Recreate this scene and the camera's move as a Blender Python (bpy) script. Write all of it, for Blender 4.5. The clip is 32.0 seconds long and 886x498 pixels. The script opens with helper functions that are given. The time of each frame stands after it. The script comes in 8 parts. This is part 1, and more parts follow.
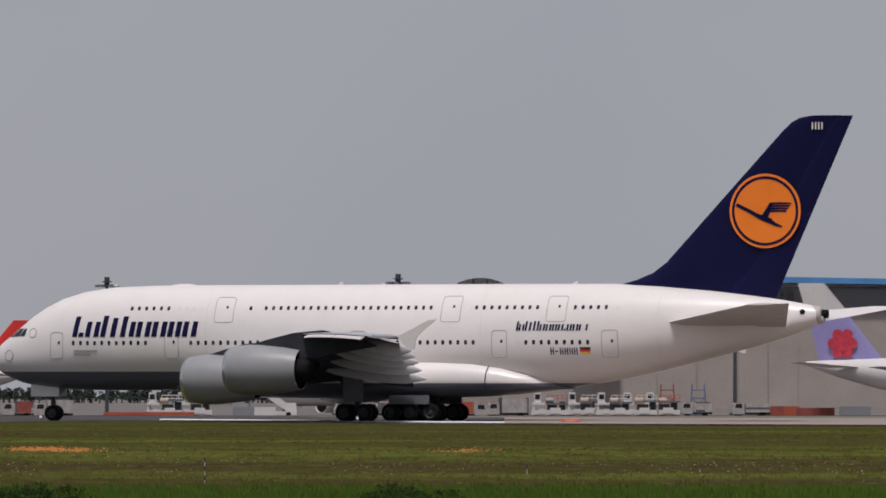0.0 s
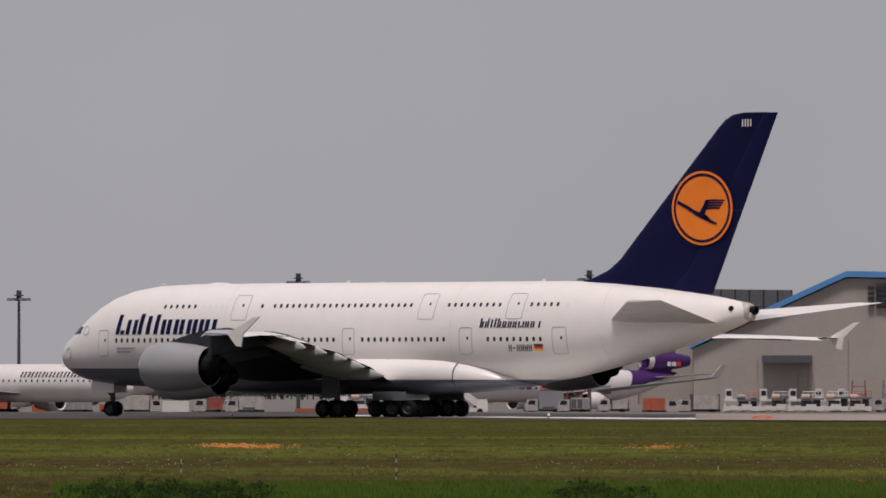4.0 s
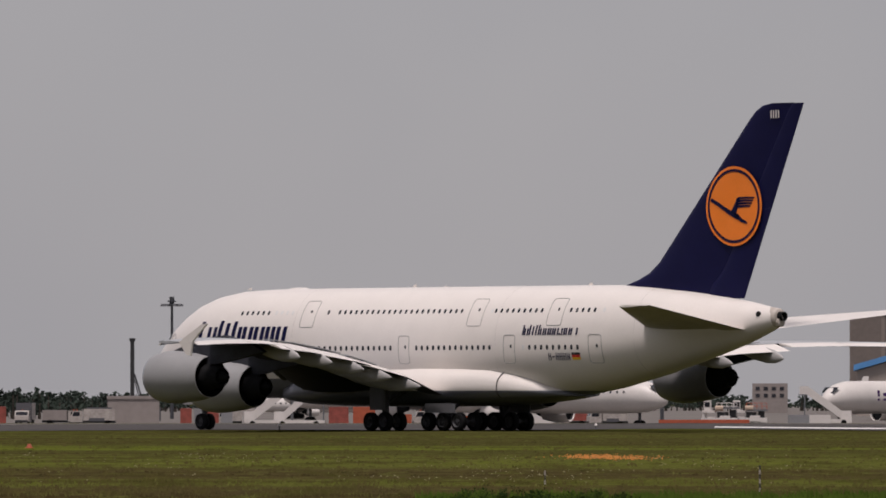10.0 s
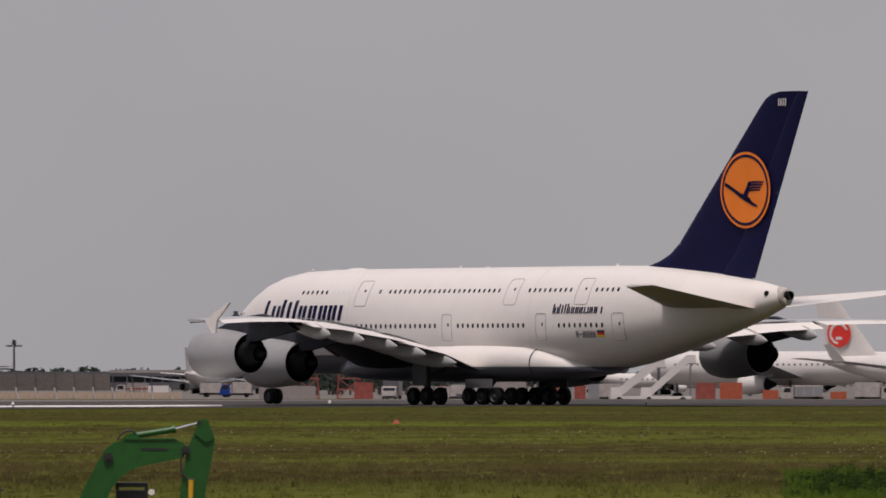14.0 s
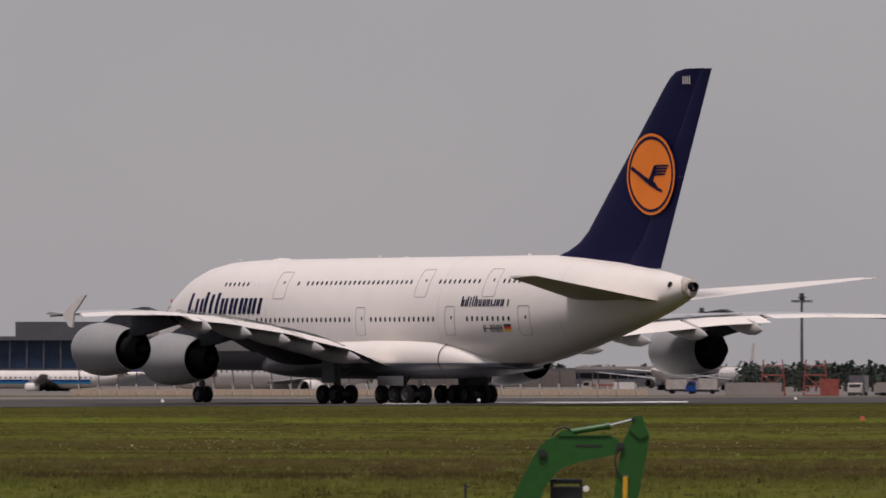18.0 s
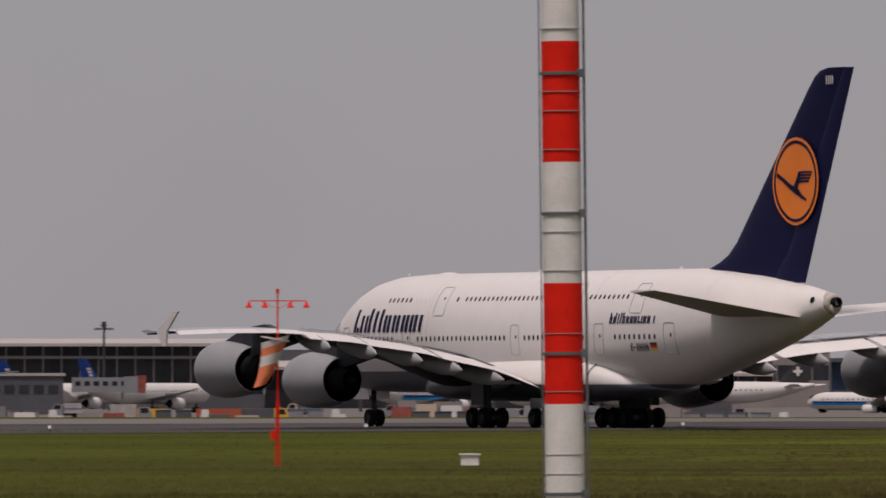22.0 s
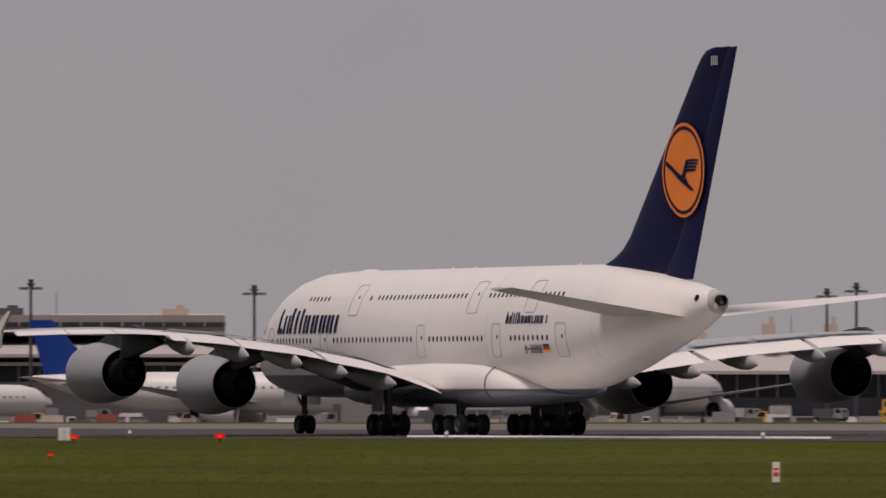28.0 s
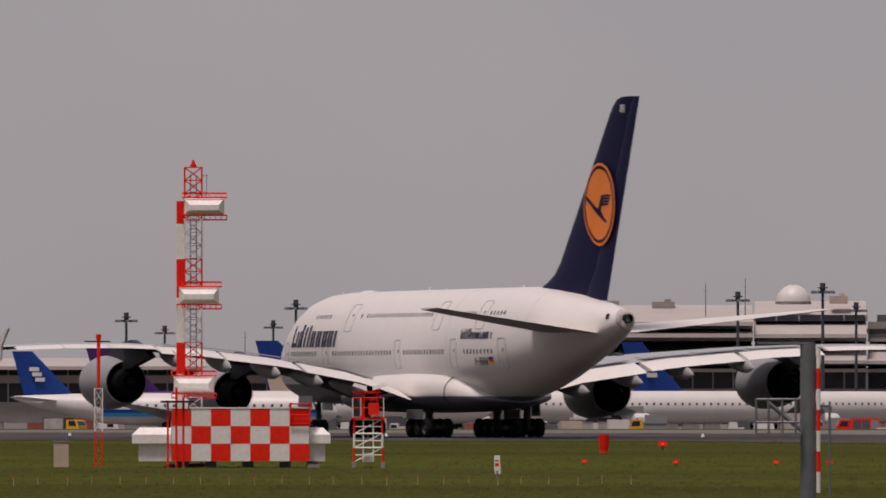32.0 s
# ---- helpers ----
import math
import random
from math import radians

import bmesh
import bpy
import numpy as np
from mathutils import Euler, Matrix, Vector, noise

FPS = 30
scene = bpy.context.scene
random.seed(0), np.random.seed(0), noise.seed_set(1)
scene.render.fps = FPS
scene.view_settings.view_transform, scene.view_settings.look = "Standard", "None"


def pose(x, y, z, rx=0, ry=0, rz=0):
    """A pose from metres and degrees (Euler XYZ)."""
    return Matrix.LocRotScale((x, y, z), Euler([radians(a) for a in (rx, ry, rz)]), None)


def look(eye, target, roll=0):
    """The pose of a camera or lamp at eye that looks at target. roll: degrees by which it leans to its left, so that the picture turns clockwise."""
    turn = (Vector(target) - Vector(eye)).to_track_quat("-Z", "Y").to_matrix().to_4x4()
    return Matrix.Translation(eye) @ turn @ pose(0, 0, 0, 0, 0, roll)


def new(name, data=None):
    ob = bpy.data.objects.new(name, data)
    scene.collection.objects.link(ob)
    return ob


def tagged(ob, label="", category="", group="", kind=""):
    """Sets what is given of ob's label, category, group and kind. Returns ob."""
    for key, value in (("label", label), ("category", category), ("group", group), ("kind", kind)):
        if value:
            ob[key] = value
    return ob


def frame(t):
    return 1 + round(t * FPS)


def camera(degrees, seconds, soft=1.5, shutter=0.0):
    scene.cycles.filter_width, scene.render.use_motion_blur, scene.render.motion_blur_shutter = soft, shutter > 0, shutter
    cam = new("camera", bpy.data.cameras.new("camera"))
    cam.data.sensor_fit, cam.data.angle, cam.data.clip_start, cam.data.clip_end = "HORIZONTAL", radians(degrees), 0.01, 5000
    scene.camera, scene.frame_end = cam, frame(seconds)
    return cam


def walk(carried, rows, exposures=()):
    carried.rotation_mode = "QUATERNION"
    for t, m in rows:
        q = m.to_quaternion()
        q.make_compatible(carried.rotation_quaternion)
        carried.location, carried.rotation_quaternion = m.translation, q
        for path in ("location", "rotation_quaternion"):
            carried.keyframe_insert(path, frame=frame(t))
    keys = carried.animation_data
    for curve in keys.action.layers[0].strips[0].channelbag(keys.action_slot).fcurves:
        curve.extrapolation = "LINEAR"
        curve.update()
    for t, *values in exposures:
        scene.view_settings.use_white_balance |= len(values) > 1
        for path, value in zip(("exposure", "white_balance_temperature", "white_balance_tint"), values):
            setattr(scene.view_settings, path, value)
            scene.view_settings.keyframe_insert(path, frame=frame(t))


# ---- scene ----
EYE = 2.69


def polar(bearing, distance, z=0.0):
    """A place by its bearing from the camera (degrees to the right of +y) and its distance."""
    a = radians(bearing)
    return Vector((distance * math.sin(a), distance * math.cos(a), z))


# camera: one tripod head that pans after the airliner
cam = camera(2 * math.degrees(math.atan(784 / 17000)), 32.0, soft=1.7, shutter=0.3)
PAN = [  # seconds, bearing to the right of +y, tilt upwards, in degrees
    (0, 4.8919, 0.8267), (0.5, 4.7666, 0.8169), (1, 4.5804, 0.8119), (1.5, 4.3919, 0.8134),
    (2, 4.2475, 0.8093), (2.5, 4.0740, 0.8075), (4.5, 3.5003, 0.8051), (5, 3.1554, 0.8040),
    (5.5, 3.0280, 0.8015), (6, 3.0125, 0.8038), (6.5, 3.0112, 0.8036), (7, 2.9945, 0.8013),
    (7.5, 2.9198, 0.7963), (8, 2.6067, 0.7939), (8.5, 2.2175, 0.8159), (9, 1.9355, 0.8459),
    (9.5, 1.7454, 0.8660), (10, 1.5826, 0.8728), (10.5, 1.4106, 0.8732), (11, 1.1368, 0.8667),
    (11.5, 0.8426, 0.8496), (12, 0.5318, 0.8355), (12.5, 0.2599, 0.8182), (13, -0.0000, 0.7893),
    (13.5, -0.2286, 0.7505), (14, -0.6050, 0.7288), (14.5, -0.9973, 0.7091), (16.5, -2.4667, 0.6783),
    (17, -2.7378, 0.6770), (17.5, -3.0163, 0.6949), (18, -3.3828, 0.7083), (18.5, -3.9893, 0.7102),
    (19, -4.6099, 0.7142), (19.5, -5.1505, 0.7257), (20, -5.5302, 0.7538), (20.5, -5.8200, 0.7857),
    (21, -6.3958, 0.8118), (21.5, -7.4673, 0.8196), (22, -8.3729, 0.8374), (22.5, -8.9700, 0.8566),
    (23, -9.5759, 0.8951), (23.5, -10.2254, 0.9104), (24, -10.7886, 0.9337), (24.5, -11.3441, 0.9556),
    (25, -12.1518, 0.9703), (25.5, -13.1069, 0.9669), (26, -13.6383, 0.9700), (26.5, -14.2031, 0.9273),
    (28.5, -17.3375, 0.8657), (29, -18.3596, 0.8753), (29.5, -19.3317, 0.9152), (30, -20.3240, 0.9050),
    (30.5, -20.9875, 0.9015), (31, -21.3732, 0.9153), (31.5, -21.5539, 0.9174), (32, -21.7040, 0.9072),
]
walk(cam, [(t, pose(0, 0, EYE, 90 + tilt, 0, -pan)) for t, pan, tilt in PAN],
     exposures=[(0, 0.0, 5980, 14), (1, 0.0, 5590, 12.5), (2.5, 0.0, 5500, 12.5), (4.5, 0.03, 6380, 16.5), (13, 0.03, 6380, 16.5), (19, 0.0, 6450, 18),
                (20, -0.03, 6450, 18.2), (20.6, -0.13, 6450, 18.4), (21, -0.15, 6450, 18.5), (23, -0.18, 6450, 19), (26, -0.3, 6450, 19), (29, -0.2, 6500, 20), (32, -0.15, 6550, 21)])

# world: thin bright overcast, a soft high sun behind the camera's left shoulder
world = bpy.data.worlds.new("sky")
scene.world = world
world.use_nodes = True
wn, wl = world.node_tree.nodes, world.node_tree.links
wn.clear()
SUN_AZ, SUN_EL = 192.0, 69.0     # bearing of the sun, degrees to the right of +y, and its height
sky = wn.new("ShaderNodeTexSky")
sky.sky_type, sky.sun_disc = "NISHITA", False
sky.sun_elevation, sky.sun_rotation = radians(SUN_EL), radians(SUN_AZ)
sky_gain = wn.new("ShaderNodeMixRGB")
sky_gain.blend_type, sky_gain.inputs[0].default_value = "MULTIPLY", 1.0
sky_gain.inputs[2].default_value = (0.1, 0.1, 0.1, 1)
cloud = wn.new("ShaderNodeTexNoise")
cloud.inputs["Scale"].default_value, cloud.inputs["Detail"].default_value = 9.0, 4.0
cloud_ramp = wn.new("ShaderNodeValToRGB")
cloud_ramp.color_ramp.elements[0].position, cloud_ramp.color_ramp.elements[1].position = 0.25, 0.8
cloud_ramp.color_ramp.elements[0].color = (0.312, 0.311, 0.322, 1)
cloud_ramp.color_ramp.elements[1].color = (0.385, 0.374, 0.368, 1)
veil = wn.new("ShaderNodeMixRGB")
veil.inputs[0].default_value = 0.9
back = wn.new("ShaderNodeBackground")
back.inputs[1].default_value = 1.0
wout = wn.new("ShaderNodeOutputWorld")
wl.new(sky.outputs[0], sky_gain.inputs[1])
wl.new(cloud.outputs[0], cloud_ramp.inputs[0])
wl.new(sky_gain.outputs[0], veil.inputs[1])
wl.new(cloud_ramp.outputs[0], veil.inputs[2])
wl.new(veil.outputs[0], back.inputs[0])
wl.new(back.outputs[0], wout.inputs[0])

sun = new("sun", bpy.data.lights.new("sun", "SUN"))
sun.data.energy, sun.data.angle, sun.data.color = 3.0, radians(12), (1.0, 0.92, 0.84)
sun.matrix_world = look(polar(SUN_AZ, 100, 100 * math.tan(radians(SUN_EL))), (0, 0, 0))


# ---- materials ----
def material(name, color, rough=0.6, metal=0.0, vary=0.12, scale=2.0, fine=0.0, bump=0.0, coat=0.0, color2=None, spread=(0.35, 0.65), emit=0.0, gloss=0.5):
    """A painted or natural surface: two scales of noise shift its colour and roughness."""
    m = bpy.data.materials.new(name)
    m.use_nodes = True
    n, l = m.node_tree.nodes, m.node_tree.links
    b = n["Principled BSDF"]
    b.inputs["Roughness"].default_value, b.inputs["Metallic"].default_value = rough, metal
    b.inputs["Coat Weight"].default_value, b.inputs["Specular IOR Level"].default_value = coat, gloss
    if coat:
        b.inputs["Coat Roughness"].default_value = 0.12
    tex = n.new("ShaderNodeTexCoord")
    big, small = n.new("ShaderNodeTexNoise"), n.new("ShaderNodeTexNoise")
    big.inputs["Scale"].default_value, big.inputs["Detail"].default_value = scale, 5
    small.inputs["Scale"].default_value, small.inputs["Detail"].default_value = fine or scale * 11, 3
    for t in (big, small):
        l.new(tex.outputs["Object"], t.inputs["Vector"])
    add = n.new("ShaderNodeMath")
    add.operation = "MULTIPLY_ADD"
    add.inputs[1].default_value = 0.4
    l.new(small.outputs[0], add.inputs[0])
    half = n.new("ShaderNodeMath")
    half.operation, half.inputs[1].default_value = "MULTIPLY", 0.6
    l.new(big.outputs[0], half.inputs[0])
    l.new(half.outputs[0], add.inputs[2])
    ramp = n.new("ShaderNodeValToRGB")
    ramp.color_ramp.elements[0].position, ramp.color_ramp.elements[1].position = spread
    c2 = color2 or tuple(min(1, c * (1 + vary)) for c in color)
    c1 = tuple(c * (1 - vary) for c in color) if not color2 else color
    ramp.color_ramp.elements[0].color, ramp.color_ramp.elements[1].color = (*c1, 1), (*c2, 1)
    l.new(add.outputs[0], ramp.inputs[0])
    l.new(ramp.outputs[0], b.inputs["Base Color"])
    if emit:
        b.inputs["Emission Color"].default_value, b.inputs["Emission Strength"].default_value = (*color, 1), emit
    if bump:
        bn = n.new("ShaderNodeBump")
        bn.inputs["Strength"].default_value = bump
        bn.inputs["Distance"].default_value = 0.05
        l.new(add.outputs[0], bn.inputs["Height"])
        l.new(bn.outputs[0], b.inputs["Normal"])
    return m


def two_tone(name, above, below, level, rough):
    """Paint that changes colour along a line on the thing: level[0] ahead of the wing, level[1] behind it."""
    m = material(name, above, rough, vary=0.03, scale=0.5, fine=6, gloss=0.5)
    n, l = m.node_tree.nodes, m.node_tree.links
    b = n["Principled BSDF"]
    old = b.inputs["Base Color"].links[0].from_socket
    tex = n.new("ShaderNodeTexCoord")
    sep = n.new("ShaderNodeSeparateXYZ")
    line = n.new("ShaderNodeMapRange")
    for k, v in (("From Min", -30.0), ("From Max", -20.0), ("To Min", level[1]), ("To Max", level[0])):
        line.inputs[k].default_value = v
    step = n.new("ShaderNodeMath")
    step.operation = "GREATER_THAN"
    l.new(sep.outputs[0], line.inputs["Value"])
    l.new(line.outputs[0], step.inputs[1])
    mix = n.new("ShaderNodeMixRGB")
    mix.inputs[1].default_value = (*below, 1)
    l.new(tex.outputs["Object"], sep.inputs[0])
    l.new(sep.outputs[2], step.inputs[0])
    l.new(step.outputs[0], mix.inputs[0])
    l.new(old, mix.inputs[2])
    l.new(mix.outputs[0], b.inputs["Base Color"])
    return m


WHITE = material("white_paint", (0.72, 0.675, 0.64), 0.34, vary=0.05, scale=0.35, fine=5, gloss=0.45)
# Belly paint is grey; it is set darker to hold the shade beneath.
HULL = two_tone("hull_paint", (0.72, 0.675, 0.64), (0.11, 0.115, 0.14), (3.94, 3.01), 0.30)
WING_GREY = material("wing_grey", (0.36, 0.365, 0.38), 0.36, vary=0.08, scale=0.7, fine=5)
# Wing grey darkened to put shade on undersides, pylons and inlet ducts.
SHADED_GREY = material("shaded_grey", (0.040, 0.041, 0.050), 0.6, vary=0.2, scale=0.9, gloss=0.1)
NAVY = material("navy_paint", (0.006, 0.006, 0.040), 0.5, vary=0.1, scale=0.5, gloss=0.12)
ORANGE = material("orange_paint", (0.86, 0.21, 0.012), 0.4, vary=0.04, scale=0.6)
NACELLE = material("nacelle_grey", (0.27, 0.268, 0.272), 0.4, vary=0.06, scale=0.8)
LIP = material("bare_lip", (0.62, 0.63, 0.65), 0.25, 0.9, vary=0.06)
NEAR_BLACK = material("dark_exhaust", (0.010, 0.010, 0.011), 0.75, vary=0.3, gloss=0.1)
TITAN = material("exhaust_metal", (0.10, 0.085, 0.075), 0.4, 0.8, vary=0.25, scale=3)
GLASS = material("dark_glass", (0.012, 0.013, 0.018), 0.12, vary=0.2)
PANE = material("cabin_pane", (0.025, 0.026, 0.034), 0.2, vary=0.2)
SEAM = material("panel_seam", (0.33, 0.32, 0.32), 0.6, vary=0.1)
RUBBER = material("tyre_rubber", (0.009, 0.009, 0.010), 0.9, vary=0.25, scale=4, gloss=0.15)
# Struts and rims set dark to hold the shade beneath the fuselage.
STEEL = material("shaded_gear_steel", (0.055, 0.055, 0.06), 0.6, 0.2, vary=0.15, scale=4, gloss=0.3)
ORANGE_RED = material("orange_red_paint", (0.72, 0.075, 0.035), 0.5, vary=0.1)
RED = material("red_paint", (0.62, 0.028, 0.018), 0.5, vary=0.12, scale=2)
BLACK = material("black_paint", (0.02, 0.02, 0.022), 0.6, vary=0.2)
GOLD = material("gold_paint", (0.80, 0.50, 0.04), 0.5, vary=0.05)


# ---- geometry helpers ----
class Geo:
    """Vertices and faces of one mesh."""

    def __init__(self):
        self.v, self.f = [], []

    def add(self, verts, faces):
        k = len(self.v)
        self.v += [tuple(p) for p in verts]
        self.f += [tuple(i + k for i in f) for f in faces]
        return self

    def box(self, x, y, z, sx, sy, sz, rz=0.0, taper=1.0):
        """A box centred in x and y whose bottom lies at z; taper shrinks its top."""
        c, s = math.cos(radians(rz)), math.sin(radians(rz))
        p = []
        for top in (0, 1):
            k = taper if top else 1.0
            for ax, ay in ((-1, -1), (1, -1), (1, 1), (-1, 1)):
                dx, dy = ax * sx / 2 * k, ay * sy / 2 * k
                p.append((x + dx * c - dy * s, y + dx * s + dy * c, z + top * sz))
        return self.add(p, [(3, 2, 1, 0), (4, 5, 6, 7), (0, 1, 5, 4), (1, 2, 6, 5), (2, 3, 7, 6), (3, 0, 4, 7)])

    def rod(self, a, b, r0, r1=None, n=10):
        """A round bar from a to b."""
        a, b = Vector(a), Vector(b)
        r1 = r0 if r1 is None else r1
        d = (b - a).normalized()
        u = d.orthogonal().normalized()
        w = d.cross(u)
        p = []
        for c, r in ((a, r0), (b, r1)):
            p += [c + (u * math.cos(q) + w * math.sin(q)) * r for q in (2 * math.pi * i / n for i in range(n))]
        f = [(i, (i + 1) % n, n + (i + 1) % n, n + i) for i in range(n)]
        return self.add(p, f + [tuple(range(n - 1, -1, -1)), tuple(range(n, 2 * n))])

    def tube(self, points, r, n=5):
        """A closed thin ring through points."""
        m, rings = len(points), []
        for i in range(m):
            d = (Vector(points[(i + 1) % m]) - Vector(points[i - 1])).normalized()
            u = d.orthogonal().normalized()
            if rings:
                u = (last - d * last.dot(d)).normalized()
            last = u
            w = d.cross(u)
            rings.append([Vector(points[i]) + (u * math.cos(q) + w * math.sin(q)) * r for q in (2 * math.pi * k / n for k in range(n))])
        v = [q for ring in rings for q in ring]
        return self.add(v, [(i * n + k, i * n + (k + 1) % n, ((i + 1) % m) * n + (k + 1) % n, ((i + 1) % m) * n + k) for i in range(m) for k in range(n)])

    def loft(self, rings, caps=True):
        """A skin over closed rings with the same number of points."""
        n = len(rings[0])
        p = [q for r in rings for q in r]
        f = []
        for k in range(len(rings) - 1):
            for i in range(n):
                j = (i + 1) % n
                f.append((k * n + i, k * n + j, (k + 1) * n + j, (k + 1) * n + i))
        if caps:
            f += [tuple(range(n - 1, -1, -1)), tuple(range((len(rings) - 1) * n, len(rings) * n))]
        return self.add(p, f)

    def lathe(self, x, y, z, profile, n=32, caps=False):
        """A body turned about the x axis: profile rows of (x offset, radius)."""
        rings = [[(x + dx, y + r * math.cos(2 * math.pi * i / n), z + r * math.sin(2 * math.pi * i / n)) for i in range(n)] for dx, r in profile]
        return self.loft(rings, caps)

    def mesh(self, name, mat, smooth=None):
        me = bpy.data.meshes.new(name)
        me.from_pydata(self.v, [], self.f)
        bm = bmesh.new()
        bm.from_mesh(me)
        bmesh.ops.recalc_face_normals(bm, faces=bm.faces)
        bm.to_mesh(me)
        bm.free()
        for m in (mat if isinstance(mat, (list, tuple)) else [mat]):
            me.materials.append(m)
        if smooth:
            me.shade_smooth()
            me.set_sharp_from_angle(angle=radians(smooth))
        return me


def part(name, geo, mat, parent, label="", smooth=None, at=None):
    """Links a geometry (or a ready mesh) as one mesh object under a thing or a part."""
    ob = new(name, geo if isinstance(geo, bpy.types.Mesh) else geo.mesh(name, mat, smooth))
    ob.parent = parent
    if at is not None:
        ob.matrix_local = at
    if label:
        tagged(ob, label)
    return ob


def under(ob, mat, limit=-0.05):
    """Gives the faces of a part that look down a darker colour that holds their shade."""
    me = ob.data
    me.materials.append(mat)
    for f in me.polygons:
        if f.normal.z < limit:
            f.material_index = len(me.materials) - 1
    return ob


def thing(name, label, category, at, group="", kind=""):
    """An empty at the base of a thing made of parts."""
    ob = new(name)
    ob.empty_display_size = 0.5
    ob.matrix_world = at
    return tagged(ob, label, category, group, kind)


def solid(name, geo, mat, label, category, at=None, group="", kind="", smooth=None):
    """A thing that is one mesh."""
    ob = new(name, geo.mesh(name, mat, smooth))
    if at is not None:
        ob.matrix_world = at
    return tagged(ob, label, category, group, kind)


def lerp(table, x):
    return float(np.interp(x, [r[0] for r in table], [r[1] for r in table]))


# ---- ground ----
def ground_z(r):
    """Height of the ground by its distance: a low yard near the camera, the level strip, the lower aprons beyond."""
    return lerp([(0, 0.9), (25, 0.9), (60, -1.7), (150, -1.8), (196, -1.8), (220, -0.1), (230, 0), (930, 0), (990, -2.0), (5000, -2.0)], r)


RUNWAY_NEAR = [(-30, 660), (-24, 660), (-21.7, 644), (-20.3, 640), (-18.4, 585), (-13.6, 546), (-9.6, 596), (-5, 664), (-2.5, 690), (0, 742), (1.9, 736), (3, 770), (4.9, 700), (8, 660), (14, 640)]


def sheet(name, b0, b1, nb, radii, height, mat, label, category, lift=0.0):
    """A sheet of ground over bearings b0 to b1; radii(bearing) gives its rings."""
    g = Geo()
    rows = []
    for i in range(nb + 1):
        b = b0 + (b1 - b0) * i / nb
        rows.append([polar(b, r, height(r) + lift) for r in radii(b)])
    m = len(rows[0])
    g.add([v for r in rows for v in r], [(i * m + k, (i + 1) * m + k, (i + 1) * m + k + 1, i * m + k + 1) for i in range(nb) for k in range(m - 1)])
    me = bpy.data.meshes.new(name)
    me.from_pydata(g.v, [], g.f)
    me.materials.append(mat)
    me.shade_smooth()
    return tagged(new(name, me), label, category, kind="structure")


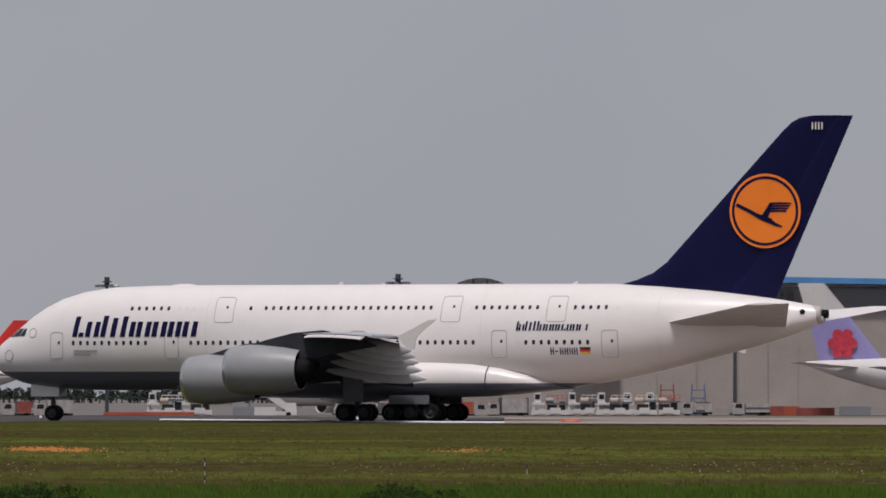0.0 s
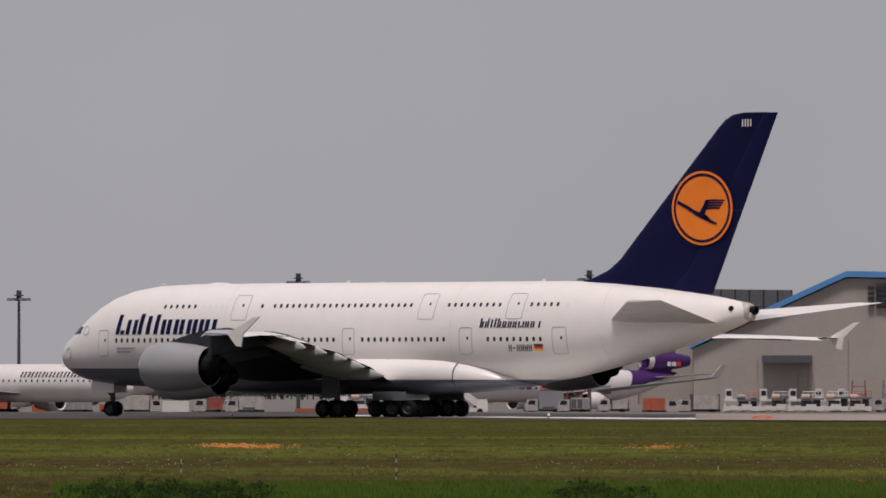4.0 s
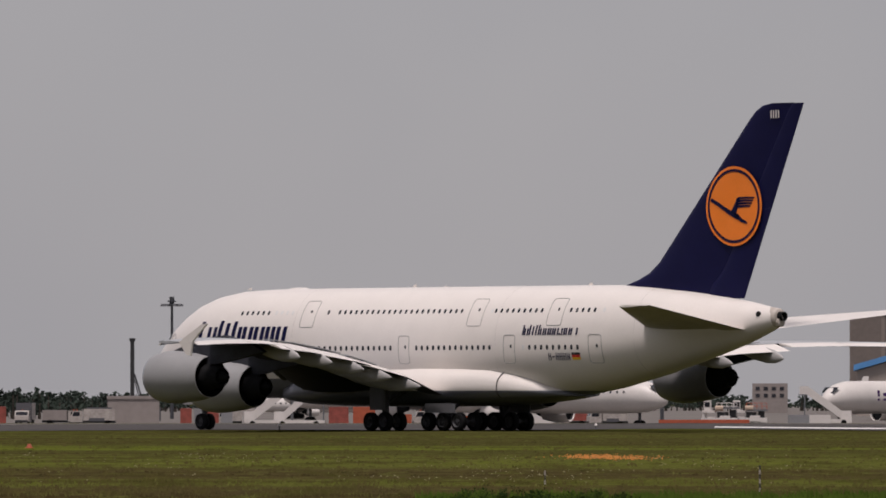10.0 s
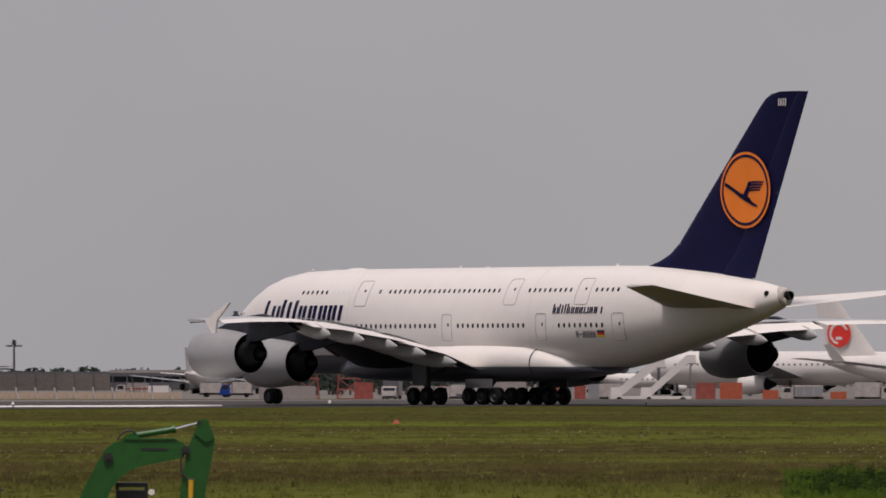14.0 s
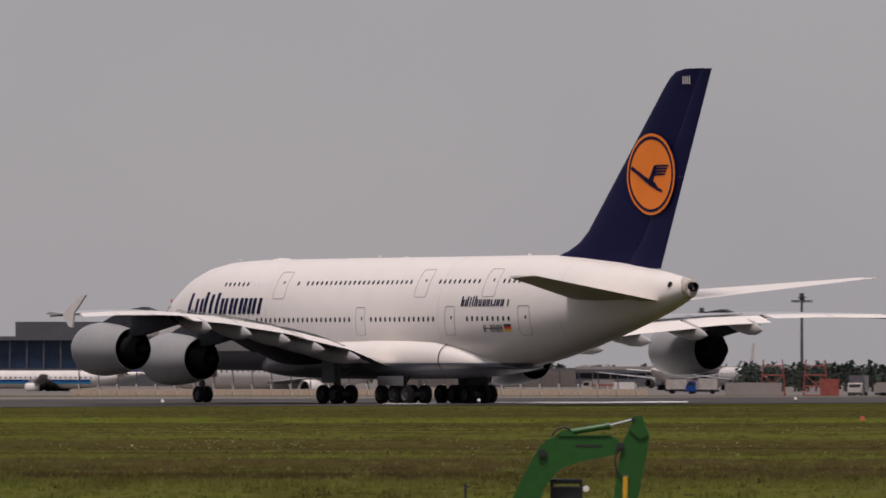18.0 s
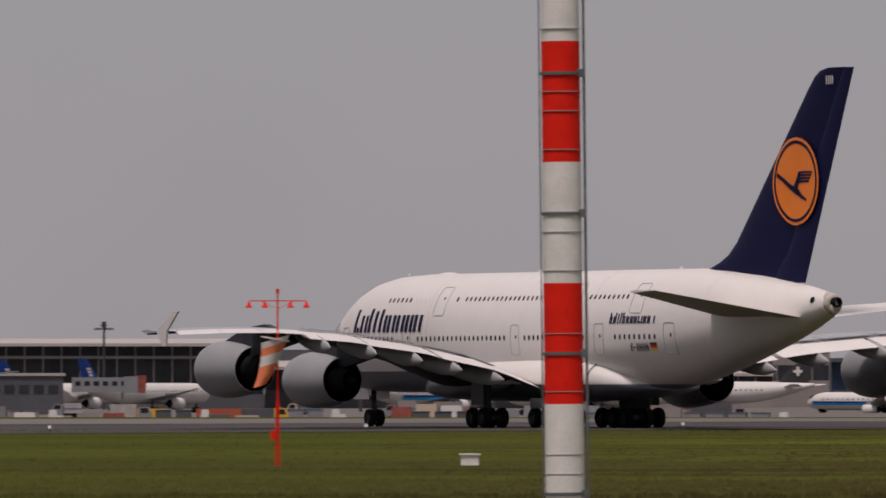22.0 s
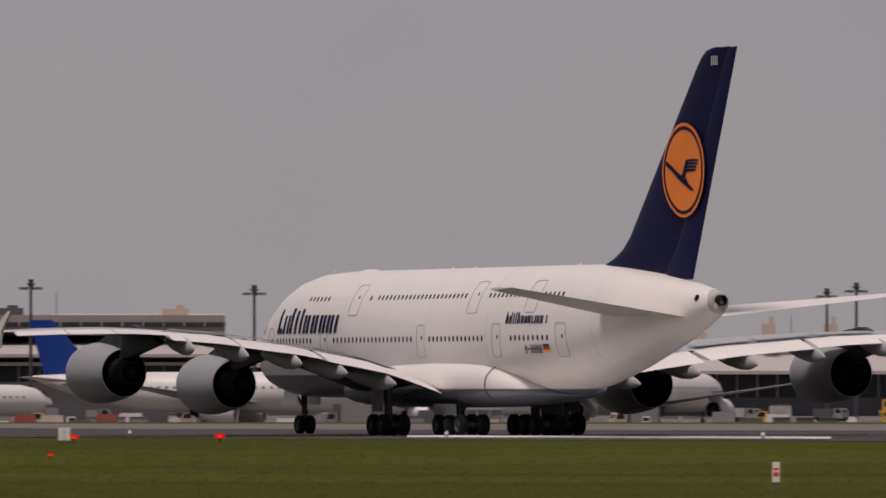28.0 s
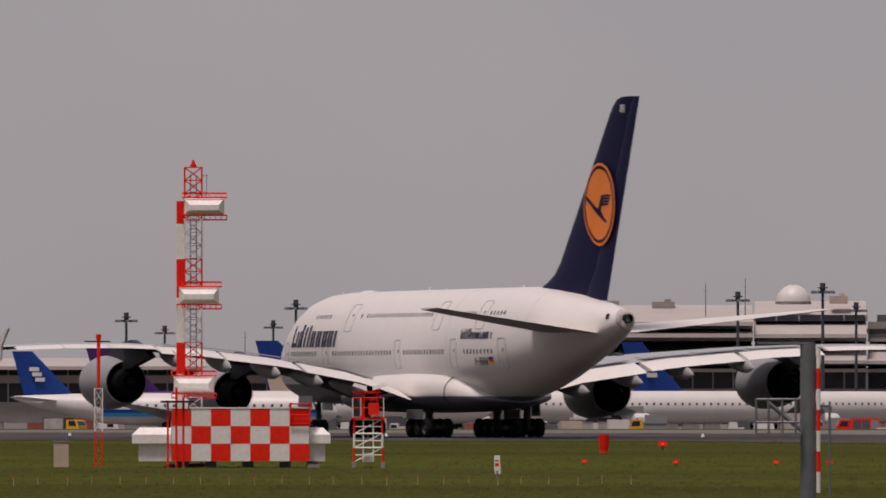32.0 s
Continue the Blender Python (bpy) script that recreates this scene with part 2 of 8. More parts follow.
def grass_material():
    m = material("grass", (0.041, 0.050, 0.012), 0.95, scale=0.02, fine=0.6, color2=(0.078, 0.092, 0.021), spread=(0.3, 0.72), gloss=0.0)
    n, l = m.node_tree.nodes, m.node_tree.links
    b = n["Principled BSDF"]
    old = b.inputs["Base Color"].links[0].from_socket
    # mown and dry strips that run along the runway, broad ones and thin ones
    tex = n.new("ShaderNodeTexCoord")
    # the meadow is dry towards the east and green towards the west
    east, wet = n.new("ShaderNodeVectorMath"), n.new("ShaderNodeMapRange")
    east.operation = "DOT_PRODUCT"
    east.inputs[1].default_value = (1.0, 0.125, 0.0)
    wet.inputs["From Min"].default_value, wet.inputs["From Max"].default_value = -14.0, 12.0
    wet.inputs["To Min"].default_value, wet.inputs["To Max"].default_value = 0.3, 1.0
    l.new(tex.outputs["Object"], east.inputs[0])
    l.new(east.outputs["Value"], wet.inputs["Value"])
    # broad strips left by mowing: dry ones between green ones, with wavering edges
    row, waver, bend, field = n.new("ShaderNodeVectorMath"), n.new("ShaderNodeTexNoise"), n.new("ShaderNodeMapping"), n.new("ShaderNodeMath")
    row.operation = "DOT_PRODUCT"
    row.inputs[1].default_value = (0.035, 1.0, 0.0)
    bend.inputs["Scale"].default_value = (0.05, 0.012, 1)
    waver.inputs["Scale"].default_value, waver.inputs["Detail"].default_value, waver.inputs["Roughness"].default_value = 1.0, 8, 0.7
    field.operation = "MULTIPLY_ADD"
    field.inputs[1].default_value = 52.0
    span = n.new("ShaderNodeMapRange")
    span.inputs["From Min"].default_value, span.inputs["From Max"].default_value = 226.0, 726.0
    strips = n.new("ShaderNodeValToRGB")
    green, brown, olive = (0.084, 0.087, 0.019, 1), (0.052, 0.033, 0.018, 1), (0.051, 0.044, 0.015, 1)
    stops = ((0.0, green), (0.045, green), (0.065, brown), (0.16, brown), (0.175, green), (0.195, green), (0.215, brown), (0.29, brown), (0.32, green), (0.43, green), (0.50, olive), (0.9, olive))
    for k, (at, tint) in enumerate(stops):
        e = strips.color_ramp.elements[k] if k < 2 else strips.color_ramp.elements.new(at)
        e.position, e.color = at, tint
    blend, share = n.new("ShaderNodeMixRGB"), n.new("ShaderNodeMath")
    share.operation = "MULTIPLY"
    share.inputs[1].default_value = 0.72
    l.new(tex.outputs["Object"], row.inputs[0])
    l.new(tex.outputs["Object"], bend.inputs[0])
    l.new(bend.outputs[0], waver.inputs["Vector"])
    l.new(waver.outputs[0], field.inputs[0])
    l.new(row.outputs["Value"], field.inputs[2])
    l.new(field.outputs[0], span.inputs["Value"])
    l.new(span.outputs[0], strips.inputs[0])
    l.new(wet.outputs[0], share.inputs[0])
    l.new(share.outputs[0], blend.inputs[0])
    l.new(old, blend.inputs[1])
    l.new(strips.outputs[0], blend.inputs[2])
    old = blend.outputs[0]
    for sx, sy, lo, hi, tint in ((0.008, 0.09, 0.54, 0.60, (0.038, 0.029, 0.012, 1)), (0.004, 0.03, 0.55, 0.64, (0.088, 0.106, 0.016, 1)),
                             (0.30, 0.05, 0.50, 0.66, (0.046, 0.044, 0.012, 1)), (0.9, 0.16, 0.54, 0.70, (0.080, 0.082, 0.022, 1)), (2.2, 1.3, 0.57, 0.70, (0.030, 0.028, 0.010, 1)), (3.5, 2.0, 0.60, 0.70, (0.10, 0.10, 0.03, 1))):
        mp = n.new("ShaderNodeMapping")
        mp.inputs["Scale"].default_value = (sx, sy, 1)
        mp.inputs["Rotation"].default_value = (0, 0, radians(-10))
        nz = n.new("ShaderNodeTexNoise")
        nz.inputs["Scale"].default_value, nz.inputs["Detail"].default_value = 1.0, 6
        rp = n.new("ShaderNodeValToRGB")
        rp.color_ramp.elements[0].position, rp.color_ramp.elements[1].position = lo, hi
        mix = n.new("ShaderNodeMixRGB")
        mix.inputs[2].default_value = tint
        l.new(tex.outputs["Object"], mp.inputs[0])
        l.new(mp.outputs[0], nz.inputs["Vector"])
        l.new(nz.outputs[0], rp.inputs[0])
        dry = n.new("ShaderNodeMath")
        dry.operation = "MULTIPLY"
        l.new(rp.outputs[0], dry.inputs[0])
        l.new(wet.outputs[0], dry.inputs[1])
        l.new(dry.outputs[0], mix.inputs[0])
        l.new(old, mix.inputs[1])
        old = mix.outputs[0]
    l.new(old, b.inputs["Base Color"])
    return m


GRASS = grass_material()
ASPHALT = material("runway_asphalt", (0.054, 0.048, 0.046), 0.8, vary=0.25, scale=0.05, fine=1.5, gloss=0.15)
SKY_GLARE = material("sky_glare", (0.62, 0.60, 0.58), 0.7, vary=0.15, scale=0.05, fine=1)
CONCRETE = material("apron_concrete", (0.145, 0.132, 0.122), 0.85, vary=0.18, scale=0.03, fine=0.8, gloss=0.1)
sheet("ground", 0, 360, 180, lambda b: [0.0, 10, 25, 40, 60, 100, 150, 196, 220, 230, 300, 400, 550, 700, 850, 930, 960, 990, 1300, 2000, 3200, 4900], ground_z, GRASS,
      "grass airfield ground, green with dry brown strips", "ground")
sheet("runway", -30, 14, 132, lambda b: [lerp(RUNWAY_NEAR, b), lerp(RUNWAY_NEAR, b) + 40, lerp(RUNWAY_NEAR, b) + 90, lerp(RUNWAY_NEAR, b) + 150], lambda r: 0.0, ASPHALT,
      "dark asphalt runway beside the grass", "runway", 0.03)
sheet("apron", -34, 20, 108, lambda b: [lerp(RUNWAY_NEAR, b) + 148, 932, 992, 1400, 2000, 2600, 4200], ground_z, CONCRETE, "pale concrete apron beyond the runway", "apron", 0.05)
# Strips painted pale for the sky's reflection on the asphalt at grazing angles.
for a, b in ((950, 1700), (-1110, -570), (-4930, -4180)):
    b0, b1 = math.degrees(a / 17000), math.degrees(b / 17000)
    sheet("glare_strip", b0, b1, 12, lambda b: [lerp(RUNWAY_NEAR, b) + 22, lerp(RUNWAY_NEAR, b) + 52], lambda r: 0.0, SKY_GLARE, "pale strip painted for sky glare along the runway", "pavement", 0.06)
TAN_CONCRETE = material("taxiway_concrete", (0.27, 0.222, 0.19), 0.85, vary=0.15, scale=0.04, fine=1, gloss=0.1)
sheet("taxiway", 1560 / 17000 * 57.2958, 2600 / 17000 * 57.2958, 14, lambda b: [lerp(RUNWAY_NEAR, b) + 6, lerp(RUNWAY_NEAR, b) + 60, lerp(RUNWAY_NEAR, b) + 146], lambda r: 0.0, TAN_CONCRETE, "tan concrete taxiway joining the runway", "taxiway", 0.09)


# ---- the large airliner ----
CONE_METAL = material("tail_cone_metal", (0.45, 0.40, 0.36), 0.5, 0.0, vary=0.2, scale=2)
HULL_SEAM = material("hull_seam", (0.47, 0.44, 0.42), 0.6, vary=0.1)
FAIRING = material("fairing_grey", (0.37, 0.36, 0.355), 0.45, vary=0.1, scale=0.9)
# White tailplane paint dimmed to paint shade on the lower faces.
TAIL_SHADE = material("tailplane_shade", (0.42, 0.395, 0.38), 0.6, vary=0.12, scale=0.9, gloss=0.15)
# Wing grey darkened for the shade under the belly; used on gear doors.
DOOR_SHADE = material("gear_door_shade", (0.13, 0.13, 0.14), 0.5, vary=0.1, scale=0.9, gloss=0.25)
# fuselage rows: x aft of the nose, half width, top, bottom
HULL_ROWS = [(0.0, 0.05, 5.08, 4.92), (-0.15, 0.55, 5.55, 4.45), (-0.5, 1.02, 5.98, 4.05), (-1.0, 1.42, 6.40, 3.72), (-1.8, 1.88, 6.96, 3.34),
             (-2.6, 2.27, 7.61, 3.06), (-3.6, 2.58, 8.41, 2.84), (-4.8, 2.84, 9.16, 2.66), (-6.2, 3.05, 9.83, 2.54), (-8.0, 3.25, 10.35, 2.47),
             (-10.5, 3.46, 10.70, 2.44), (-14, 3.57, 10.84, 2.44), (-20, 3.57, 10.86, 2.44), (-30, 3.57, 10.86, 2.44), (-40, 3.57, 10.86, 2.44),
             (-45, 3.55, 10.86, 2.46), (-49, 3.46, 10.86, 2.62), (-53, 3.25, 10.84, 3.20), (-57, 2.88, 10.62, 4.02), (-61, 2.34, 10.26, 4.98),
             (-64.5, 1.76, 9.86, 5.86), (-67, 1.30, 9.50, 6.58), (-69.0, 0.92, 9.14, 7.28), (-69.75, 0.72, 8.98, 7.62)]


def hull_at(x):
    r = sorted(HULL_ROWS)
    return tuple(float(np.interp(x, [q[0] for q in r], [q[k] for q in r])) for k in (1, 2, 3))


def hull_ring(x, n=96):
    w, top, bot = hull_at(x)
    zc, out = bot + 0.46 * (top - bot), []
    for i in range(n):
        a = 2 * math.pi * i / n
        c, s = math.cos(a), math.sin(a)
        h = (top - zc) if s > 0 else (zc - bot)
        e = 2 / 2.12
        out.append((x, w * math.copysign(abs(c) ** e, c), zc + h * math.copysign(abs(s) ** e, s)))
    return out


def hull_side(x, z, lift=0.0):
    """The point of the fuselage's left skin at x and height z, and its outward normal."""
    def skin(x, z):
        w, top, bot = hull_at(x)
        zc = bot + 0.46 * (top - bot)
        h = (top - zc) if z > zc else (zc - bot)
        return w * max(0.0, 1 - min(1, abs(z - zc) / h) ** 2.12) ** (1 / 2.12)
    y = skin(x, z)
    d = 0.05
    n = Vector(((skin(x - d, z) - skin(x + d, z)) / (2 * d), 1.0, (skin(x, z - d) - skin(x, z + d)) / (2 * d))).normalized()
    return Vector((x, y, z)) + n * lift, n


def skin_frame(x, z, lift=0.0):
    """A pose on the left skin: its x runs aft, its y up along the skin, its z outwards."""
    p, n = hull_side(x, z, lift)
    up = (Vector((0, 0, 1)) - n * n.z).normalized()
    aft = up.cross(n)
    return Matrix.Translation(p) @ Matrix((aft, up, n)).transposed().to_4x4()


def skin_patch(points, lift=0.02, cell=0.35):
    """A thin painted mark on the left skin: its outline in x and z, cut into strips that follow the skin."""
    xs = [p[0] for p in points]
    zs = [p[1] for p in points]
    g = Geo()
    x0, x1, z0, z1 = min(xs), max(xs), min(zs), max(zs)
    nx, nz = max(1, int((x1 - x0) / cell)), max(1, int((z1 - z0) / cell))
    p = [hull_side(x0 + (x1 - x0) * i / nx, z0 + (z1 - z0) * k / nz, lift)[0] for k in range(nz + 1) for i in range(nx + 1)]
    f = [(k * (nx + 1) + i, k * (nx + 1) + i + 1, (k + 1) * (nx + 1) + i + 1, (k + 1) * (nx + 1) + i) for k in range(nz) for i in range(nx)]
    return g.add(p, f)


def skin_rect(g, x0, x1, z0, z1, lift=0.02, slant=0.0):
    q = skin_patch([(x0, z0), (x1, z1)], lift)
    return g.add([(p[0] - slant * (p[2] - z0), p[1], p[2]) for p in q.v], q.f)


def airfoil(le, te, thick, up, n=10, high=0.55):
    """A closed wing section from leading to trailing edge; up is the direction of its thickness, high the share above the chord."""
    le, te, up = Vector(le), Vector(te), Vector(up)
    top, low = [], []
    for i in range(n + 1):
        s = 0.5 - 0.5 * math.cos(math.pi * i / n)
        t = thick * 5 * (0.2969 * math.sqrt(s) - 0.126 * s - 0.3516 * s * s + 0.2843 * s ** 3 - 0.1015 * s ** 4)
        c = le.lerp(te, s)
        top.append(c + up * t * high)
        low.append(c - up * t * (1 - high))
    return top + low[-2:0:-1]


WING_TE_Z = [(2.5, 2.95), (3.5, 3.15), (8.4, 4.62), (15.4, 5.74), (22, 6.40), (26, 6.62), (29, 6.70), (34, 6.66), (39.6, 6.48)]


def wing_edge(y):
    """Leading edge, trailing edge, thickness of the wing at span y."""
    le = -19.2 - (y - 3.5) * 0.768 - max(0, 7 - y) * 0.12
    te = lerp([(2.5, -37.0), (13.5, -40.2), (25.7, -44.2), (39.6, -50.3)], y)
    z = lerp(WING_TE_Z, y)
    rise = lerp([(2.5, 0.7), (8.4, 0.42), (15.4, 0.24), (25, 0.12), (39.6, 0.05)], y)
    return (le, y, z + rise), (te, y, z), lerp([(2.5, 2.5), (8.4, 2.15), (15.4, 1.6), (25, 1.05), (39.6, 0.42)], y)


def mirrored(g):
    m = Geo()
    m.v, m.f = [(x, -y, z) for x, y, z in g.v], [tuple(reversed(f)) for f in g.f]
    return m


def mix3(a, b, s):
    return tuple(p + (q - p) * s for p, q in zip(a, b))


def wing_slice(y0, y1, s0, s1, drop=0.0, n=7, back=0.0, gap=0.0):
    """Part of the wing between spans y0 and y1 and chord fractions s0 and s1; drop lowers its rear."""
    g, rings = Geo(), []
    for k in range(n + 1):
        y = y0 + (y1 - y0) * k / n
        le, te, th = wing_edge(y)
        a, b = mix3(le, te, s0), mix3(le, te, s1)
        a = (a[0] - gap, a[1], a[2])
        b = (b[0] - back, b[1], b[2] - drop)
        t0 = th if s0 == 0 else th * (1 - s0) * 1.5
        rings.append(airfoil(a, b, t0, (0, 0, 1), high=0.26))
    return g.loft(rings)


def engine(parent, y, lip_x, z, label, wing_y):
    e = new("engine")
    e.parent = parent
    tagged(e, label)
    g = Geo().lathe(lip_x, y, z, [(-0.32, 1.76), (-0.9, 1.88), (-1.7, 1.96), (-2.6, 1.95), (-3.6, 1.86), (-4.6, 1.76), (-5.5, 1.61), (-5.95, 1.53),
                                  (-5.95, 1.49), (-5.2, 1.50), (-4.2, 1.5)], 40)
    part("cowling", g, NACELLE, e, smooth=30)
    g = Geo().lathe(lip_x, y, z, [(-0.32, 1.762), (-0.12, 1.68), (0.0, 1.56), (-0.05, 1.46), (-0.3, 1.40), (-0.9, 1.43)], 40)
    part("inlet_lip", g, LIP, e, "bright bare metal inlet ring", smooth=50)
    part("inlet_duct", Geo().lathe(lip_x, y, z, [(-0.9, 1.43), (-1.8, 1.46)], 40), SHADED_GREY, e, smooth=50)
    g = Geo()
    for i in range(24):
        a = 2 * math.pi * i / 24
        c, s = math.cos(a), math.sin(a)
        c2, s2 = math.cos(a + 0.16), math.sin(a + 0.16)
        g.add([(lip_x - 1.65, y + 0.4 * c, z + 0.4 * s), (lip_x - 1.55, y + 1.45 * c, z + 1.45 * s), (lip_x - 1.85, y + 1.45 * c2, z + 1.45 * s2), (lip_x - 1.95, y + 0.4 * c2, z + 0.4 * s2)], [(0, 1, 2, 3)])
    part("fan_blades", g, TITAN, e)
    part("spinner", Geo().lathe(lip_x, y, z, [(-1.0, 0.03), (-1.25, 0.22), (-1.6, 0.42), (-2.0, 0.46)], 20, True), BLACK, e, smooth=40)
    part("fan_duct", Geo().lathe(lip_x, y, z, [(-5.93, 1.485), (-4.0, 1.46), (-4.0, 0.3)], 32), NEAR_BLACK, e, smooth=40)
    part("core_cowl", Geo().lathe(lip_x, y, z, [(-3.9, 1.12), (-5.6, 1.05), (-6.6, 0.86), (-7.3, 0.68), (-7.3, 0.62), (-6.6, 0.66)], 28), NEAR_BLACK, e, "near-black core nozzle behind the fan cowl", smooth=40)
    part("exhaust_plug", Geo().lathe(lip_x, y, z, [(-6.4, 0.5), (-7.2, 0.44), (-8.1, 0.05)], 20, True), NEAR_BLACK, e, smooth=40)
    # pylon: from the cowl's crown back under the wing
    le, te, th = wing_edge(abs(wing_y))
    zl = le[2]
    prof = [(lip_x - 1.9, z + 1.90), (lip_x - 3.2, z + 2.32), (le[0] + 0.5, zl + 0.15), (le[0] - 1.8, zl + 0.35), (le[0] - 5.0, zl - 0.35),
            (le[0] - 6.2, zl - 0.9), (lip_x - 7.0, z + 0.95), (lip_x - 5.6, z + 0.9), (lip_x - 4.5, z + 1.1)]
    g = Geo()
    m = len(prof)
    p = [(x, y + d, q) for d in (-0.24, 0.24) for x, q in prof]
    g.add(p, [tuple(range(m)), tuple(range(2 * m - 1, m - 1, -1))] + [(i, (i + 1) % m, m + (i + 1) % m, m + i) for i in range(m)])
    part("pylon", g, SHADED_GREY, e, smooth=20)
    return e


WHEELS = []      # (wheel part, radius), rolled by motions()


def wheel_meshes(radius, width):
    n = 28
    tyre = Geo()
    prof = [(-0.5, 0.62), (-0.5, 0.86), (-0.38, 0.97), (-0.15, 1.0), (0.15, 1.0), (0.38, 0.97), (0.5, 0.86), (0.5, 0.62)]
    rings = [[(radius * r * math.cos(2 * math.pi * i / n), width * k, radius * r * math.sin(2 * math.pi * i / n)) for i in range(n)] for k, r in prof]
    tyre.loft(rings, False)
    rim = Geo()
    rings = [[(radius * r * math.cos(2 * math.pi * i / n), width * k, radius * r * math.sin(2 * math.pi * i / n)) for i in range(n)] for k, r in
             [(0.5, 0.62), (0.40, 0.56), (0.2, 0.5), (0.24, 0.28), (0.42, 0.22), (0.42, 0.02), (-0.42, 0.02), (-0.42, 0.22), (-0.24, 0.28), (-0.2, 0.5), (-0.4, 0.56), (-0.5, 0.62)]]
    rim.loft(rings, False)
    for i in range(8):
        a = 2 * math.pi * i / 8
        for sgn in (-1, 1):
            rim.rod((radius * 0.40 * math.cos(a), sgn * width * 0.22, radius * 0.40 * math.sin(a)), (radius * 0.40 * math.cos(a), sgn * width * 0.27, radius * 0.40 * math.sin(a)), radius * 0.06, n=6)
    return tyre.mesh("tyre", RUBBER, 40), rim.mesh("rim", STEEL, 40)


def hero():
    p = thing("airliner", "white double-deck four-engined airliner with a navy tail fin", "airplane", pose(0, 0, 0))
    # fuselage
    xs = sorted({round(v, 2) for v in [r[0] for r in HULL_ROWS] + list(np.arange(-69, -10, 1.5)) + list(np.arange(-10, -1, 0.75))}, reverse=True)
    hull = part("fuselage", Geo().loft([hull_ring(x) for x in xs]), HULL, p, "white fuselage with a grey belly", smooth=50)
    # belly fairing
    rings = []
    for x, w, t, b in [(-15.5, 0.5, 3.2, 2.5), (-17, 2.2, 3.7, 2.15), (-19.5, 3.3, 4.3, 1.95), (-23, 3.85, 4.75, 1.85), (-28, 4.1, 5.1, 1.8), (-34, 4.12, 5.25, 1.8), (-39, 4.0, 5.25, 1.85),
                       (-42, 3.9, 5.1, 1.95), (-44.5, 3.72, 4.65, 2.1), (-46.5, 3.3, 4.0, 2.3), (-48.3, 2.2, 3.2, 2.5), (-49.5, 0.6, 2.7, 2.55)]:
        zc = b + 0.42 * (t - b)
        rings.append([(x, w * math.copysign(abs(math.cos(a)) ** 0.8, math.cos(a)), zc + ((t - zc) if math.sin(a) > 0 else (zc - b)) * math.copysign(abs(math.sin(a)) ** 0.8, math.sin(a)))
                      for a in (2 * math.pi * i / 40 for i in range(40))])
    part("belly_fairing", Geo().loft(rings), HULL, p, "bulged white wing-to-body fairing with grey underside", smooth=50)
    # fairing joint
    g = Geo()
    pts = []
    for k in range(15):
        a = -0.6 + 2.0 * k / 14
        pts.append((-43.4 - 0.15 * math.sin(a), 3.83 * abs(math.cos(a)) ** 0.8 + 0.03, 3.25 + (4.86 - 3.25 if a > 0 else 1.25) * math.copysign(abs(math.sin(a)) ** 0.8, math.sin(a)) + 0.02))
    for a, b in zip(pts, pts[1:]):
        g.rod(a, b, 0.035, n=5)
    part("fairing_seam", g, BLACK, p)
    # wings with flaps, ailerons, tip fences
    for side in (1, -1):
        w = new("wing")
        w.parent = p
        tagged(w, "long swept wing, light grey above, with flaps set for take-off")

        def put(name, g, m, label="", smooth=None):
            return part(name, g if side > 0 else mirrored(g), m, w, label, smooth)

        under(put("wing_box", wing_slice(2.5, 39.6, 0.0, 0.80, n=22), WING_GREY, smooth=40), SHADED_GREY)
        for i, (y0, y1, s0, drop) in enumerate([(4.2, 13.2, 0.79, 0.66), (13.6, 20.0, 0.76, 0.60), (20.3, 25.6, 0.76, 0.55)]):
            under(put("flap", wing_slice(y0, y1, s0, 1.0, drop, 6, 0.1, 0.12), WHITE, "flap drooped behind the wing, white above, painted shade below", 40), SHADED_GREY)
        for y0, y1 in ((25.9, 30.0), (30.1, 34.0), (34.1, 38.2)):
            under(put("aileron", wing_slice(y0, y1, 0.79, 1.0, 0.26, 3, 0, 0.05), WHITE, smooth=40), SHADED_GREY)
        under(put("tip_cap", wing_slice(38.25, 39.6, 0.79, 1.0, 0.0, 2), WHITE, smooth=40), SHADED_GREY)
        for y0, y1 in ((6.0, 9.4), (9.6, 13.0), (14.0, 17.4), (17.6, 21.0), (21.2, 24.6)):
            le, te, th = wing_edge(y0)
            le2, te2, th2 = wing_edge(y1)
            q = [mix3(le, te, 0.64), mix3(le, te, 0.775), mix3(le2, te2, 0.775), mix3(le2, te2, 0.64)]
            k = [th * 0.142, th * 0.10, th2 * 0.10, th2 * 0.142]
            g = Geo().add([(a[0], a[1], a[2] + h + 0.01) for a, h in zip(q, k)] + [(a[0], a[1], a[2] + h + 0.07) for a, h in zip(q, k)],
                          [(0, 1, 2, 3), (7, 6, 5, 4), (0, 4, 5, 1), (1, 5, 6, 2), (2, 6, 7, 3), (3, 7, 4, 0)])
            put("spoiler", g, WING_GREY)
        for y0, y1 in ((5.2, 13.3), (16.5, 24.6), (27.2, 33.0), (33.2, 38.8)):
            g, rings = Geo(), []
            for k in range(6):
                y = y0 + (y1 - y0) * k / 5
                le, te, th = wing_edge(y)
                a = (le[0] + 0.35, y, le[2] - 0.28)
                b = mix3(le, te, 0.07)
                rings.append(airfoil(a, (b[0], b[1], b[2] + 0.0), th * 0.42, (0, 0, 1), 6))
            under(put("slat", g.loft(rings), WHITE, smooth=40), SHADED_GREY)
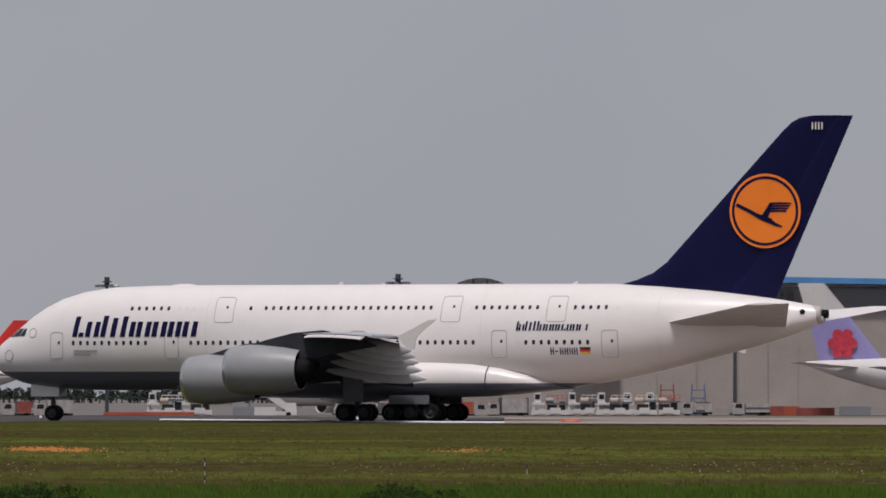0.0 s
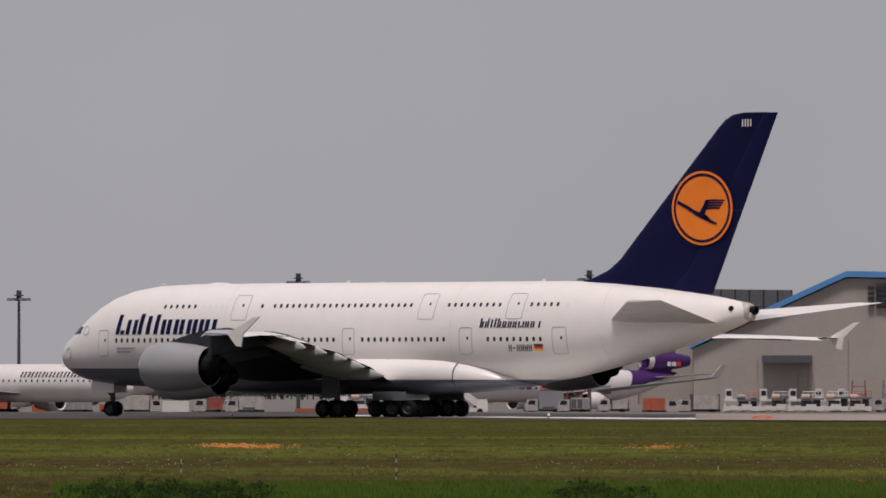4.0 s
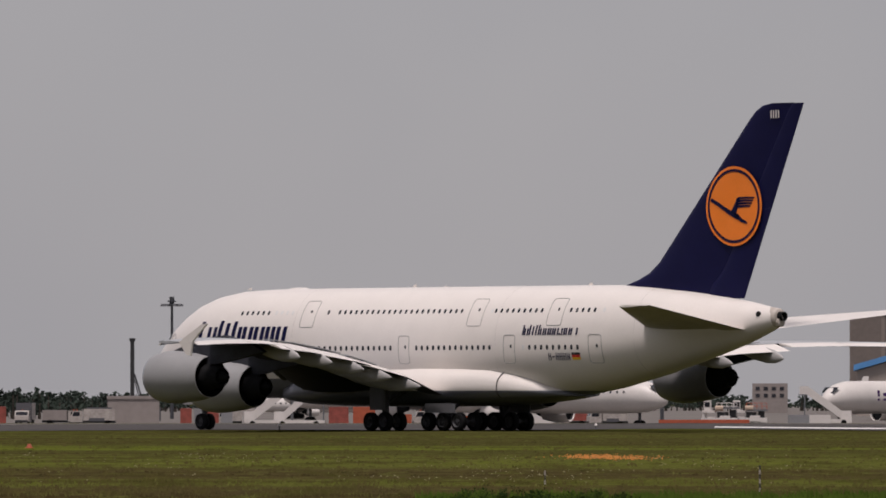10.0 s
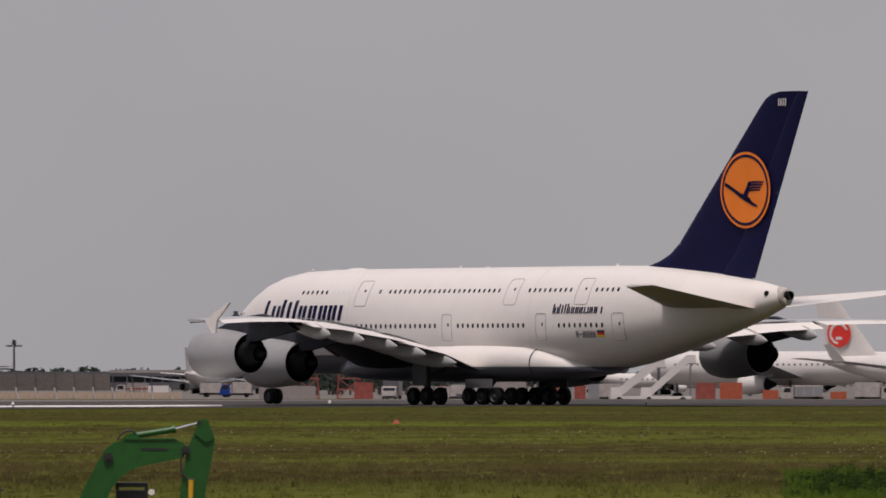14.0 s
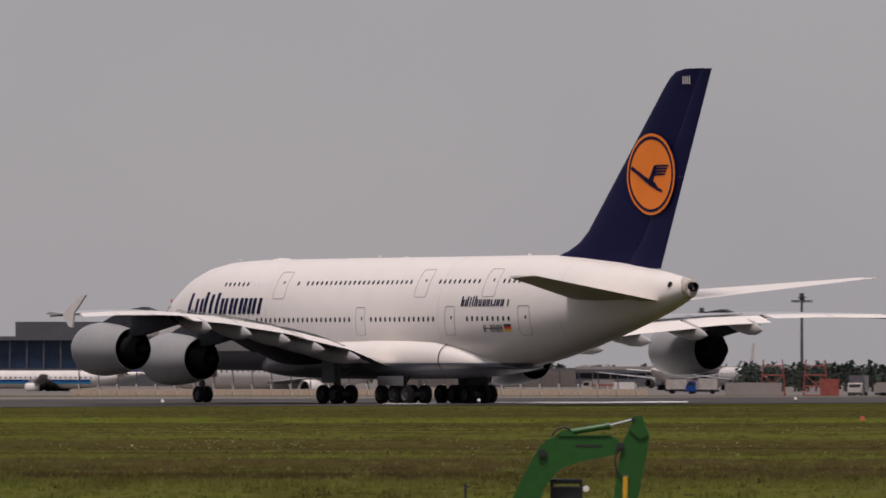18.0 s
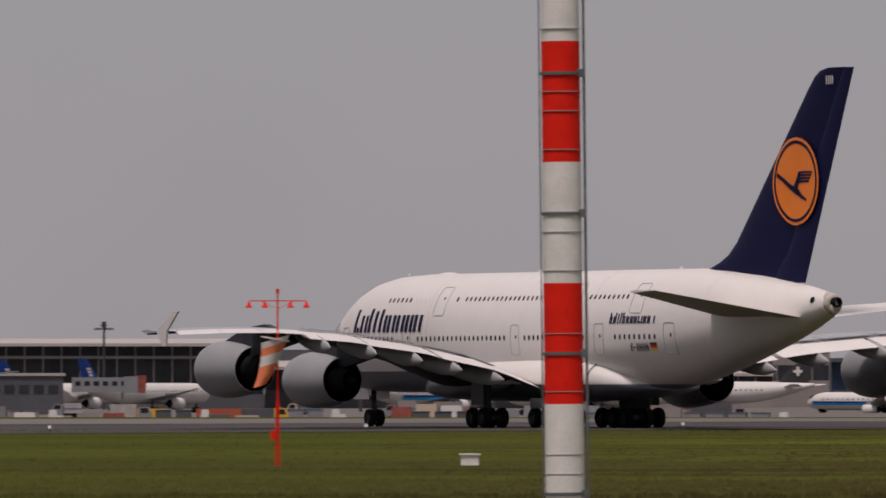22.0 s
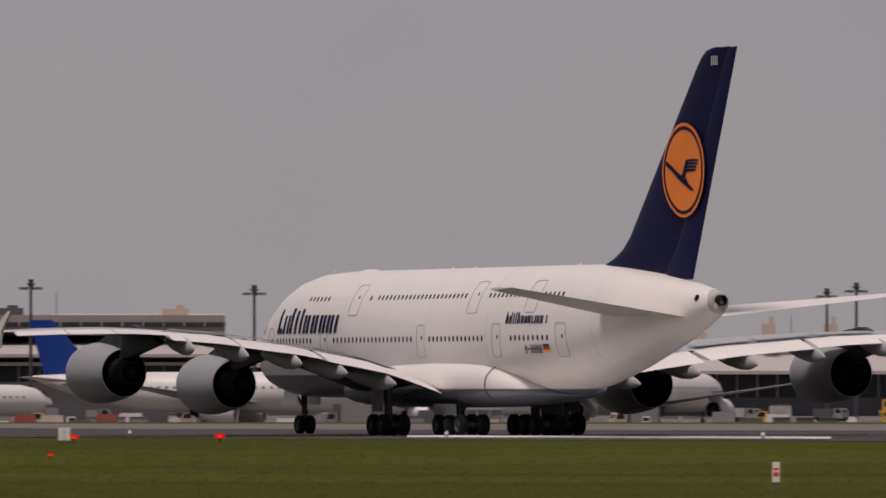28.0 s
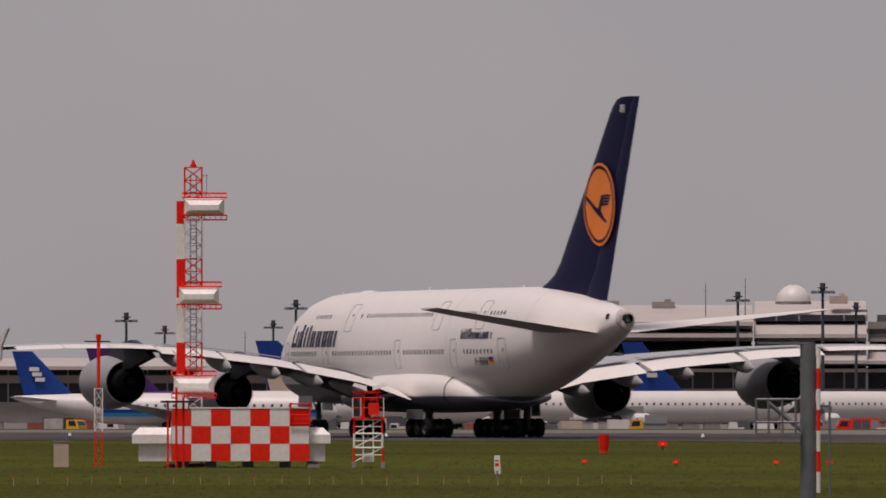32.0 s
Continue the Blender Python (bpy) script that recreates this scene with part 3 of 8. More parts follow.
        for y, ln in ((8.6, 6.2), (12.4, 5.8), (16.0, 5.4), (20.2, 5.0), (24.4, 4.4)):
            le, te, th = wing_edge(y)
            a = mix3(le, te, 0.55)
            x1, z1 = te[0] - 1.2 * ln / 5, te[2] - 0.75 * ln / 5 - 0.25
            rings = []
            for s, r in ((0, 0.05), (0.1, 0.24), (0.3, 0.40), (0.6, 0.48), (0.8, 0.40), (0.93, 0.20), (1.0, 0.03)):
                x = a[0] + (x1 - a[0]) * s
                zz = a[2] - th * 0.30 + (z1 - (a[2] - th * 0.30)) * s
                rings.append([(x, y + 0.62 * r * math.cos(q), zz - 0.15 + 1.25 * r * math.sin(q)) for q in (2 * math.pi * i / 12 for i in range(12))])
            put("flap_fairing", Geo().loft(rings), FAIRING, "pale pointed flap-track fairing under the wing", 50)
        le, te, th = wing_edge(39.6)
        prof = [(le[0] - 2.4, le[2] - 0.05), (te[0] - 1.55, te[2] + 1.26), (te[0] - 2.15, te[2] + 1.30), (te[0] - 0.55, te[2] + 0.02), (te[0] - 0.35, te[2] - 0.98), (te[0] + 0.12, te[2] - 0.92)]
        g = Geo()
        m = len(prof)
        g.add([(x, 39.6 + d, z) for d in (0.0, 0.14) for x, z in prof], [tuple(range(m)), tuple(range(2 * m - 1, m - 1, -1))] + [(i, (i + 1) % m, m + (i + 1) % m, m + i) for i in range(m)])
        put("wing_fence", g, WHITE, "white arrow-shaped wingtip fence")
        put("navigation_light", Geo().box(le[0] - 0.45, 39.5, le[2] - 0.06, 0.35, 0.14, 0.12), GLASS)
    for side in (1, -1):
        engine(p, 14.9 * side, -22.55, 3.30, "inboard turbofan engine in a pale grey cowling", 14.9)
        engine(p, 25.7 * side, -30.3, 4.02, "outboard turbofan engine in a pale grey cowling", 25.7)
    # fin and rudders
    fin = new("tail_fin")
    fin.parent = p
    tagged(fin, "tall swept navy tail fin with an orange disc")
    le_row = [(9.3, -52.2), (10.8, -53.5), (11.2, -54.9), (11.7, -56.1), (12.5, -57.2), (22.75, -66.8), (23.4, -67.5), (23.78, -68.2), (23.95, -69.2)]
    te_row = [(9.3, -66.1), (23.95, -72.6)]

    def fin_slice(z0, z1, s0, s1, n, gap=0.0):
        rings = []
        zs = sorted({z0 + (z1 - z0) * k / n for k in range(n + 1)} | {z for z, _ in le_row if z0 < z < z1})
        for z in zs:
            a, b = Vector((lerp(le_row, z), 0, z)), Vector((lerp(te_row, z), 0, z))
            th = lerp([(9.3, 1.5), (14, 1.0), (24.0, 0.42)], z)
            if s0 == 0:
                rings.append(airfoil(a, a.lerp(b, s1), th, (0, 1, 0)))
            else:
                rings.append(airfoil(a.lerp(b, s0) + Vector((-gap, 0, 0)), a.lerp(b, s1), th * (1 - s0) * 1.6, (0, 1, 0)))
        return Geo().loft(rings)

    def fin_skin(x, z, lift):
        """The fin's left skin."""
        a, b = lerp(le_row, z), lerp(te_row, z)
        s = min(0.98, max(0.02, (x - a) / (b - a)))
        th = lerp([(9.3, 1.5), (14, 1.0), (24.0, 0.42)], z)
        s1 = min(s / 0.72, 1) if s < 0.70 else None
        if s1 is not None:
            t = th * 5 * (0.2969 * math.sqrt(s1) - 0.126 * s1 - 0.3516 * s1 * s1 + 0.2843 * s1 ** 3 - 0.1015 * s1 ** 4) * 0.55
        else:
            q = (s - 0.70) / 0.30
            t = th * 0.30 * 1.6 * 5 * (0.2969 * math.sqrt(q) - 0.126 * q - 0.3516 * q * q + 0.2843 * q ** 3 - 0.1015 * q ** 4) * 0.55
        return (x, max(t, 0.14) + lift, z)

    part("fin_box", fin_slice(9.3, 23.95, 0, 0.72, 14), NAVY, fin, smooth=40)
    part("rudder", fin_slice(9.75, 16.255, 0.70, 1.0, 6, 0.06), NAVY, fin, smooth=40)
    part("rudder", fin_slice(16.26, 23.92, 0.70, 1.0, 6, 0.06), NAVY, fin, smooth=40)
    cx, cz, rr = -65.45, 16.5, 2.92
    sway = 0.0

    def disc(r0, r1, lift, n=56):
        g = Geo()
        rings = 6 if r0 == 0 else 1
        for k in range(rings):
            a, b = r0 + (r1 - r0) * k / rings, r0 + (r1 - r0) * (k + 1) / rings
            pts = [fin_skin(cx + r * math.cos(2 * math.pi * i / n), cz + r * math.sin(2 * math.pi * i / n), lift) for r in (a, b) for i in range(n)]
            g.add(pts, [(i, (i + 1) % n, n + (i + 1) % n, n + i) for i in range(n)])
        return g
    part("tail_emblem", disc(0.0, rr * 0.93, 0.10), ORANGE, fin, "orange disc painted on the fin", smooth=30)
    part("emblem_border", disc(rr * 0.93, rr, 0.10), ORANGE, fin)
    part("emblem_ring", disc(rr * 0.86, rr * 0.93, 0.125), NAVY, fin, "thin navy ring", smooth=30)
    # plain dark strokes within the disc
    def stroke(pts, w0, w1):
        n = 10
        g = Geo()
        q = []
        for k in range(n + 1):
            s = k / n
            j = min(int(s * (len(pts) - 1)), len(pts) - 2)
            f = s * (len(pts) - 1) - j
            x, z = (pts[j][0] + (pts[j + 1][0] - pts[j][0]) * f, pts[j][1] + (pts[j + 1][1] - pts[j][1]) * f)
            dx, dz = pts[j + 1][0] - pts[j][0], pts[j + 1][1] - pts[j][1]
            ln = math.hypot(dx, dz)
            w = w0 + (w1 - w0) * s
            nx, nz = -dz / ln * w / 2, dx / ln * w / 2
            q += [fin_skin(cx - (x + nx), cz + z + nz, 0.135), fin_skin(cx - (x - nx), cz + z - nz, 0.135)]
        g.add(q, [(2 * k, 2 * k + 1, 2 * k + 3, 2 * k + 2) for k in range(n)])
        part("emblem_stroke", g, NAVY, fin)
    stroke([(-2.35, 0.50), (-1.5, 0.10), (-0.6, -0.40)], 0.26, 0.30)
    stroke([(-0.75, -0.32), (-0.1, -0.62), (0.5, -0.82)], 0.34, 0.42)
    stroke([(0.1, -0.62), (0.8, -1.05), (1.4, -1.26)], 0.40, 0.13)
    stroke([(-0.1, -0.55), (0.25, 0.05), (0.48, 0.58)], 0.55, 0.30)
    for k in range(4):
        stroke([(0.40 - 0.07 * k, 0.56 - 0.20 * k), (1.2, 0.60 - 0.20 * k), (2.15 - 0.14 * k, 0.58 - 0.20 * k)], 0.17, 0.12)
    for k in (0, 1):
        x = -69.25 - 0.52 * k
        for d in (0.0, 0.26):
            part("fin_marking", Geo().add([fin_skin(x - d, 22.85, 0.05), fin_skin(x - d - 0.12, 22.85, 0.05), fin_skin(x - d - 0.12, 23.42, 0.05), fin_skin(x - d, 23.42, 0.05)], [(0, 1, 2, 3)]), WHITE, fin)
    # tailplanes
    for side in (1, -1):
        tp = new("tailplane")
        tp.parent = p
        tagged(tp, "white swept tailplane")
        for nm, s0, s1 in (("stabiliser", 0.0, 0.74), ("elevator", 0.73, 1.0)):
            rings = []
            for k in range(8):
                s = k / 7
                y = 1.0 + 13.9 * s
                le, te = Vector((-56.9 - 12.0 * s, y, 7.62 + 1.42 * s)), Vector((-67.4 - 4.75 * s, y, 7.42 + 1.70 * s))
                th = 1.05 - 0.72 * s
                rings.append(airfoil(le.lerp(te, s0), le.lerp(te, s1), th if s0 == 0 else th * 0.42, (0, 0, 1)))
            g = Geo().loft(rings)
            under(part(nm, g if side > 0 else mirrored(g), WHITE, tp, smooth=40), TAIL_SHADE)
    # tail cone outlet
    part("auxiliary_exhaust", Geo().lathe(-69.65, 0, 8.32, [(0.55, 0.800), (0.25, 0.755), (0.0, 0.725), (-0.34, 0.64), (-0.40, 0.56), (-0.42, 0.3), (-0.42, 0.01)], 24), CONE_METAL, p, "bare beige metal tail-cone outlet", smooth=40)
    part("outlet_shroud", Geo().lathe(-69.95, 0, 8.02, [(0.3, 0.42), (-0.22, 0.38), (-0.28, 0.30), (-0.28, 0.01)], 18), CONE_METAL, p, smooth=40)
    part("outlet_pipe", Geo().lathe(-69.85, 0, 8.42, [(0.1, 0.35), (-0.66, 0.33), (-0.66, 0.26), (-0.2, 0.24), (-0.2, 0.01)], 20), NEAR_BLACK, p, "dark round exhaust pipe", smooth=40)
    # Black disc on the skin paints the dark inside of a round opening.
    part("tail_opening", Geo().rod(hull_side(-68.7, 8.58)[0], hull_side(-68.7, 8.58, 0.04)[0], 0.22, n=14), NEAR_BLACK, p, "black disc standing for a round opening in the tail cone")
    # cockpit glass
    for x0, x1, x2, x3, zl, zh in ((-1.75, -2.30, -2.75, -2.25, 6.72, 7.35), (-2.40, -2.95, -3.30, -2.85, 6.76, 7.40), (-3.05, -3.55, -3.72, -3.40, 6.80, 7.38)):
        for side in (1, -1):
            q = [hull_side(x, z, 0.02)[0] for x, z in ((x0, zl), (x1, zl), (x2, zh), (x3, zh))]
            part("cockpit_window", Geo().add([(v.x, v.y * side, v.z) for v in q] + [(v.x, (v.y + 0.03) * side, v.z) for v in q],
                                             [(0, 1, 2, 3), (7, 6, 5, 4), (0, 4, 5, 1), (1, 5, 6, 2), (2, 6, 7, 3), (3, 7, 4, 0)]), GLASS, p)
    # cabin windows
    pane = Geo()
    n = 14
    o = [(0.13 * math.copysign(abs(math.cos(a)) ** 0.7, math.cos(a)), 0.19 * math.copysign(abs(math.sin(a)) ** 0.7, math.sin(a))) for a in (2 * math.pi * i / n for i in range(n))]
    pane.add([(x, y, 0.0) for x, y in o] + [(x * 0.9, y * 0.9, 0.015) for x, y in o], [tuple(range(n, 2 * n))] + [(i, (i + 1) % n, n + (i + 1) % n, n + i) for i in range(n)])
    pane_mesh = pane.mesh("cabin_window", PANE)
    plug_mesh = pane.mesh("window_plug", SEAM_PALE)
    rows = [(8.98, -13.1, -16.5), (8.98, -23.3, -23.4), (8.98, -24.6, -38.75), (8.98, -42.4, -47.6), (8.98, -50.6, -53.4),
            (6.23, -8.16, -15.1), (6.23, -18.4, -31.2), (6.23, -34.05, -42.4), (6.23, -46.7, -51.85)]
    far = Geo()
    for z, a, b in rows:
        for k in range(int((a - b) / 0.635) + 1):
            m = skin_frame(a - 0.635 * k, z, 0.004)
            part("cabin_window", pane_mesh, None, p, at=m)
            q = [m @ Vector((x, y, 0.012)) for x, y in o]
            far.add([(v.x, -v.y, v.z) for v in q], [tuple(range(n))])
    part("far_windows", far, PANE, p, "row of cabin windows along the far side")
    for z, a, b in ((8.98, -17.2, -19.7), (8.98, -42.0, -42.05), (6.23, -46.0, -46.05), (8.98, -54.1, -54.2)):
        for k in range(int((a - b) / 0.635) + 1):
            part("window_plug", plug_mesh, None, p, at=skin_frame(a - 0.635 * k, z, 0.004))
    # doors: a seam all round, a small window, a latch
    for x0, x1, z0, z1 in ((-6.1, -7.2, 5.02, 7.08), (-16.15, -17.3, 5.05, 7.12), (-32.0, -33.2, 5.05, 7.14), (-43.85, -45.1, 5.05, 7.16), (-52.9, -54.2, 5.05, 7.18),
                           (-20.3, -21.9, 7.85, 9.85), (-39.5, -41.1, 7.85, 9.88), (-48.3, -49.9, 7.85, 9.86)):
        g = Geo()
        w = 0.045
        c = 0.22
        ring = []
        for (qx, qz), a0 in (((x0 - c, z1 - c), 0), ((x1 + c, z1 - c), 90), ((x1 + c, z0 + c), 180), ((x0 - c, z0 + c), 270)):
            for k in range(4):
                a = radians(a0 + 30 * k)
                ring.append((qx + c * math.cos(a), qz + c * math.sin(a)))
        fine = []
        for a, b in zip(ring, ring[1:] + ring[:1]):
            m = max(1, int(math.hypot(b[0] - a[0], b[1] - a[1]) / 0.3))
            fine += [(a[0] + (b[0] - a[0]) * i / m, a[1] + (b[1] - a[1]) * i / m) for i in range(m)]
        pts = [hull_side(x, z, 0.01)[0] for x, z in fine]
        g.tube(pts, w * 0.55)
        d = part("cabin_door", g, SEAM, p)
        zm = z0 + (z1 - z0) * 0.60
        part("door_window", pane_mesh, None, d, at=skin_frame((x0 + x1) / 2 - 0.2, zm, 0.012) @ Matrix.Diagonal((0.75, 0.7, 1, 1)))
    # skin joints round the fuselage
    for x in (-19.6, -42.9, -57.4):
        ring = [q for q in hull_ring(x, 64) if q[2] > 3.9 and q[1] > 0.2]
        w, top, bot = hull_at(x)
        g = Geo()
        pts = [(x, q[1] * (1 + 0.004 / max(w, 0.5)), q[2]) for q in ring]
        for a, b in zip(pts, pts[1:]):
            if math.dist(a, b) < 1.2:
                g.rod(a, b, 0.009, n=4)
        part("skin_joint", g, HULL_SEAM, p)
    # titles as plain bars of their size
    def bar(name, x0, x1, z0, z1, slant=0.0, mat=NAVY):
        part(name, skin_rect(Geo(), x0, x1, z0, z1, 0.035, slant), mat, p)

    x = -8.05
    for tall, wide in ((1.62, 1.00), (1.2, 1.22), (1.68, 0.72), (1.5, 0.72), (1.62, 1.22), (1.2, 1.22), (1.2, 1.22), (1.2, 1.12), (1.2, 1.22)):
        bar("title_bar", x - 0.44, x, 6.72, 6.72 + tall, slant=0.16)
        if wide > 0.8:
            bar("title_bar", x - wide + 0.02, x - wide + 0.46, 6.72, 6.72 + (0.34 if wide == 1.0 else 1.2), slant=0.16)
        x -= wide + 0.14
    x = -45.85
    for k in range(13):
        tall = (0.74, 0.5, 0.74, 0.66, 0.74, 0.5, 0.5, 0.5, 0.5, 0.14, 0.5, 0.5, 0.5)[k]
        wide = (0.14, 0.46, 0.28, 0.28, 0.46, 0.46, 0.46, 0.42, 0.46, 0.14, 0.42, 0.46, 0.72)[k]
        for d in ((0,) if wide < 0.3 else (0, wide - 0.16)):
            bar("small_title_bar", x - d - 0.16, x - d, 7.14, 7.14 + tall, slant=0.16)
        x -= wide + 0.06
    for k in range(6):
        xa = -48.72 - 0.385 * k
        if k == 1:
            bar("registration_bar", xa - 0.27, xa, 5.48, 5.57)
            continue
        for d in (0.0, 0.2):
            bar("registration_bar", xa - d - 0.09, xa - d, 5.26, 5.80)
        bar("registration_bar", xa - 0.29, xa, 5.50, 5.58)
    for k, m in enumerate((BLACK, RED, GOLD)):
        part("flag_stripe", skin_rect(Geo(), -51.98, -51.12, 5.66 - 0.18 * k, 5.84 - 0.18 * k), m, p)
    for k in range(2):
        bar("name_bar", -10.3 + 0.6 * k, -8.2, 5.52 - 0.3 * k, 5.66 - 0.3 * k, mat=SEAM)
    # nose roundel and star mark as rings
    for x, z, r in ((-2.1, 5.25, 0.42), (-4.35, 7.05, 0.36)):
        g = Geo()
        pts = [hull_side(x + r * math.cos(a), z + r * math.sin(a), 0.015)[0] for a in (2 * math.pi * i / 20 for i in range(20))]
        g.tube(pts, 0.03)
        part("roundel", g, SEAM, p)
    # aerials along the crown
    for x, h in ((-10.2, 0.12), (-29.5, 0.22), (-33.0, 0.10), (-49.3, 0.2)):
        part("blade_aerial", Geo().add([(x, -0.03, 10.8), (x - 0.5, -0.03, 10.8), (x - 0.55, -0.03, 10.85 + h), (x - 0.32, -0.03, 10.85 + h),
                                        (x, 0.03, 10.8), (x - 0.5, 0.03, 10.8), (x - 0.55, 0.03, 10.85 + h), (x - 0.32, 0.03, 10.85 + h)],
                                       [(0, 1, 2, 3), (7, 6, 5, 4), (0, 4, 5, 1), (1, 5, 6, 2), (2, 6, 7, 3), (3, 7, 4, 0)]), WHITE, p)
    part("aerial_dome", Geo().loft([[(-15.2 - 2.6 * s, 0.55 * k * math.cos(a), 10.80 + 0.17 * k * max(0, math.sin(a))) for a in (2 * math.pi * i / 14 for i in range(14))]
                                    for s, k in ((0, 0.05), (0.15, 0.7), (0.4, 1), (0.7, 0.9), (1, 0.05))]), WHITE, p, smooth=50)
    # landing gear
    tyre, rim = wheel_meshes(0.70, 0.52)
    ntyre, nrim = wheel_meshes(0.63, 0.45)

    def wheel(parent, x, y, r, tm, rm):
        h = new("wheel")
        h.parent = parent
        h.location = (x, y, r)
        part("tyre", tm, None, h)
        part("rim", rm, None, h)
        WHEELS.append((h, r))

    ng = new("nose_gear")
    ng.parent = p
    g = Geo().rod((-5.16, 0, 0.63), (-5.0, 0, 3.0), 0.17, 0.22).rod((-5.16, -0.55, 0.63), (-5.16, 0.55, 0.63), 0.11).rod((-5.14, 0, 1.5), (-3.7, 0, 2.75), 0.08)
    g.rod((-5.1, -0.2, 1.45), (-5.1, 0.2, 1.45), 0.16)
    part("strut", g, STEEL, ng, smooth=40)
    for y in (-0.36, 0.36):
        wheel(ng, -5.16, y, 0.63, ntyre, nrim)
        part("gear_door", Geo().box(-4.7, y * 2.3, 1.95, 2.4, 0.06, 0.95), WHITE, ng)
    for side in (1, -1):
        wg = new("wing_gear")
        wg.parent = p
        y0 = 6.22 * side
        g = Geo().rod((-33.6, y0, 0.75), (-33.6, y0 * 1.02, 4.2), 0.26, 0.3).rod((-32.55, y0, 0.7), (-34.4, y0, 0.7), 0.2)
        g.rod((-33.6, y0, 2.0), (-33.2, y0 * 0.55, 3.2), 0.13).rod((-33.6, y0, 1.6), (-31.8, y0, 3.6), 0.1)
        for x in (-32.7, -34.35):
            g.rod((x, y0 - 0.8, 0.7), (x, y0 + 0.8, 0.7), 0.11)
        part("strut", g, STEEL, wg, smooth=40)
        for x in (-32.7, -34.35):
            for d in (-0.68, 0.68):
                wheel(wg, x, y0 + d, 0.70, tyre, rim)
        part("gear_door", Geo().box(-33.5, y0 + 0.75 * side, 1.55, 1.7, 0.07, 2.3), DOOR_SHADE, wg, "hanging grey gear door")
        bg = new("body_gear")
        bg.parent = p
        y0 = 2.64 * side
        g = Geo().rod((-37.0, y0, 0.75), (-36.8, y0, 2.8), 0.28, 0.32).rod((-35.2, y0, 0.72), (-38.8, y0, 0.72), 0.2).rod((-37.0, y0, 1.4), (-38.6, y0, 2.6), 0.12)
        for x in (-35.3, -37.0, -38.7):
            g.rod((x, y0 - 0.85, 0.7), (x, y0 + 0.85, 0.7), 0.11)
        part("strut", g, STEEL, bg, smooth=40)
        for x in (-35.3, -37.0, -38.7):
            for d in (-0.77, 0.77):
                wheel(bg, x, y0 + d, 0.70, tyre, rim)
        part("gear_door", Geo().box(-37.0, y0 + 1.15 * side, 1.35, 3.4, 0.06, 0.7), DOOR_SHADE, bg)
    return p


SEAM_PALE = material("window_plug_paint", (0.66, 0.65, 0.64), 0.5, vary=0.03)
AIRLINER = hero()


# ---- the airport round it: bearings are degrees to the right of +y, seen from the camera ----
APRON = -2.0
K = math.degrees(1 / 17000.0)        # one small step of bearing


def spot(p, distance, z=APRON, rz=0.0):
    """A pose at p small steps of bearing, turned to the camera and then by rz."""
    b = p * K
    return Matrix.Translation(polar(b, distance, z)) @ pose(0, 0, 0, 0, 0, -b + rz)


LAVENDER = material("lavender_paint", (0.28, 0.25, 0.48), 0.4, vary=0.06)
PINK = material("crimson_paint", (0.50, 0.035, 0.06), 0.5, vary=0.3, scale=1.5)
PURPLE = material("purple_paint", (0.055, 0.016, 0.105), 0.5, vary=0.15, gloss=0.2)
BLUE = material("blue_paint", (0.008, 0.040, 0.21), 0.5, vary=0.15, gloss=0.2)
CYAN = material("cyan_paint", (0.02, 0.32, 0.62), 0.4, vary=0.1)
SKYBLUE = material("sky_blue_roof", (0.08, 0.24, 0.50), 0.5, vary=0.12, scale=0.2)
FARWHITE = material("far_white_paint", (0.60, 0.565, 0.54), 0.45, vary=0.06, scale=0.3)
DULL_WHITE = material("dull_white_paint", (0.36, 0.325, 0.30), 0.6, vary=0.25, scale=0.8, fine=4)
FARGREY = material("far_grey_paint", (0.22, 0.22, 0.23), 0.5, vary=0.08, scale=0.3)
CLAD = material("hangar_cladding", (0.33, 0.285, 0.255), 0.7, vary=0.10, scale=0.12, fine=2)
HALL_WALL = material("brown_panel_wall", (0.215, 0.178, 0.158), 0.8, vary=0.12, scale=0.08, fine=1.5)
HALL_SHADE = material("shaded_brown_panel", (0.150, 0.125, 0.112), 0.8, vary=0.12, scale=0.08, fine=1.5)
CLAD_DARK = material("dark_cladding", (0.075, 0.075, 0.085), 0.7, vary=0.15, scale=0.15)
NET = material("dark_netting", (0.060, 0.060, 0.066), 0.9, vary=0.3, scale=0.3)
# open mesh: a third of the sky comes through
net_mix, net_gap = NET.node_tree.nodes.new("ShaderNodeMixShader"), NET.node_tree.nodes.new("ShaderNodeBsdfTransparent")
net_mix.inputs[0].default_value = 0.30
NET.node_tree.links.new(NET.node_tree.nodes["Principled BSDF"].outputs[0], net_mix.inputs[1])
NET.node_tree.links.new(net_gap.outputs[0], net_mix.inputs[2])
NET.node_tree.links.new(net_mix.outputs[0], NET.node_tree.nodes["Material Output"].inputs[0])
PALE_ROOF = material("pale_roof", (0.42, 0.375, 0.35), 0.6, vary=0.10, scale=0.1)
TERM_WALL = material("terminal_wall", (0.25, 0.218, 0.205), 0.7, vary=0.12, scale=0.1)
TERM_GLASS = material("terminal_glass", (0.034, 0.035, 0.042), 0.3, vary=0.3, scale=0.3, gloss=0.2)
BEIGE = material("beige_render", (0.46, 0.36, 0.28), 0.8, vary=0.08, scale=0.2)
TOWER_WALL = material("tower_brown", (0.115, 0.100, 0.098), 0.7, vary=0.12, scale=0.2)
TOWER_DARK = material("tower_dark", (0.042, 0.042, 0.052), 0.6, vary=0.15, scale=0.2)
GALV = material("galvanised", (0.16, 0.165, 0.175), 0.5, 0.4, vary=0.15, scale=2)
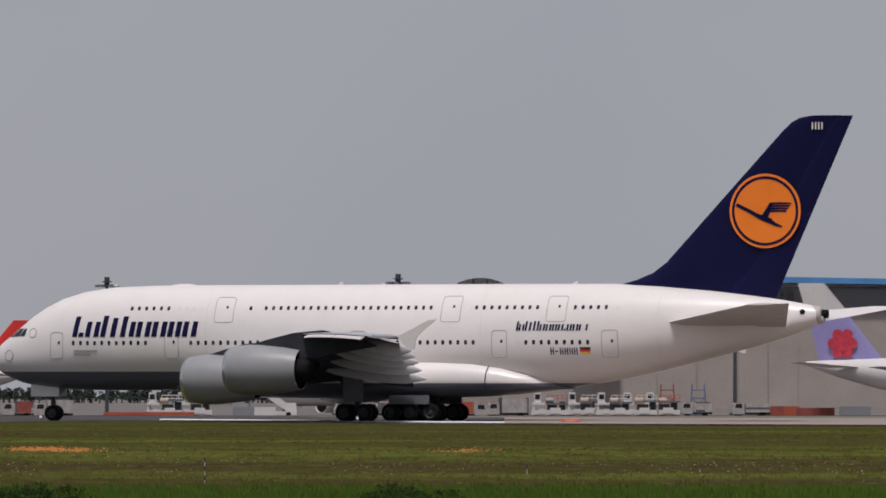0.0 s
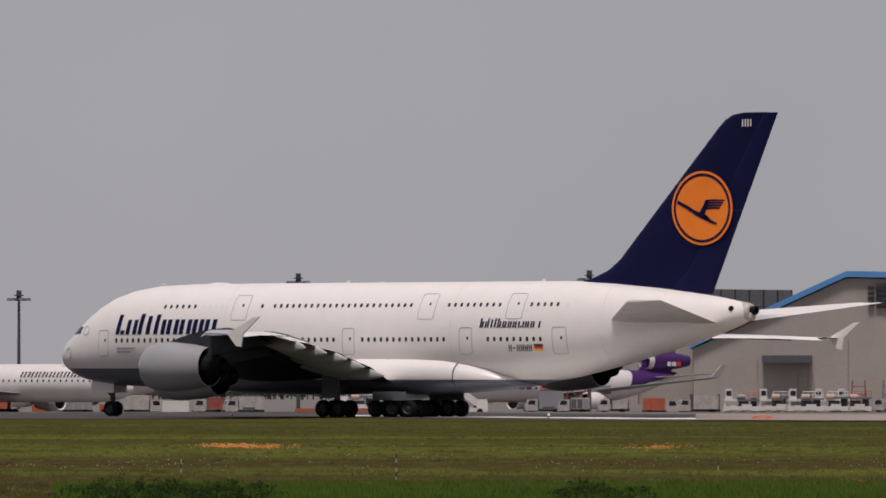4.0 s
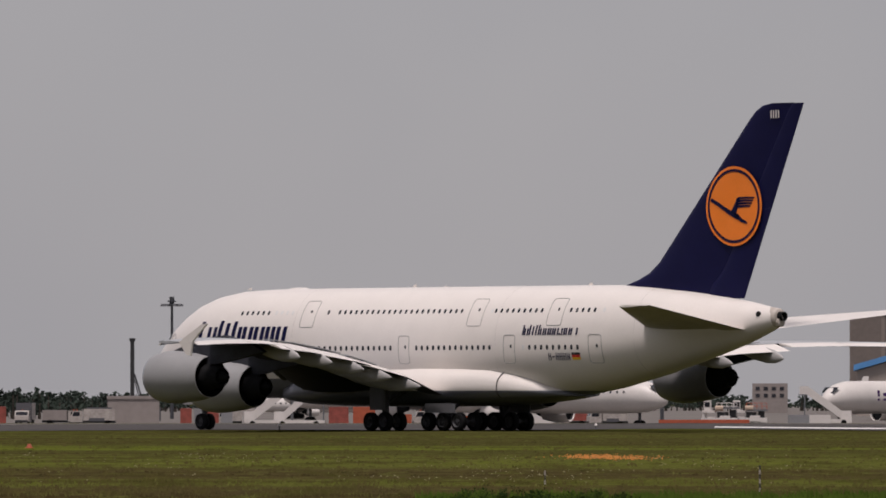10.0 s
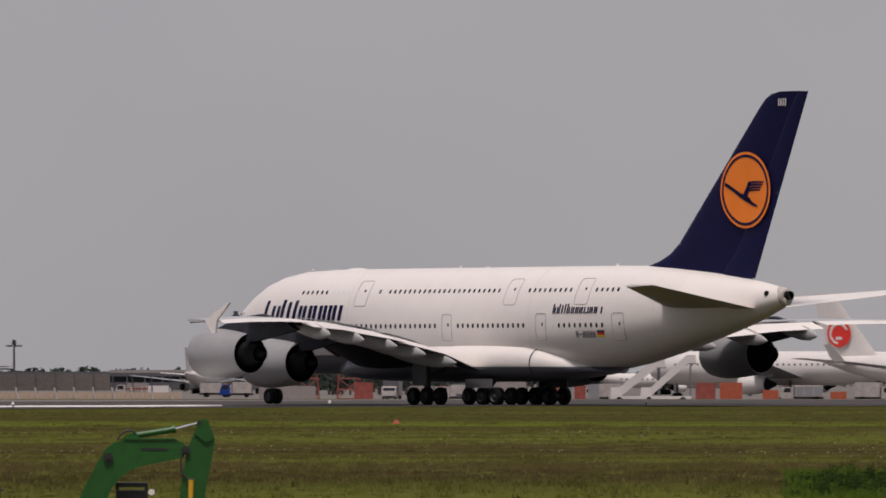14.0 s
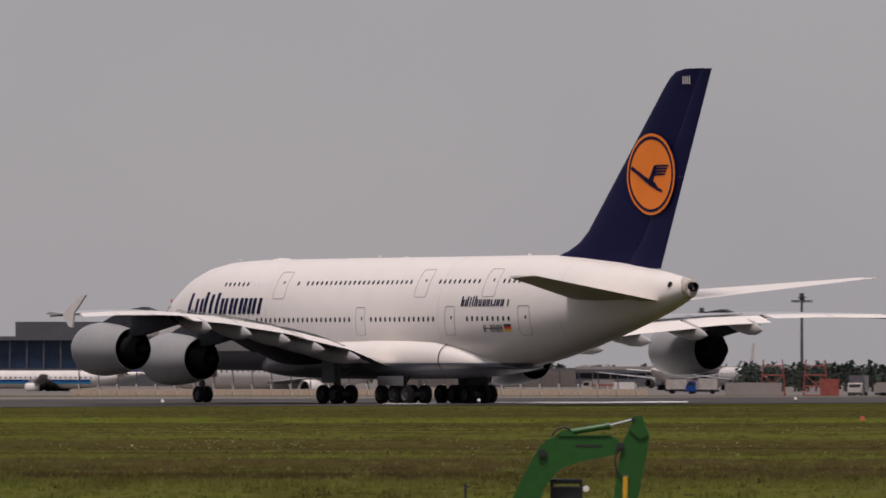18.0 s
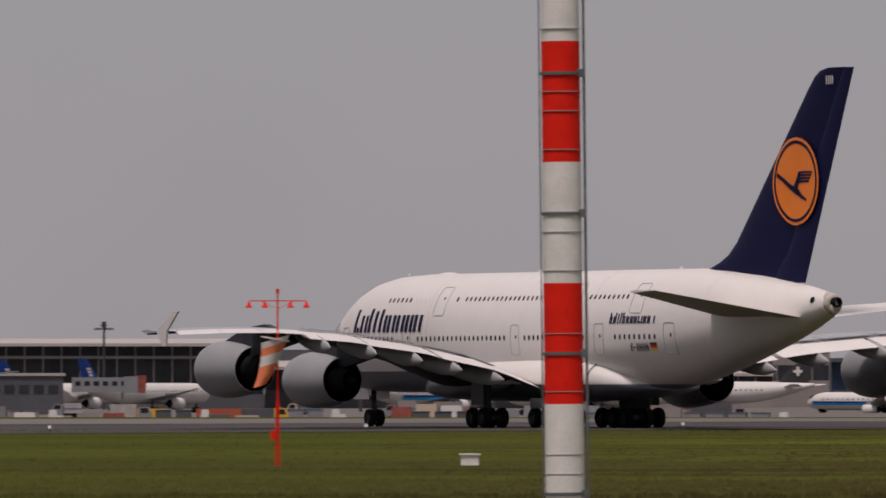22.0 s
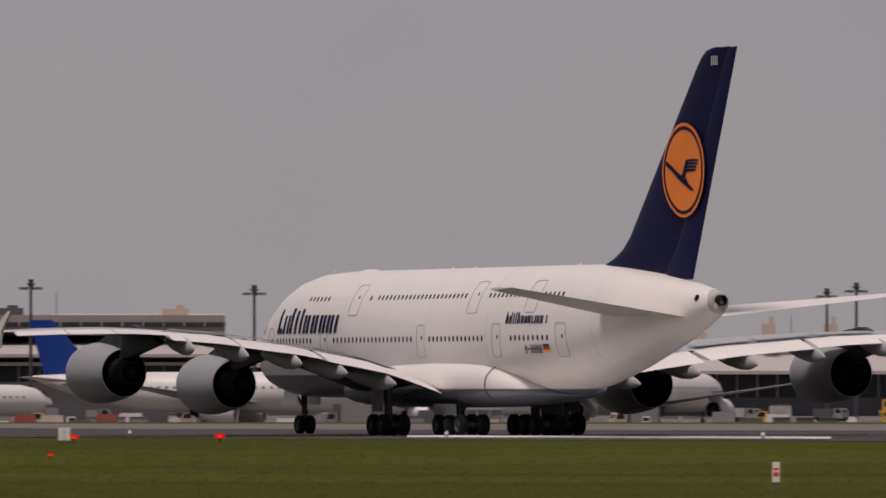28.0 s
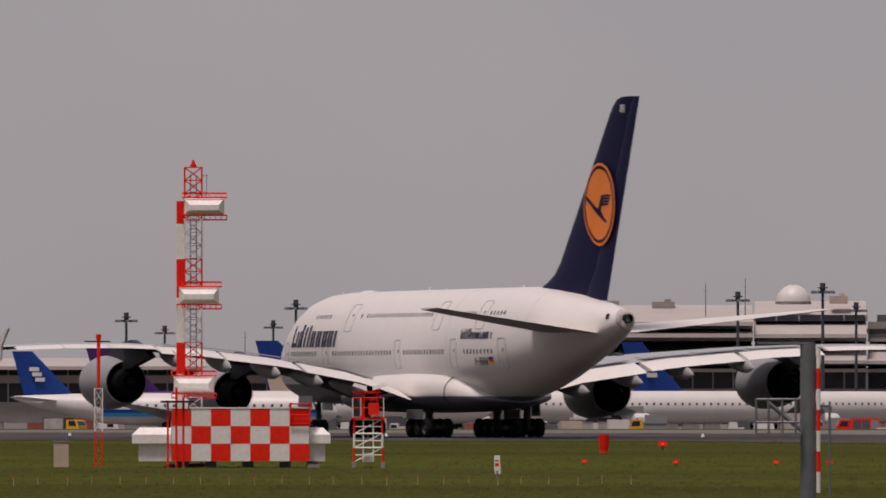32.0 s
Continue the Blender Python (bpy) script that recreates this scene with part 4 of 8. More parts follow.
MASTGREY = material("mast_paint", (0.045, 0.048, 0.055), 0.6, vary=0.15)
YELLOW = material("yellow_paint", (0.62, 0.34, 0.02), 0.5, vary=0.15)
SIGNAL = material("signal_orange", (0.36, 0.080, 0.036), 0.5, vary=0.15)
LEAFGREEN = material("excavator_green", (0.010, 0.080, 0.008), 0.45, vary=0.2, scale=4, fine=25, coat=0.1)
TREE = material("far_foliage", (0.010, 0.018, 0.014), 0.95, scale=0.15, color2=(0.022, 0.036, 0.024), spread=(0.3, 0.7))
BARK = material("bark", (0.05, 0.04, 0.032), 0.9, vary=0.3)
# Red and blue muted to paint in the haze over the far apron.
STAND_RED = material("hazed_red", (0.24, 0.055, 0.04), 0.7, vary=0.3, scale=1)
HAZED_BLUE = material("hazed_blue", (0.10, 0.15, 0.25), 0.7, vary=0.3, scale=1)
LAMP_RED = material("red_lamp", (0.9, 0.02, 0.01), 0.4, emit=1.2)
LAMP_WARM = material("warm_lamp", (1.0, 0.62, 0.25), 0.4, emit=5.0)
POLE_RED = material("pole_red", (0.80, 0.020, 0.008), 0.6, vary=0.10, scale=6, fine=60, gloss=0.12)
POLE_WHITE = material("pole_white", (0.78, 0.74, 0.70), 0.5, vary=0.10, scale=5, fine=50)
CHEQUER_RED = material("chequer_red", (0.80, 0.026, 0.010), 0.6, vary=0.16, scale=3, gloss=0.12)


def far_plane(name, label, p, d, heading, length, dia, fin_top, fin_mat, body=None, engines=2, mark=None, stripe=None, mark_shape="disc", tri=False, winglets=False, title=0, swoosh=None, stance=0.42):
    """A parked airliner; p and d place its tail fin, heading is counted from +x anticlockwise."""
    body = body or FARWHITE
    h = radians(heading)
    fin_at = polar(p * K, d)
    half = length * 0.45
    mid = fin_at + Vector((math.cos(h), math.sin(h), 0)) * half
    a = thing(name, label, "airplane", pose(mid.x, mid.y, APRON, 0, 0, heading), "parked airliners")
    L, r, zc = length, dia / 2, dia * (0.5 + stance)
    fx = lambda s: L * (0.5 - s)
    rows = [(0, 0.05, -0.25), (0.008, 0.32, -0.2), (0.03, 0.62, -0.12), (0.06, 0.85, -0.05), (0.10, 0.98, 0), (0.14, 1, 0), (0.62, 1, 0), (0.72, 0.93, 0.06), (0.82, 0.72, 0.24), (0.92, 0.42, 0.48), (1.0, 0.10, 0.72)]
    rings = [[(fx(s), r * k * math.cos(q), zc + r * o + r * k * math.sin(q)) for q in (2 * math.pi * i / 20 for i in range(20))] for s, k, o in rows]
    part("fuselage", Geo().loft(rings), body, a, smooth=50)
    if stripe:
        for k, m in enumerate(stripe):
            z0, z1 = zc + r * (0.0 - 0.22 * k), zc + r * (-0.22 - 0.22 * k)
            for side in (1, -1):
                g = Geo()
                pts = []
                for s in np.linspace(0.05, 0.72, 12):
                    for z in (z0, z1):
                        pts.append((fx(s), side * (math.sqrt(max(0.01, r * r - (z - zc) ** 2)) + 0.05), z))
                g.add(pts, [(2 * i, 2 * i + 1, 2 * i + 3, 2 * i + 2) for i in range(11)])
                part("stripe", g, m, a)
    if swoosh:
        rear = [(0.73, 0.925, 0.07), (0.78, 0.81, 0.16), (0.82, 0.72, 0.24), (0.92, 0.42, 0.48), (0.96, 0.28, 0.60)]
        part("tail_band", Geo().loft([[(fx(s + 0.03 * math.sin(q)), r * k * 1.012 * math.cos(q), zc + r * o + r * k * 1.012 * math.sin(q)) for q in (2 * math.pi * i / 20 for i in range(20))] for s, k, o in rear], False), swoosh, a, "purple band round the rear fuselage", smooth=50)
        for s0, s1, m, text in () if tri else ((0.715, 0.728, GOLD, "thin gold band"), (0.69, 0.705, PINK, "thin crimson band"), (0.655, 0.68, PURPLE, "thin purple band")):
            part("trim_band", Geo().loft([[(fx(s + 0.03 * math.sin(q)), r * k * 1.012 * math.cos(q), zc + r * o + r * k * 1.012 * math.sin(q)) for q in (2 * math.pi * i / 20 for i in range(20))] for s, k, o in ((s0, lerp([(0.62, 1), (0.72, 0.93), (0.82, 0.72)], s0), lerp([(0.62, 0), (0.72, 0.06)], s0)), (s1, lerp([(0.62, 1), (0.72, 0.93), (0.82, 0.72)], s1), lerp([(0.62, 0), (0.72, 0.06)], s1)))], False), m, a, text, smooth=50)
    g = Geo()
    n = 0 if tri else int(L * 0.68 / 1.1)
    for side in (1, -1):
        for k in range(n):
            x, z = fx(0.11) - 1.1 * k, zc + r * 0.22
            y = side * (math.sqrt(r * r - (z - zc) ** 2) + 0.03)
            g.add([(x, y, z - 0.15), (x - 0.3, y, z - 0.15), (x - 0.3, y * 0.985, z + 0.18), (x, y * 0.985, z + 0.18)], [(0, 1, 2, 3)])
    if n:
        tagged(part("cabin_glazing", g, PANE, a, "dark line of cabin windows"), kind="stuff")
    part("cockpit_window", Geo().add([(fx(0.022), r * 0.52, zc + r * 0.28), (fx(0.022), -r * 0.52, zc + r * 0.28), (fx(0.042), -r * 0.62, zc + r * 0.62), (fx(0.042), r * 0.62, zc + r * 0.62)], [(0, 1, 2, 3)]), GLASS, a)
    if title:
        g = Geo()
        for side in (1, -1):
            for k in range(title):
                x = fx(0.14) - r * 0.55 * k
                y = lambda z: side * (math.sqrt(r * r - (z - zc) ** 2) + 0.06)
                z0, z1 = zc + r * 0.42, zc + r * 0.74
                for e in (0.0, r * 0.26):
                    g.add([(x - e, y(z0), z0), (x - e - r * 0.14, y(z0), z0), (x - e - r * 0.14, y(z1), z1), (x - e, y(z1), z1)], [(0, 1, 2, 3)])
        part("title_bars", g, BLACK, a, "title as plain bars")
    # fin
    f0, f1 = zc + r * 0.85, fin_top
    span = f1 - f0
    root = fx(0.80) - fx(0.965)
    rake = span * 0.30
    rings = []
    for s in (0, 0.5, 1):
        rings.append(airfoil((fx(0.80) - s * (rake + root * 0.62), 0, f0 - 0.6 + s * (span + 0.6)), (fx(0.965) - s * rake, 0, f0 - 0.6 + s * (span + 0.6)), 0.9 - 0.5 * s, (0, 1, 0), 6))
    fin = part("tail_fin", Geo().loft(rings), fin_mat, a, smooth=40)
    if mark:
        for side in (1, -1):
            cx, cz, q = fx(0.8825) - 0.48 * (rake + root * 0.31), f0 + span * 0.48, span * 0.19
            if mark_shape == "disc":
                pts = [(cx + q * math.cos(t), side * 0.50, cz + q * math.sin(t)) for t in (2 * math.pi * i / 20 for i in range(20))]
                part("emblem", Geo().add(pts, [tuple(range(20))]), mark, fin)
            elif mark_shape == "low_disc":
                cz, q = f0 + span * 0.37, span * 0.215
                ring = lambda r, o, n, a0, a1: [(cx + 0.1 + r * math.cos(t), side * o, cz + r * math.sin(t)) for t in (a0 + (a1 - a0) * i / n for i in range(n + 1))]
                part("emblem", Geo().add(ring(q, 0.50, 24, 0, 2 * math.pi)[:24], [tuple(range(24))]), mark, fin, "red disc low on the fin")
                arc = Geo().add(ring(q * 0.80, 0.52, 14, 0.4, 4.6) + ring(q * 0.62, 0.52, 14, 0.4, 4.6), [(i, i + 1, 16 + i, 15 + i) for i in range(14)])
                part("emblem_arc", arc.box(cx + 0.1, side * 0.52, cz - q * 0.45, q * 0.5, 0.02, q * 0.22), FARWHITE, fin, "white arc and bar inside the disc")
            elif mark_shape == "leap":
                low = [(0.835, 0.02), (0.90, 0.04), (0.93, 0.20), (0.955, 0.42), (0.915, 0.33), (0.885, 0.22), (0.865, 0.30), (0.862, 0.16)]
                pts = [(fx(u) - v * (rake + root * 0.31), side * 0.50, f0 + span * v) for u, v in low]
                part("emblem", Geo().add(pts, [(0, 1, 7), (1, 2, 5, 7), (2, 3, 4, 5), (5, 6, 7)]), mark, fin, "white angular mark low on the fin")
            elif mark_shape == "flower":
                cx, cz, q = fx(0.8825) - 0.24 * (rake + root * 0.31), f0 + span * 0.22, span * 0.075
                g = Geo()
                for k in range(6):
                    a0 = 2 * math.pi * k / 6
                    ox, oz = cx + q * 1.7 * math.cos(a0), cz + q * 1.7 * math.sin(a0)
                    g.add([(ox + q * math.cos(t), side * 0.50, oz + q * math.sin(t)) for t in (2 * math.pi * i / 12 for i in range(12))], [tuple(range(12))])
                g.add([(cx + q * 1.4 * math.cos(t), side * 0.51, cz + q * 1.4 * math.sin(t)) for t in (2 * math.pi * i / 12 for i in range(12))], [tuple(range(12))])
                part("emblem", g, mark, fin, "crimson blossom low on the fin")
                hi = [(fx(0.80) - (rake + root * 0.62) * 0.62, f0 + span * 0.62), (fx(0.965) - rake * 0.62, f0 + span * 0.62), (fx(0.965) - rake, f1 - 0.02), (fx(0.80) - rake - root * 0.62, f1 - 0.02)]
                part("fin_tip_band", Geo().add([(x, side * 0.40, z) for x, z in hi], [(0, 1, 2, 3)]), FARWHITE, fin, "white upper part of the fin")
            elif mark_shape == "rings":
                g, q = Geo(), span * 0.235
                for ox, oz, q2 in ((0, 0.55, 0.62), (-0.6, -0.35, 0.62), (0.6, -0.35, 0.62), (0, -0.05, 0.3)):
                    pts = [(cx + q * (ox + q2 * f * math.cos(t)), side * 0.50, cz + q * (oz + q2 * f * math.sin(t))) for f in (1.0, 0.62) for t in (2 * math.pi * i / 18 for i in range(18))]
                    g.add(pts, [(i, (i + 1) % 18, 18 + (i + 1) % 18, 18 + i) for i in range(18)])
                part("emblem", g, mark, fin, "gold ringed emblem")
                part("emblem_heart", Geo().add([(cx + q * (0.25 * math.cos(t) + (0.35 if k == 0 else 0)), side * 0.51, cz + q * 0.25 * math.sin(t)) for k, t in enumerate(2 * math.pi * i / 14 for i in range(14))], [tuple(range(14))]), PINK, fin, "crimson heart of the emblem")
            elif mark_shape == "cross":
                g = Geo().box(cx, side * 0.50, cz - q * 0.3, q * 2, 0.04, q * 0.6).box(cx, side * 0.505, cz - q, q * 0.6, 0.05, q * 2)
                part("emblem", g, mark, fin)
            elif mark_shape == "low":
                pts = [(fx(0.81), f0 - 0.3), (fx(0.965), f0 - 0.3), (fx(0.965) - rake * 0.36, f0 + span * 0.36), (fx(0.815) - (rake + root * 0.62) * 0.32, f0 + span * 0.30)]
                part("emblem", Geo().add([(x, side * 0.50, z) for x, z in pts], [(0, 1, 2, 3)]), mark, fin)
            else:
                g = Geo()
                for k in range(3):
                    x, z = cx - (k - 1) * q * 0.35, cz + (k - 1) * q * 0.62
                    g.box(x, side * 0.50, z - q * 0.24, q * 1.15, 0.04, q * 0.46)
                part("emblem", g, mark, fin, "plain pale bars on the fin")
    # wings, tailplanes
    for side in (1, -1):
        for nm, s0, span2, c0, c1, z0, rise, th in (("wing", 0.36, L * 0.46, L * 0.165, L * 0.04, zc - r * 0.55, L * 0.055, 0.9), ("tailplane", 0.86, L * 0.155, L * 0.085, L * 0.035, zc + r * 0.55, L * 0.012, 0.4)):
            rings = []
            for s in (0.0, 0.3, 0.65, 1.0):
                c = c0 + (c1 - c0) * min(1, s * 1.25 if nm == "wing" else s)
                x = fx(s0) - s * span2 * 0.62
                rings.append(airfoil((x, side * (r * 0.5 + s * span2), z0 + rise * s), (x - c, side * (r * 0.5 + s * span2), z0 + rise * s - 0.1), th * (1 - 0.7 * s), (0, 0, 1), 6))
            part(nm, Geo().loft(rings), FARGREY if nm == "wing" else body, a, smooth=40)
            if nm == "wing" and winglets:
                x = fx(s0) - span2 * 0.62
                y = side * (r * 0.5 + span2)
                part("winglet", Geo().add([(x, y, z0 + rise), (x - c1, y, z0 + rise), (x - c1 * 1.5, y + side * 0.7, z0 + rise + 2.4), (x - c1 * 0.9, y + side * 0.7, z0 + rise + 2.4), (x, y - side * 0.1, z0 + rise), (x - c1, y - side * 0.1, z0 + rise), (x - c1 * 1.5, y + side * 0.6, z0 + rise + 2.4), (x - c1 * 0.9, y + side * 0.6, z0 + rise + 2.4)],
                                          [(0, 1, 2, 3), (7, 6, 5, 4), (0, 3, 7, 4), (1, 5, 6, 2), (2, 6, 7, 3)]), FARWHITE, a)
        for k in range(engines // 2):
            s = (0.30, 0.60)[k]
            er = dia * (0.29 if engines == 2 else 0.24)
            x, y, z = fx(0.36) - s * L * 0.46 * 0.62 + er * 1.4, side * (r * 0.5 + s * L * 0.46), zc - r * 0.55 + L * 0.055 * s - er * 1.25
            e = part("engine", Geo().lathe(x, y, z, [(-0.15, er * 0.80), (0.0, er * 0.9), (-0.3, er), (-er * 1.6, er * 1.02), (-er * 3.0, er * 0.78), (-er * 3.0, er * 0.7)], 18), FARWHITE, a, smooth=40)
            part("fan_face", Geo().lathe(x, y, z, [(-0.5, er * 0.82), (-0.6, 0.05)], 18), NEAR_BLACK, e)
            part("core_nozzle", Geo().lathe(x, y, z, [(-er * 2.8, er * 0.74), (-er * 3.4, er * 0.42), (-er * 4.0, er * 0.2)], 14), NEAR_BLACK, e)
            part("pylon", Geo().box(x - er * 2.2, y, z + er * 0.8, er * 3.2, 0.4, er * 0.9), FARGREY, e)
    if tri:
        er = dia * 0.27
        part("tail_engine", Geo().lathe(fx(0.86), 0, f0 + span * 0.24, [(0, er * 0.9), (-0.4, er), (-er * 4, er), (-er * 6.5, er * 0.65)], 18, True), fin_mat, a, smooth=40)
        part("tail_inlet", Geo().lathe(fx(0.86), 0, f0 + span * 0.24, [(0.9, er * 1.02), (1.1, er * 0.96), (0.0, er * 1.0), (-0.2, er * 1.03)], 18), FARWHITE, a, "white tail engine inlet", smooth=40)
    for x, ys in ((fx(0.09), (0,)), (fx(0.5), (r * 1.1, -r * 1.1))):
        for y in ys:
            gear = part("landing_gear", Geo().rod((x, y, 0.5), (x, y, zc - r * 0.7), 0.22, n=8), STEEL, a)
            for e in (-0.55, 0.55):
                for q in ((-0.75, 0.75) if ys != (0,) else (0,)):
                    part("wheel", Geo().rod((x + q, y + e - 0.22, 0.58), (x + q, y + e + 0.22, 0.58), 0.58, n=14), RUBBER, gear)
    return a


far_plane("parked_airliner", "white airliner with a lavender fin and pink flower patch", 2130, 1500, -26, 66, 6.6, 21.0, LAVENDER, mark=PINK, mark_shape="flower")
far_plane("parked_airliner", "white airliner with a red fin and a white leaping mark", 695, 1560, 147, 58, 5.6, 15.6, RED, mark=FARWHITE, mark_shape="leap")
far_plane("parked_airliner", "small white airliner parked tail-on by the low terminal", -456, 1950, 104, 30, 3.4, 9.6, FARWHITE)
far_plane("parked_airliner", "small white airliner beyond the boundary wall", -632, 1980, 76, 30, 3.4, 9.6, FARWHITE)
TAXI_PLANE = far_plane("taxiing_airliner", "white twin-engined airliner with a red disc on its fin", 0, 1390, -40, 52, 5.0, 15.9, FARWHITE, mark=RED, mark_shape="low_disc", winglets=True, title=9)
far_plane("parked_airliner", "small white airliner with a blue fin behind the stairs", 78, 1900, 20, 34, 3.0, 8.0, BLUE, mark=FARWHITE, mark_shape="bars")
CARGO = far_plane("cargo_airliner", "white three-engined freighter with a purple tail", 1510, 1800, 221, 58, 6.0, 15.8, PURPLE, tri=True, winglets=True, swoosh=PURPLE, stance=0.22)
for k, (m, w) in enumerate(((PURPLE, 0.5), (PURPLE, 1.3), (PURPLE, 1.3), (PURPLE, 0.5), (ORANGE_RED, 1.7), (ORANGE_RED, 1.7))):
    part("title_bar", Geo().box(58 * 0.5 - 58 * 0.20 - 1.85 * k, 2.90, 3.7, w, 0.14, 1.9 if k in (0, 3, 4) else 1.45), m, CARGO, "plain bar of title colour")
for k, m in enumerate((FARWHITE, FARWHITE, RED)):
    part("pod_bar", Geo().box(58 * (0.5 - 0.93) - 1.3 * k, 1.60, 8.05, 1.0, 0.1, 0.8), m, CARGO, "plain bar on the tail engine")
ROLLING = far_plane("taxiing_airliner", "white airliner with a blue fin and pale bars", -1027, 1500, 228, 50, 4.6, 14.0, BLUE, mark=FARWHITE, mark_shape="bars", stance=0.30)
far_plane("parked_airliner", "small white airliner with a blue fin and stripe", -1550, 1900, 160, 38, 3.6, 9.6, BLUE, stance=0.15, mark=FARWHITE, mark_shape="bars", stripe=(BLUE, CYAN))
far_plane("parked_airliner", "small white airliner with a blue fin by the terminal", -2031, 1700, 162, 40, 4.0, 10.0, BLUE, mark=FARWHITE, mark_shape="bars", stripe=(BLUE, CYAN))
far_plane("parked_airliner", "white airliner with a blue fin at the pier", -3118, 1900, 60, 40, 4.2, 10.8, BLUE, mark=FARWHITE, mark_shape="bars")
far_plane("parked_airliner", "white airliner with a blue fin beside the pier", -3262, 1960, 60, 40, 4.2, 10.8, BLUE, mark=FARWHITE, mark_shape="bars")
far_plane("parked_airliner", "white airliner with a leaning blue fin at the long pier", -3430, 1900, 22, 36, 3.8, 10.4, BLUE, mark=FARWHITE, mark_shape="bars")
far_plane("parked_airliner", "white airliner with a blue and white fin at the long pier", -3338, 1930, 152, 36, 3.8, 10.8, BLUE, mark=FARWHITE, mark_shape="bars")
HEADON = far_plane("waiting_airliner", "white airliner seen from the front with a lit nose lamp", -3600, 1265, 275, 60, 5.8, 16.2, BLUE)
part("taxi_lamp", Geo().lathe(60 * 0.5 - 60 * 0.09 + 0.5, 0, 2.0, [(0.0, 0.02), (0.05, 0.3), (-0.3, 0.26)], 12), LAMP_WARM, HEADON, "lit warm nose lamp")
far_plane("parked_airliner", "white airliner with a purple fin and gold emblem", -4634, 1290, 86, 62, 5.4, 14.6, PURPLE, mark=GOLD, mark_shape="rings", swoosh=PURPLE)
far_plane("parked_airliner", "white airliner with a black fin and pale star marks", -1845, 1900, 166, 44, 4.4, 10.8, BLACK, mark=FARWHITE, mark_shape="cross")
far_plane("parked_airliner", "white airliner with a blue fin and stripe by the pier", -2627, 1700, 58, 38, 4.0, 11.2, BLUE, mark=FARWHITE, mark_shape="bars", stripe=(BLUE, CYAN))
far_plane("parked_airliner", "white airliner with a dark blue fin", -5560, 1280, 4, 50, 5.4, 14.6, BLUE)
far_plane("parked_airliner", "white airliner with a thin blue stripe along its side", -5136, 1500, 2, 45, 3.8, 10.6, BLUE, mark=FARWHITE, mark_shape="bars", stripe=(BLUE,))
far_plane("parked_airliner", "white airliner with a navy fin and white bars", -6090, 1480, 44, 54, 5.0, 13.8, BLUE, stance=0.24, mark=FARWHITE, mark_shape="bars")
far_plane("parked_airliner", "white airliner with a red fin and white cross", -6450, 1430, 34, 56, 5.0, 12.8, RED, stance=0.24, mark=FARWHITE, mark_shape="cross")
far_plane("parked_airliner", "white airliner with a blue fin and grey globe patch", -6735, 1480, 38, 58, 5.0, 14.0, BLUE, stance=0.24, mark=BEIGE, mark_shape="low")
far_plane("parked_airliner", "white airliner with a purple fin and ringed emblem", -7036, 1420, 26, 60, 5.0, 13.6, PURPLE, stance=0.24, mark=GOLD, mark_shape="rings", swoosh=PURPLE)
far_plane("parked_airliner", "small white airliner with a blue fin and white bars", -7170, 1180, 16, 40, 4.0, 10.8, BLUE, mark=FARWHITE, mark_shape="bars", stripe=(BLUE, CYAN))


# masts with floodlight crowns
def mast_meshes():
    pole = Geo().rod((0, 0, 0), (0, 0, 24), 0.42, 0.26, 12)
    crown = Geo().rod((0, 0, 23.4), (0, 0, 23.7), 1.5, n=16).rod((0, 0, 23.7), (0, 0, 25.2), 0.5, n=10).rod((0, 0, 24.2), (0, 0, 24.4), 0.9, n=12)
    lamp = Geo().box(0, 0, -0.32, 0.8, 0.7, 0.5, taper=0.7)
    arm = Geo().rod((0, 0, 0), (1.6, 0, 0), 0.07, n=6)
    return pole.mesh("pole", MASTGREY, 40), crown.mesh("crown", MASTGREY, 40), lamp.mesh("floodlight", GALV), arm.mesh("arm", MASTGREY)


MAST = mast_meshes()


def mast(p, d, height, group="floodlight masts"):
    m = thing("floodlight_mast", "tall grey floodlight mast with a ring of lamps", "light mast", spot(p, d, APRON, random.uniform(0, 40)), group)
    s = height / 25.0
    part("pole", MAST[0], None, m, at=Matrix.Diagonal((0.9, 0.9, s, 1)))
    top = pose(0, 0, height - 25.0)
    part("crown", MAST[1], None, m, at=top)
    for k in range(8):
        a = 45 * k
        part("arm", MAST[3], None, m, at=top @ pose(0, 0, 23.6, 0, 0, a))
        part("floodlight", MAST[2], None, m, at=top @ pose(0, 0, 23.6, 0, 0, a) @ pose(1.9, 0, 0))


for p, d, h in ((1372, 1750, 25.2), (1968, 1700, 25), (857, 1800, 25.2), (363, 1800, 22), (263, 2600, 15), (-10, 1900, 24), (-369, 2000, 20), (-546, 2000, 17), (-1045, 1900, 22), (-985, 2600, 13), (-938, 2600, 13), (-2395, 2000, 20),
                (-3320, 2000, 22), (-3084, 2200, 20), (-2630, 2000, 21), (-3900, 1900, 24), (-4135, 1850, 26), (-4187, 1950, 26), (-4490, 1850, 27), (-4548, 1800, 27), (-4705, 1800, 26),
                (-5200, 1800, 25), (-5595, 1800, 26), (-5709, 1900, 24), (-5768, 1750, 26), (-5918, 1800, 25), (-6188, 1800, 24), (-6457, 1850, 23), (-6560, 2200, 22), (-6700, 1850, 24), (-6705 - 35, 2200, 23), (-6932, 2100, 21), (-7000, 1900, 22), (-4700 - 60, 2500, 22)):
    mast(p, d, h)


# trucks and ground equipment
WHEEL_MESH = Geo().rod((0, -0.16, 0), (0, 0.16, 0), 0.45, n=14).mesh("wheel", RUBBER, 40)


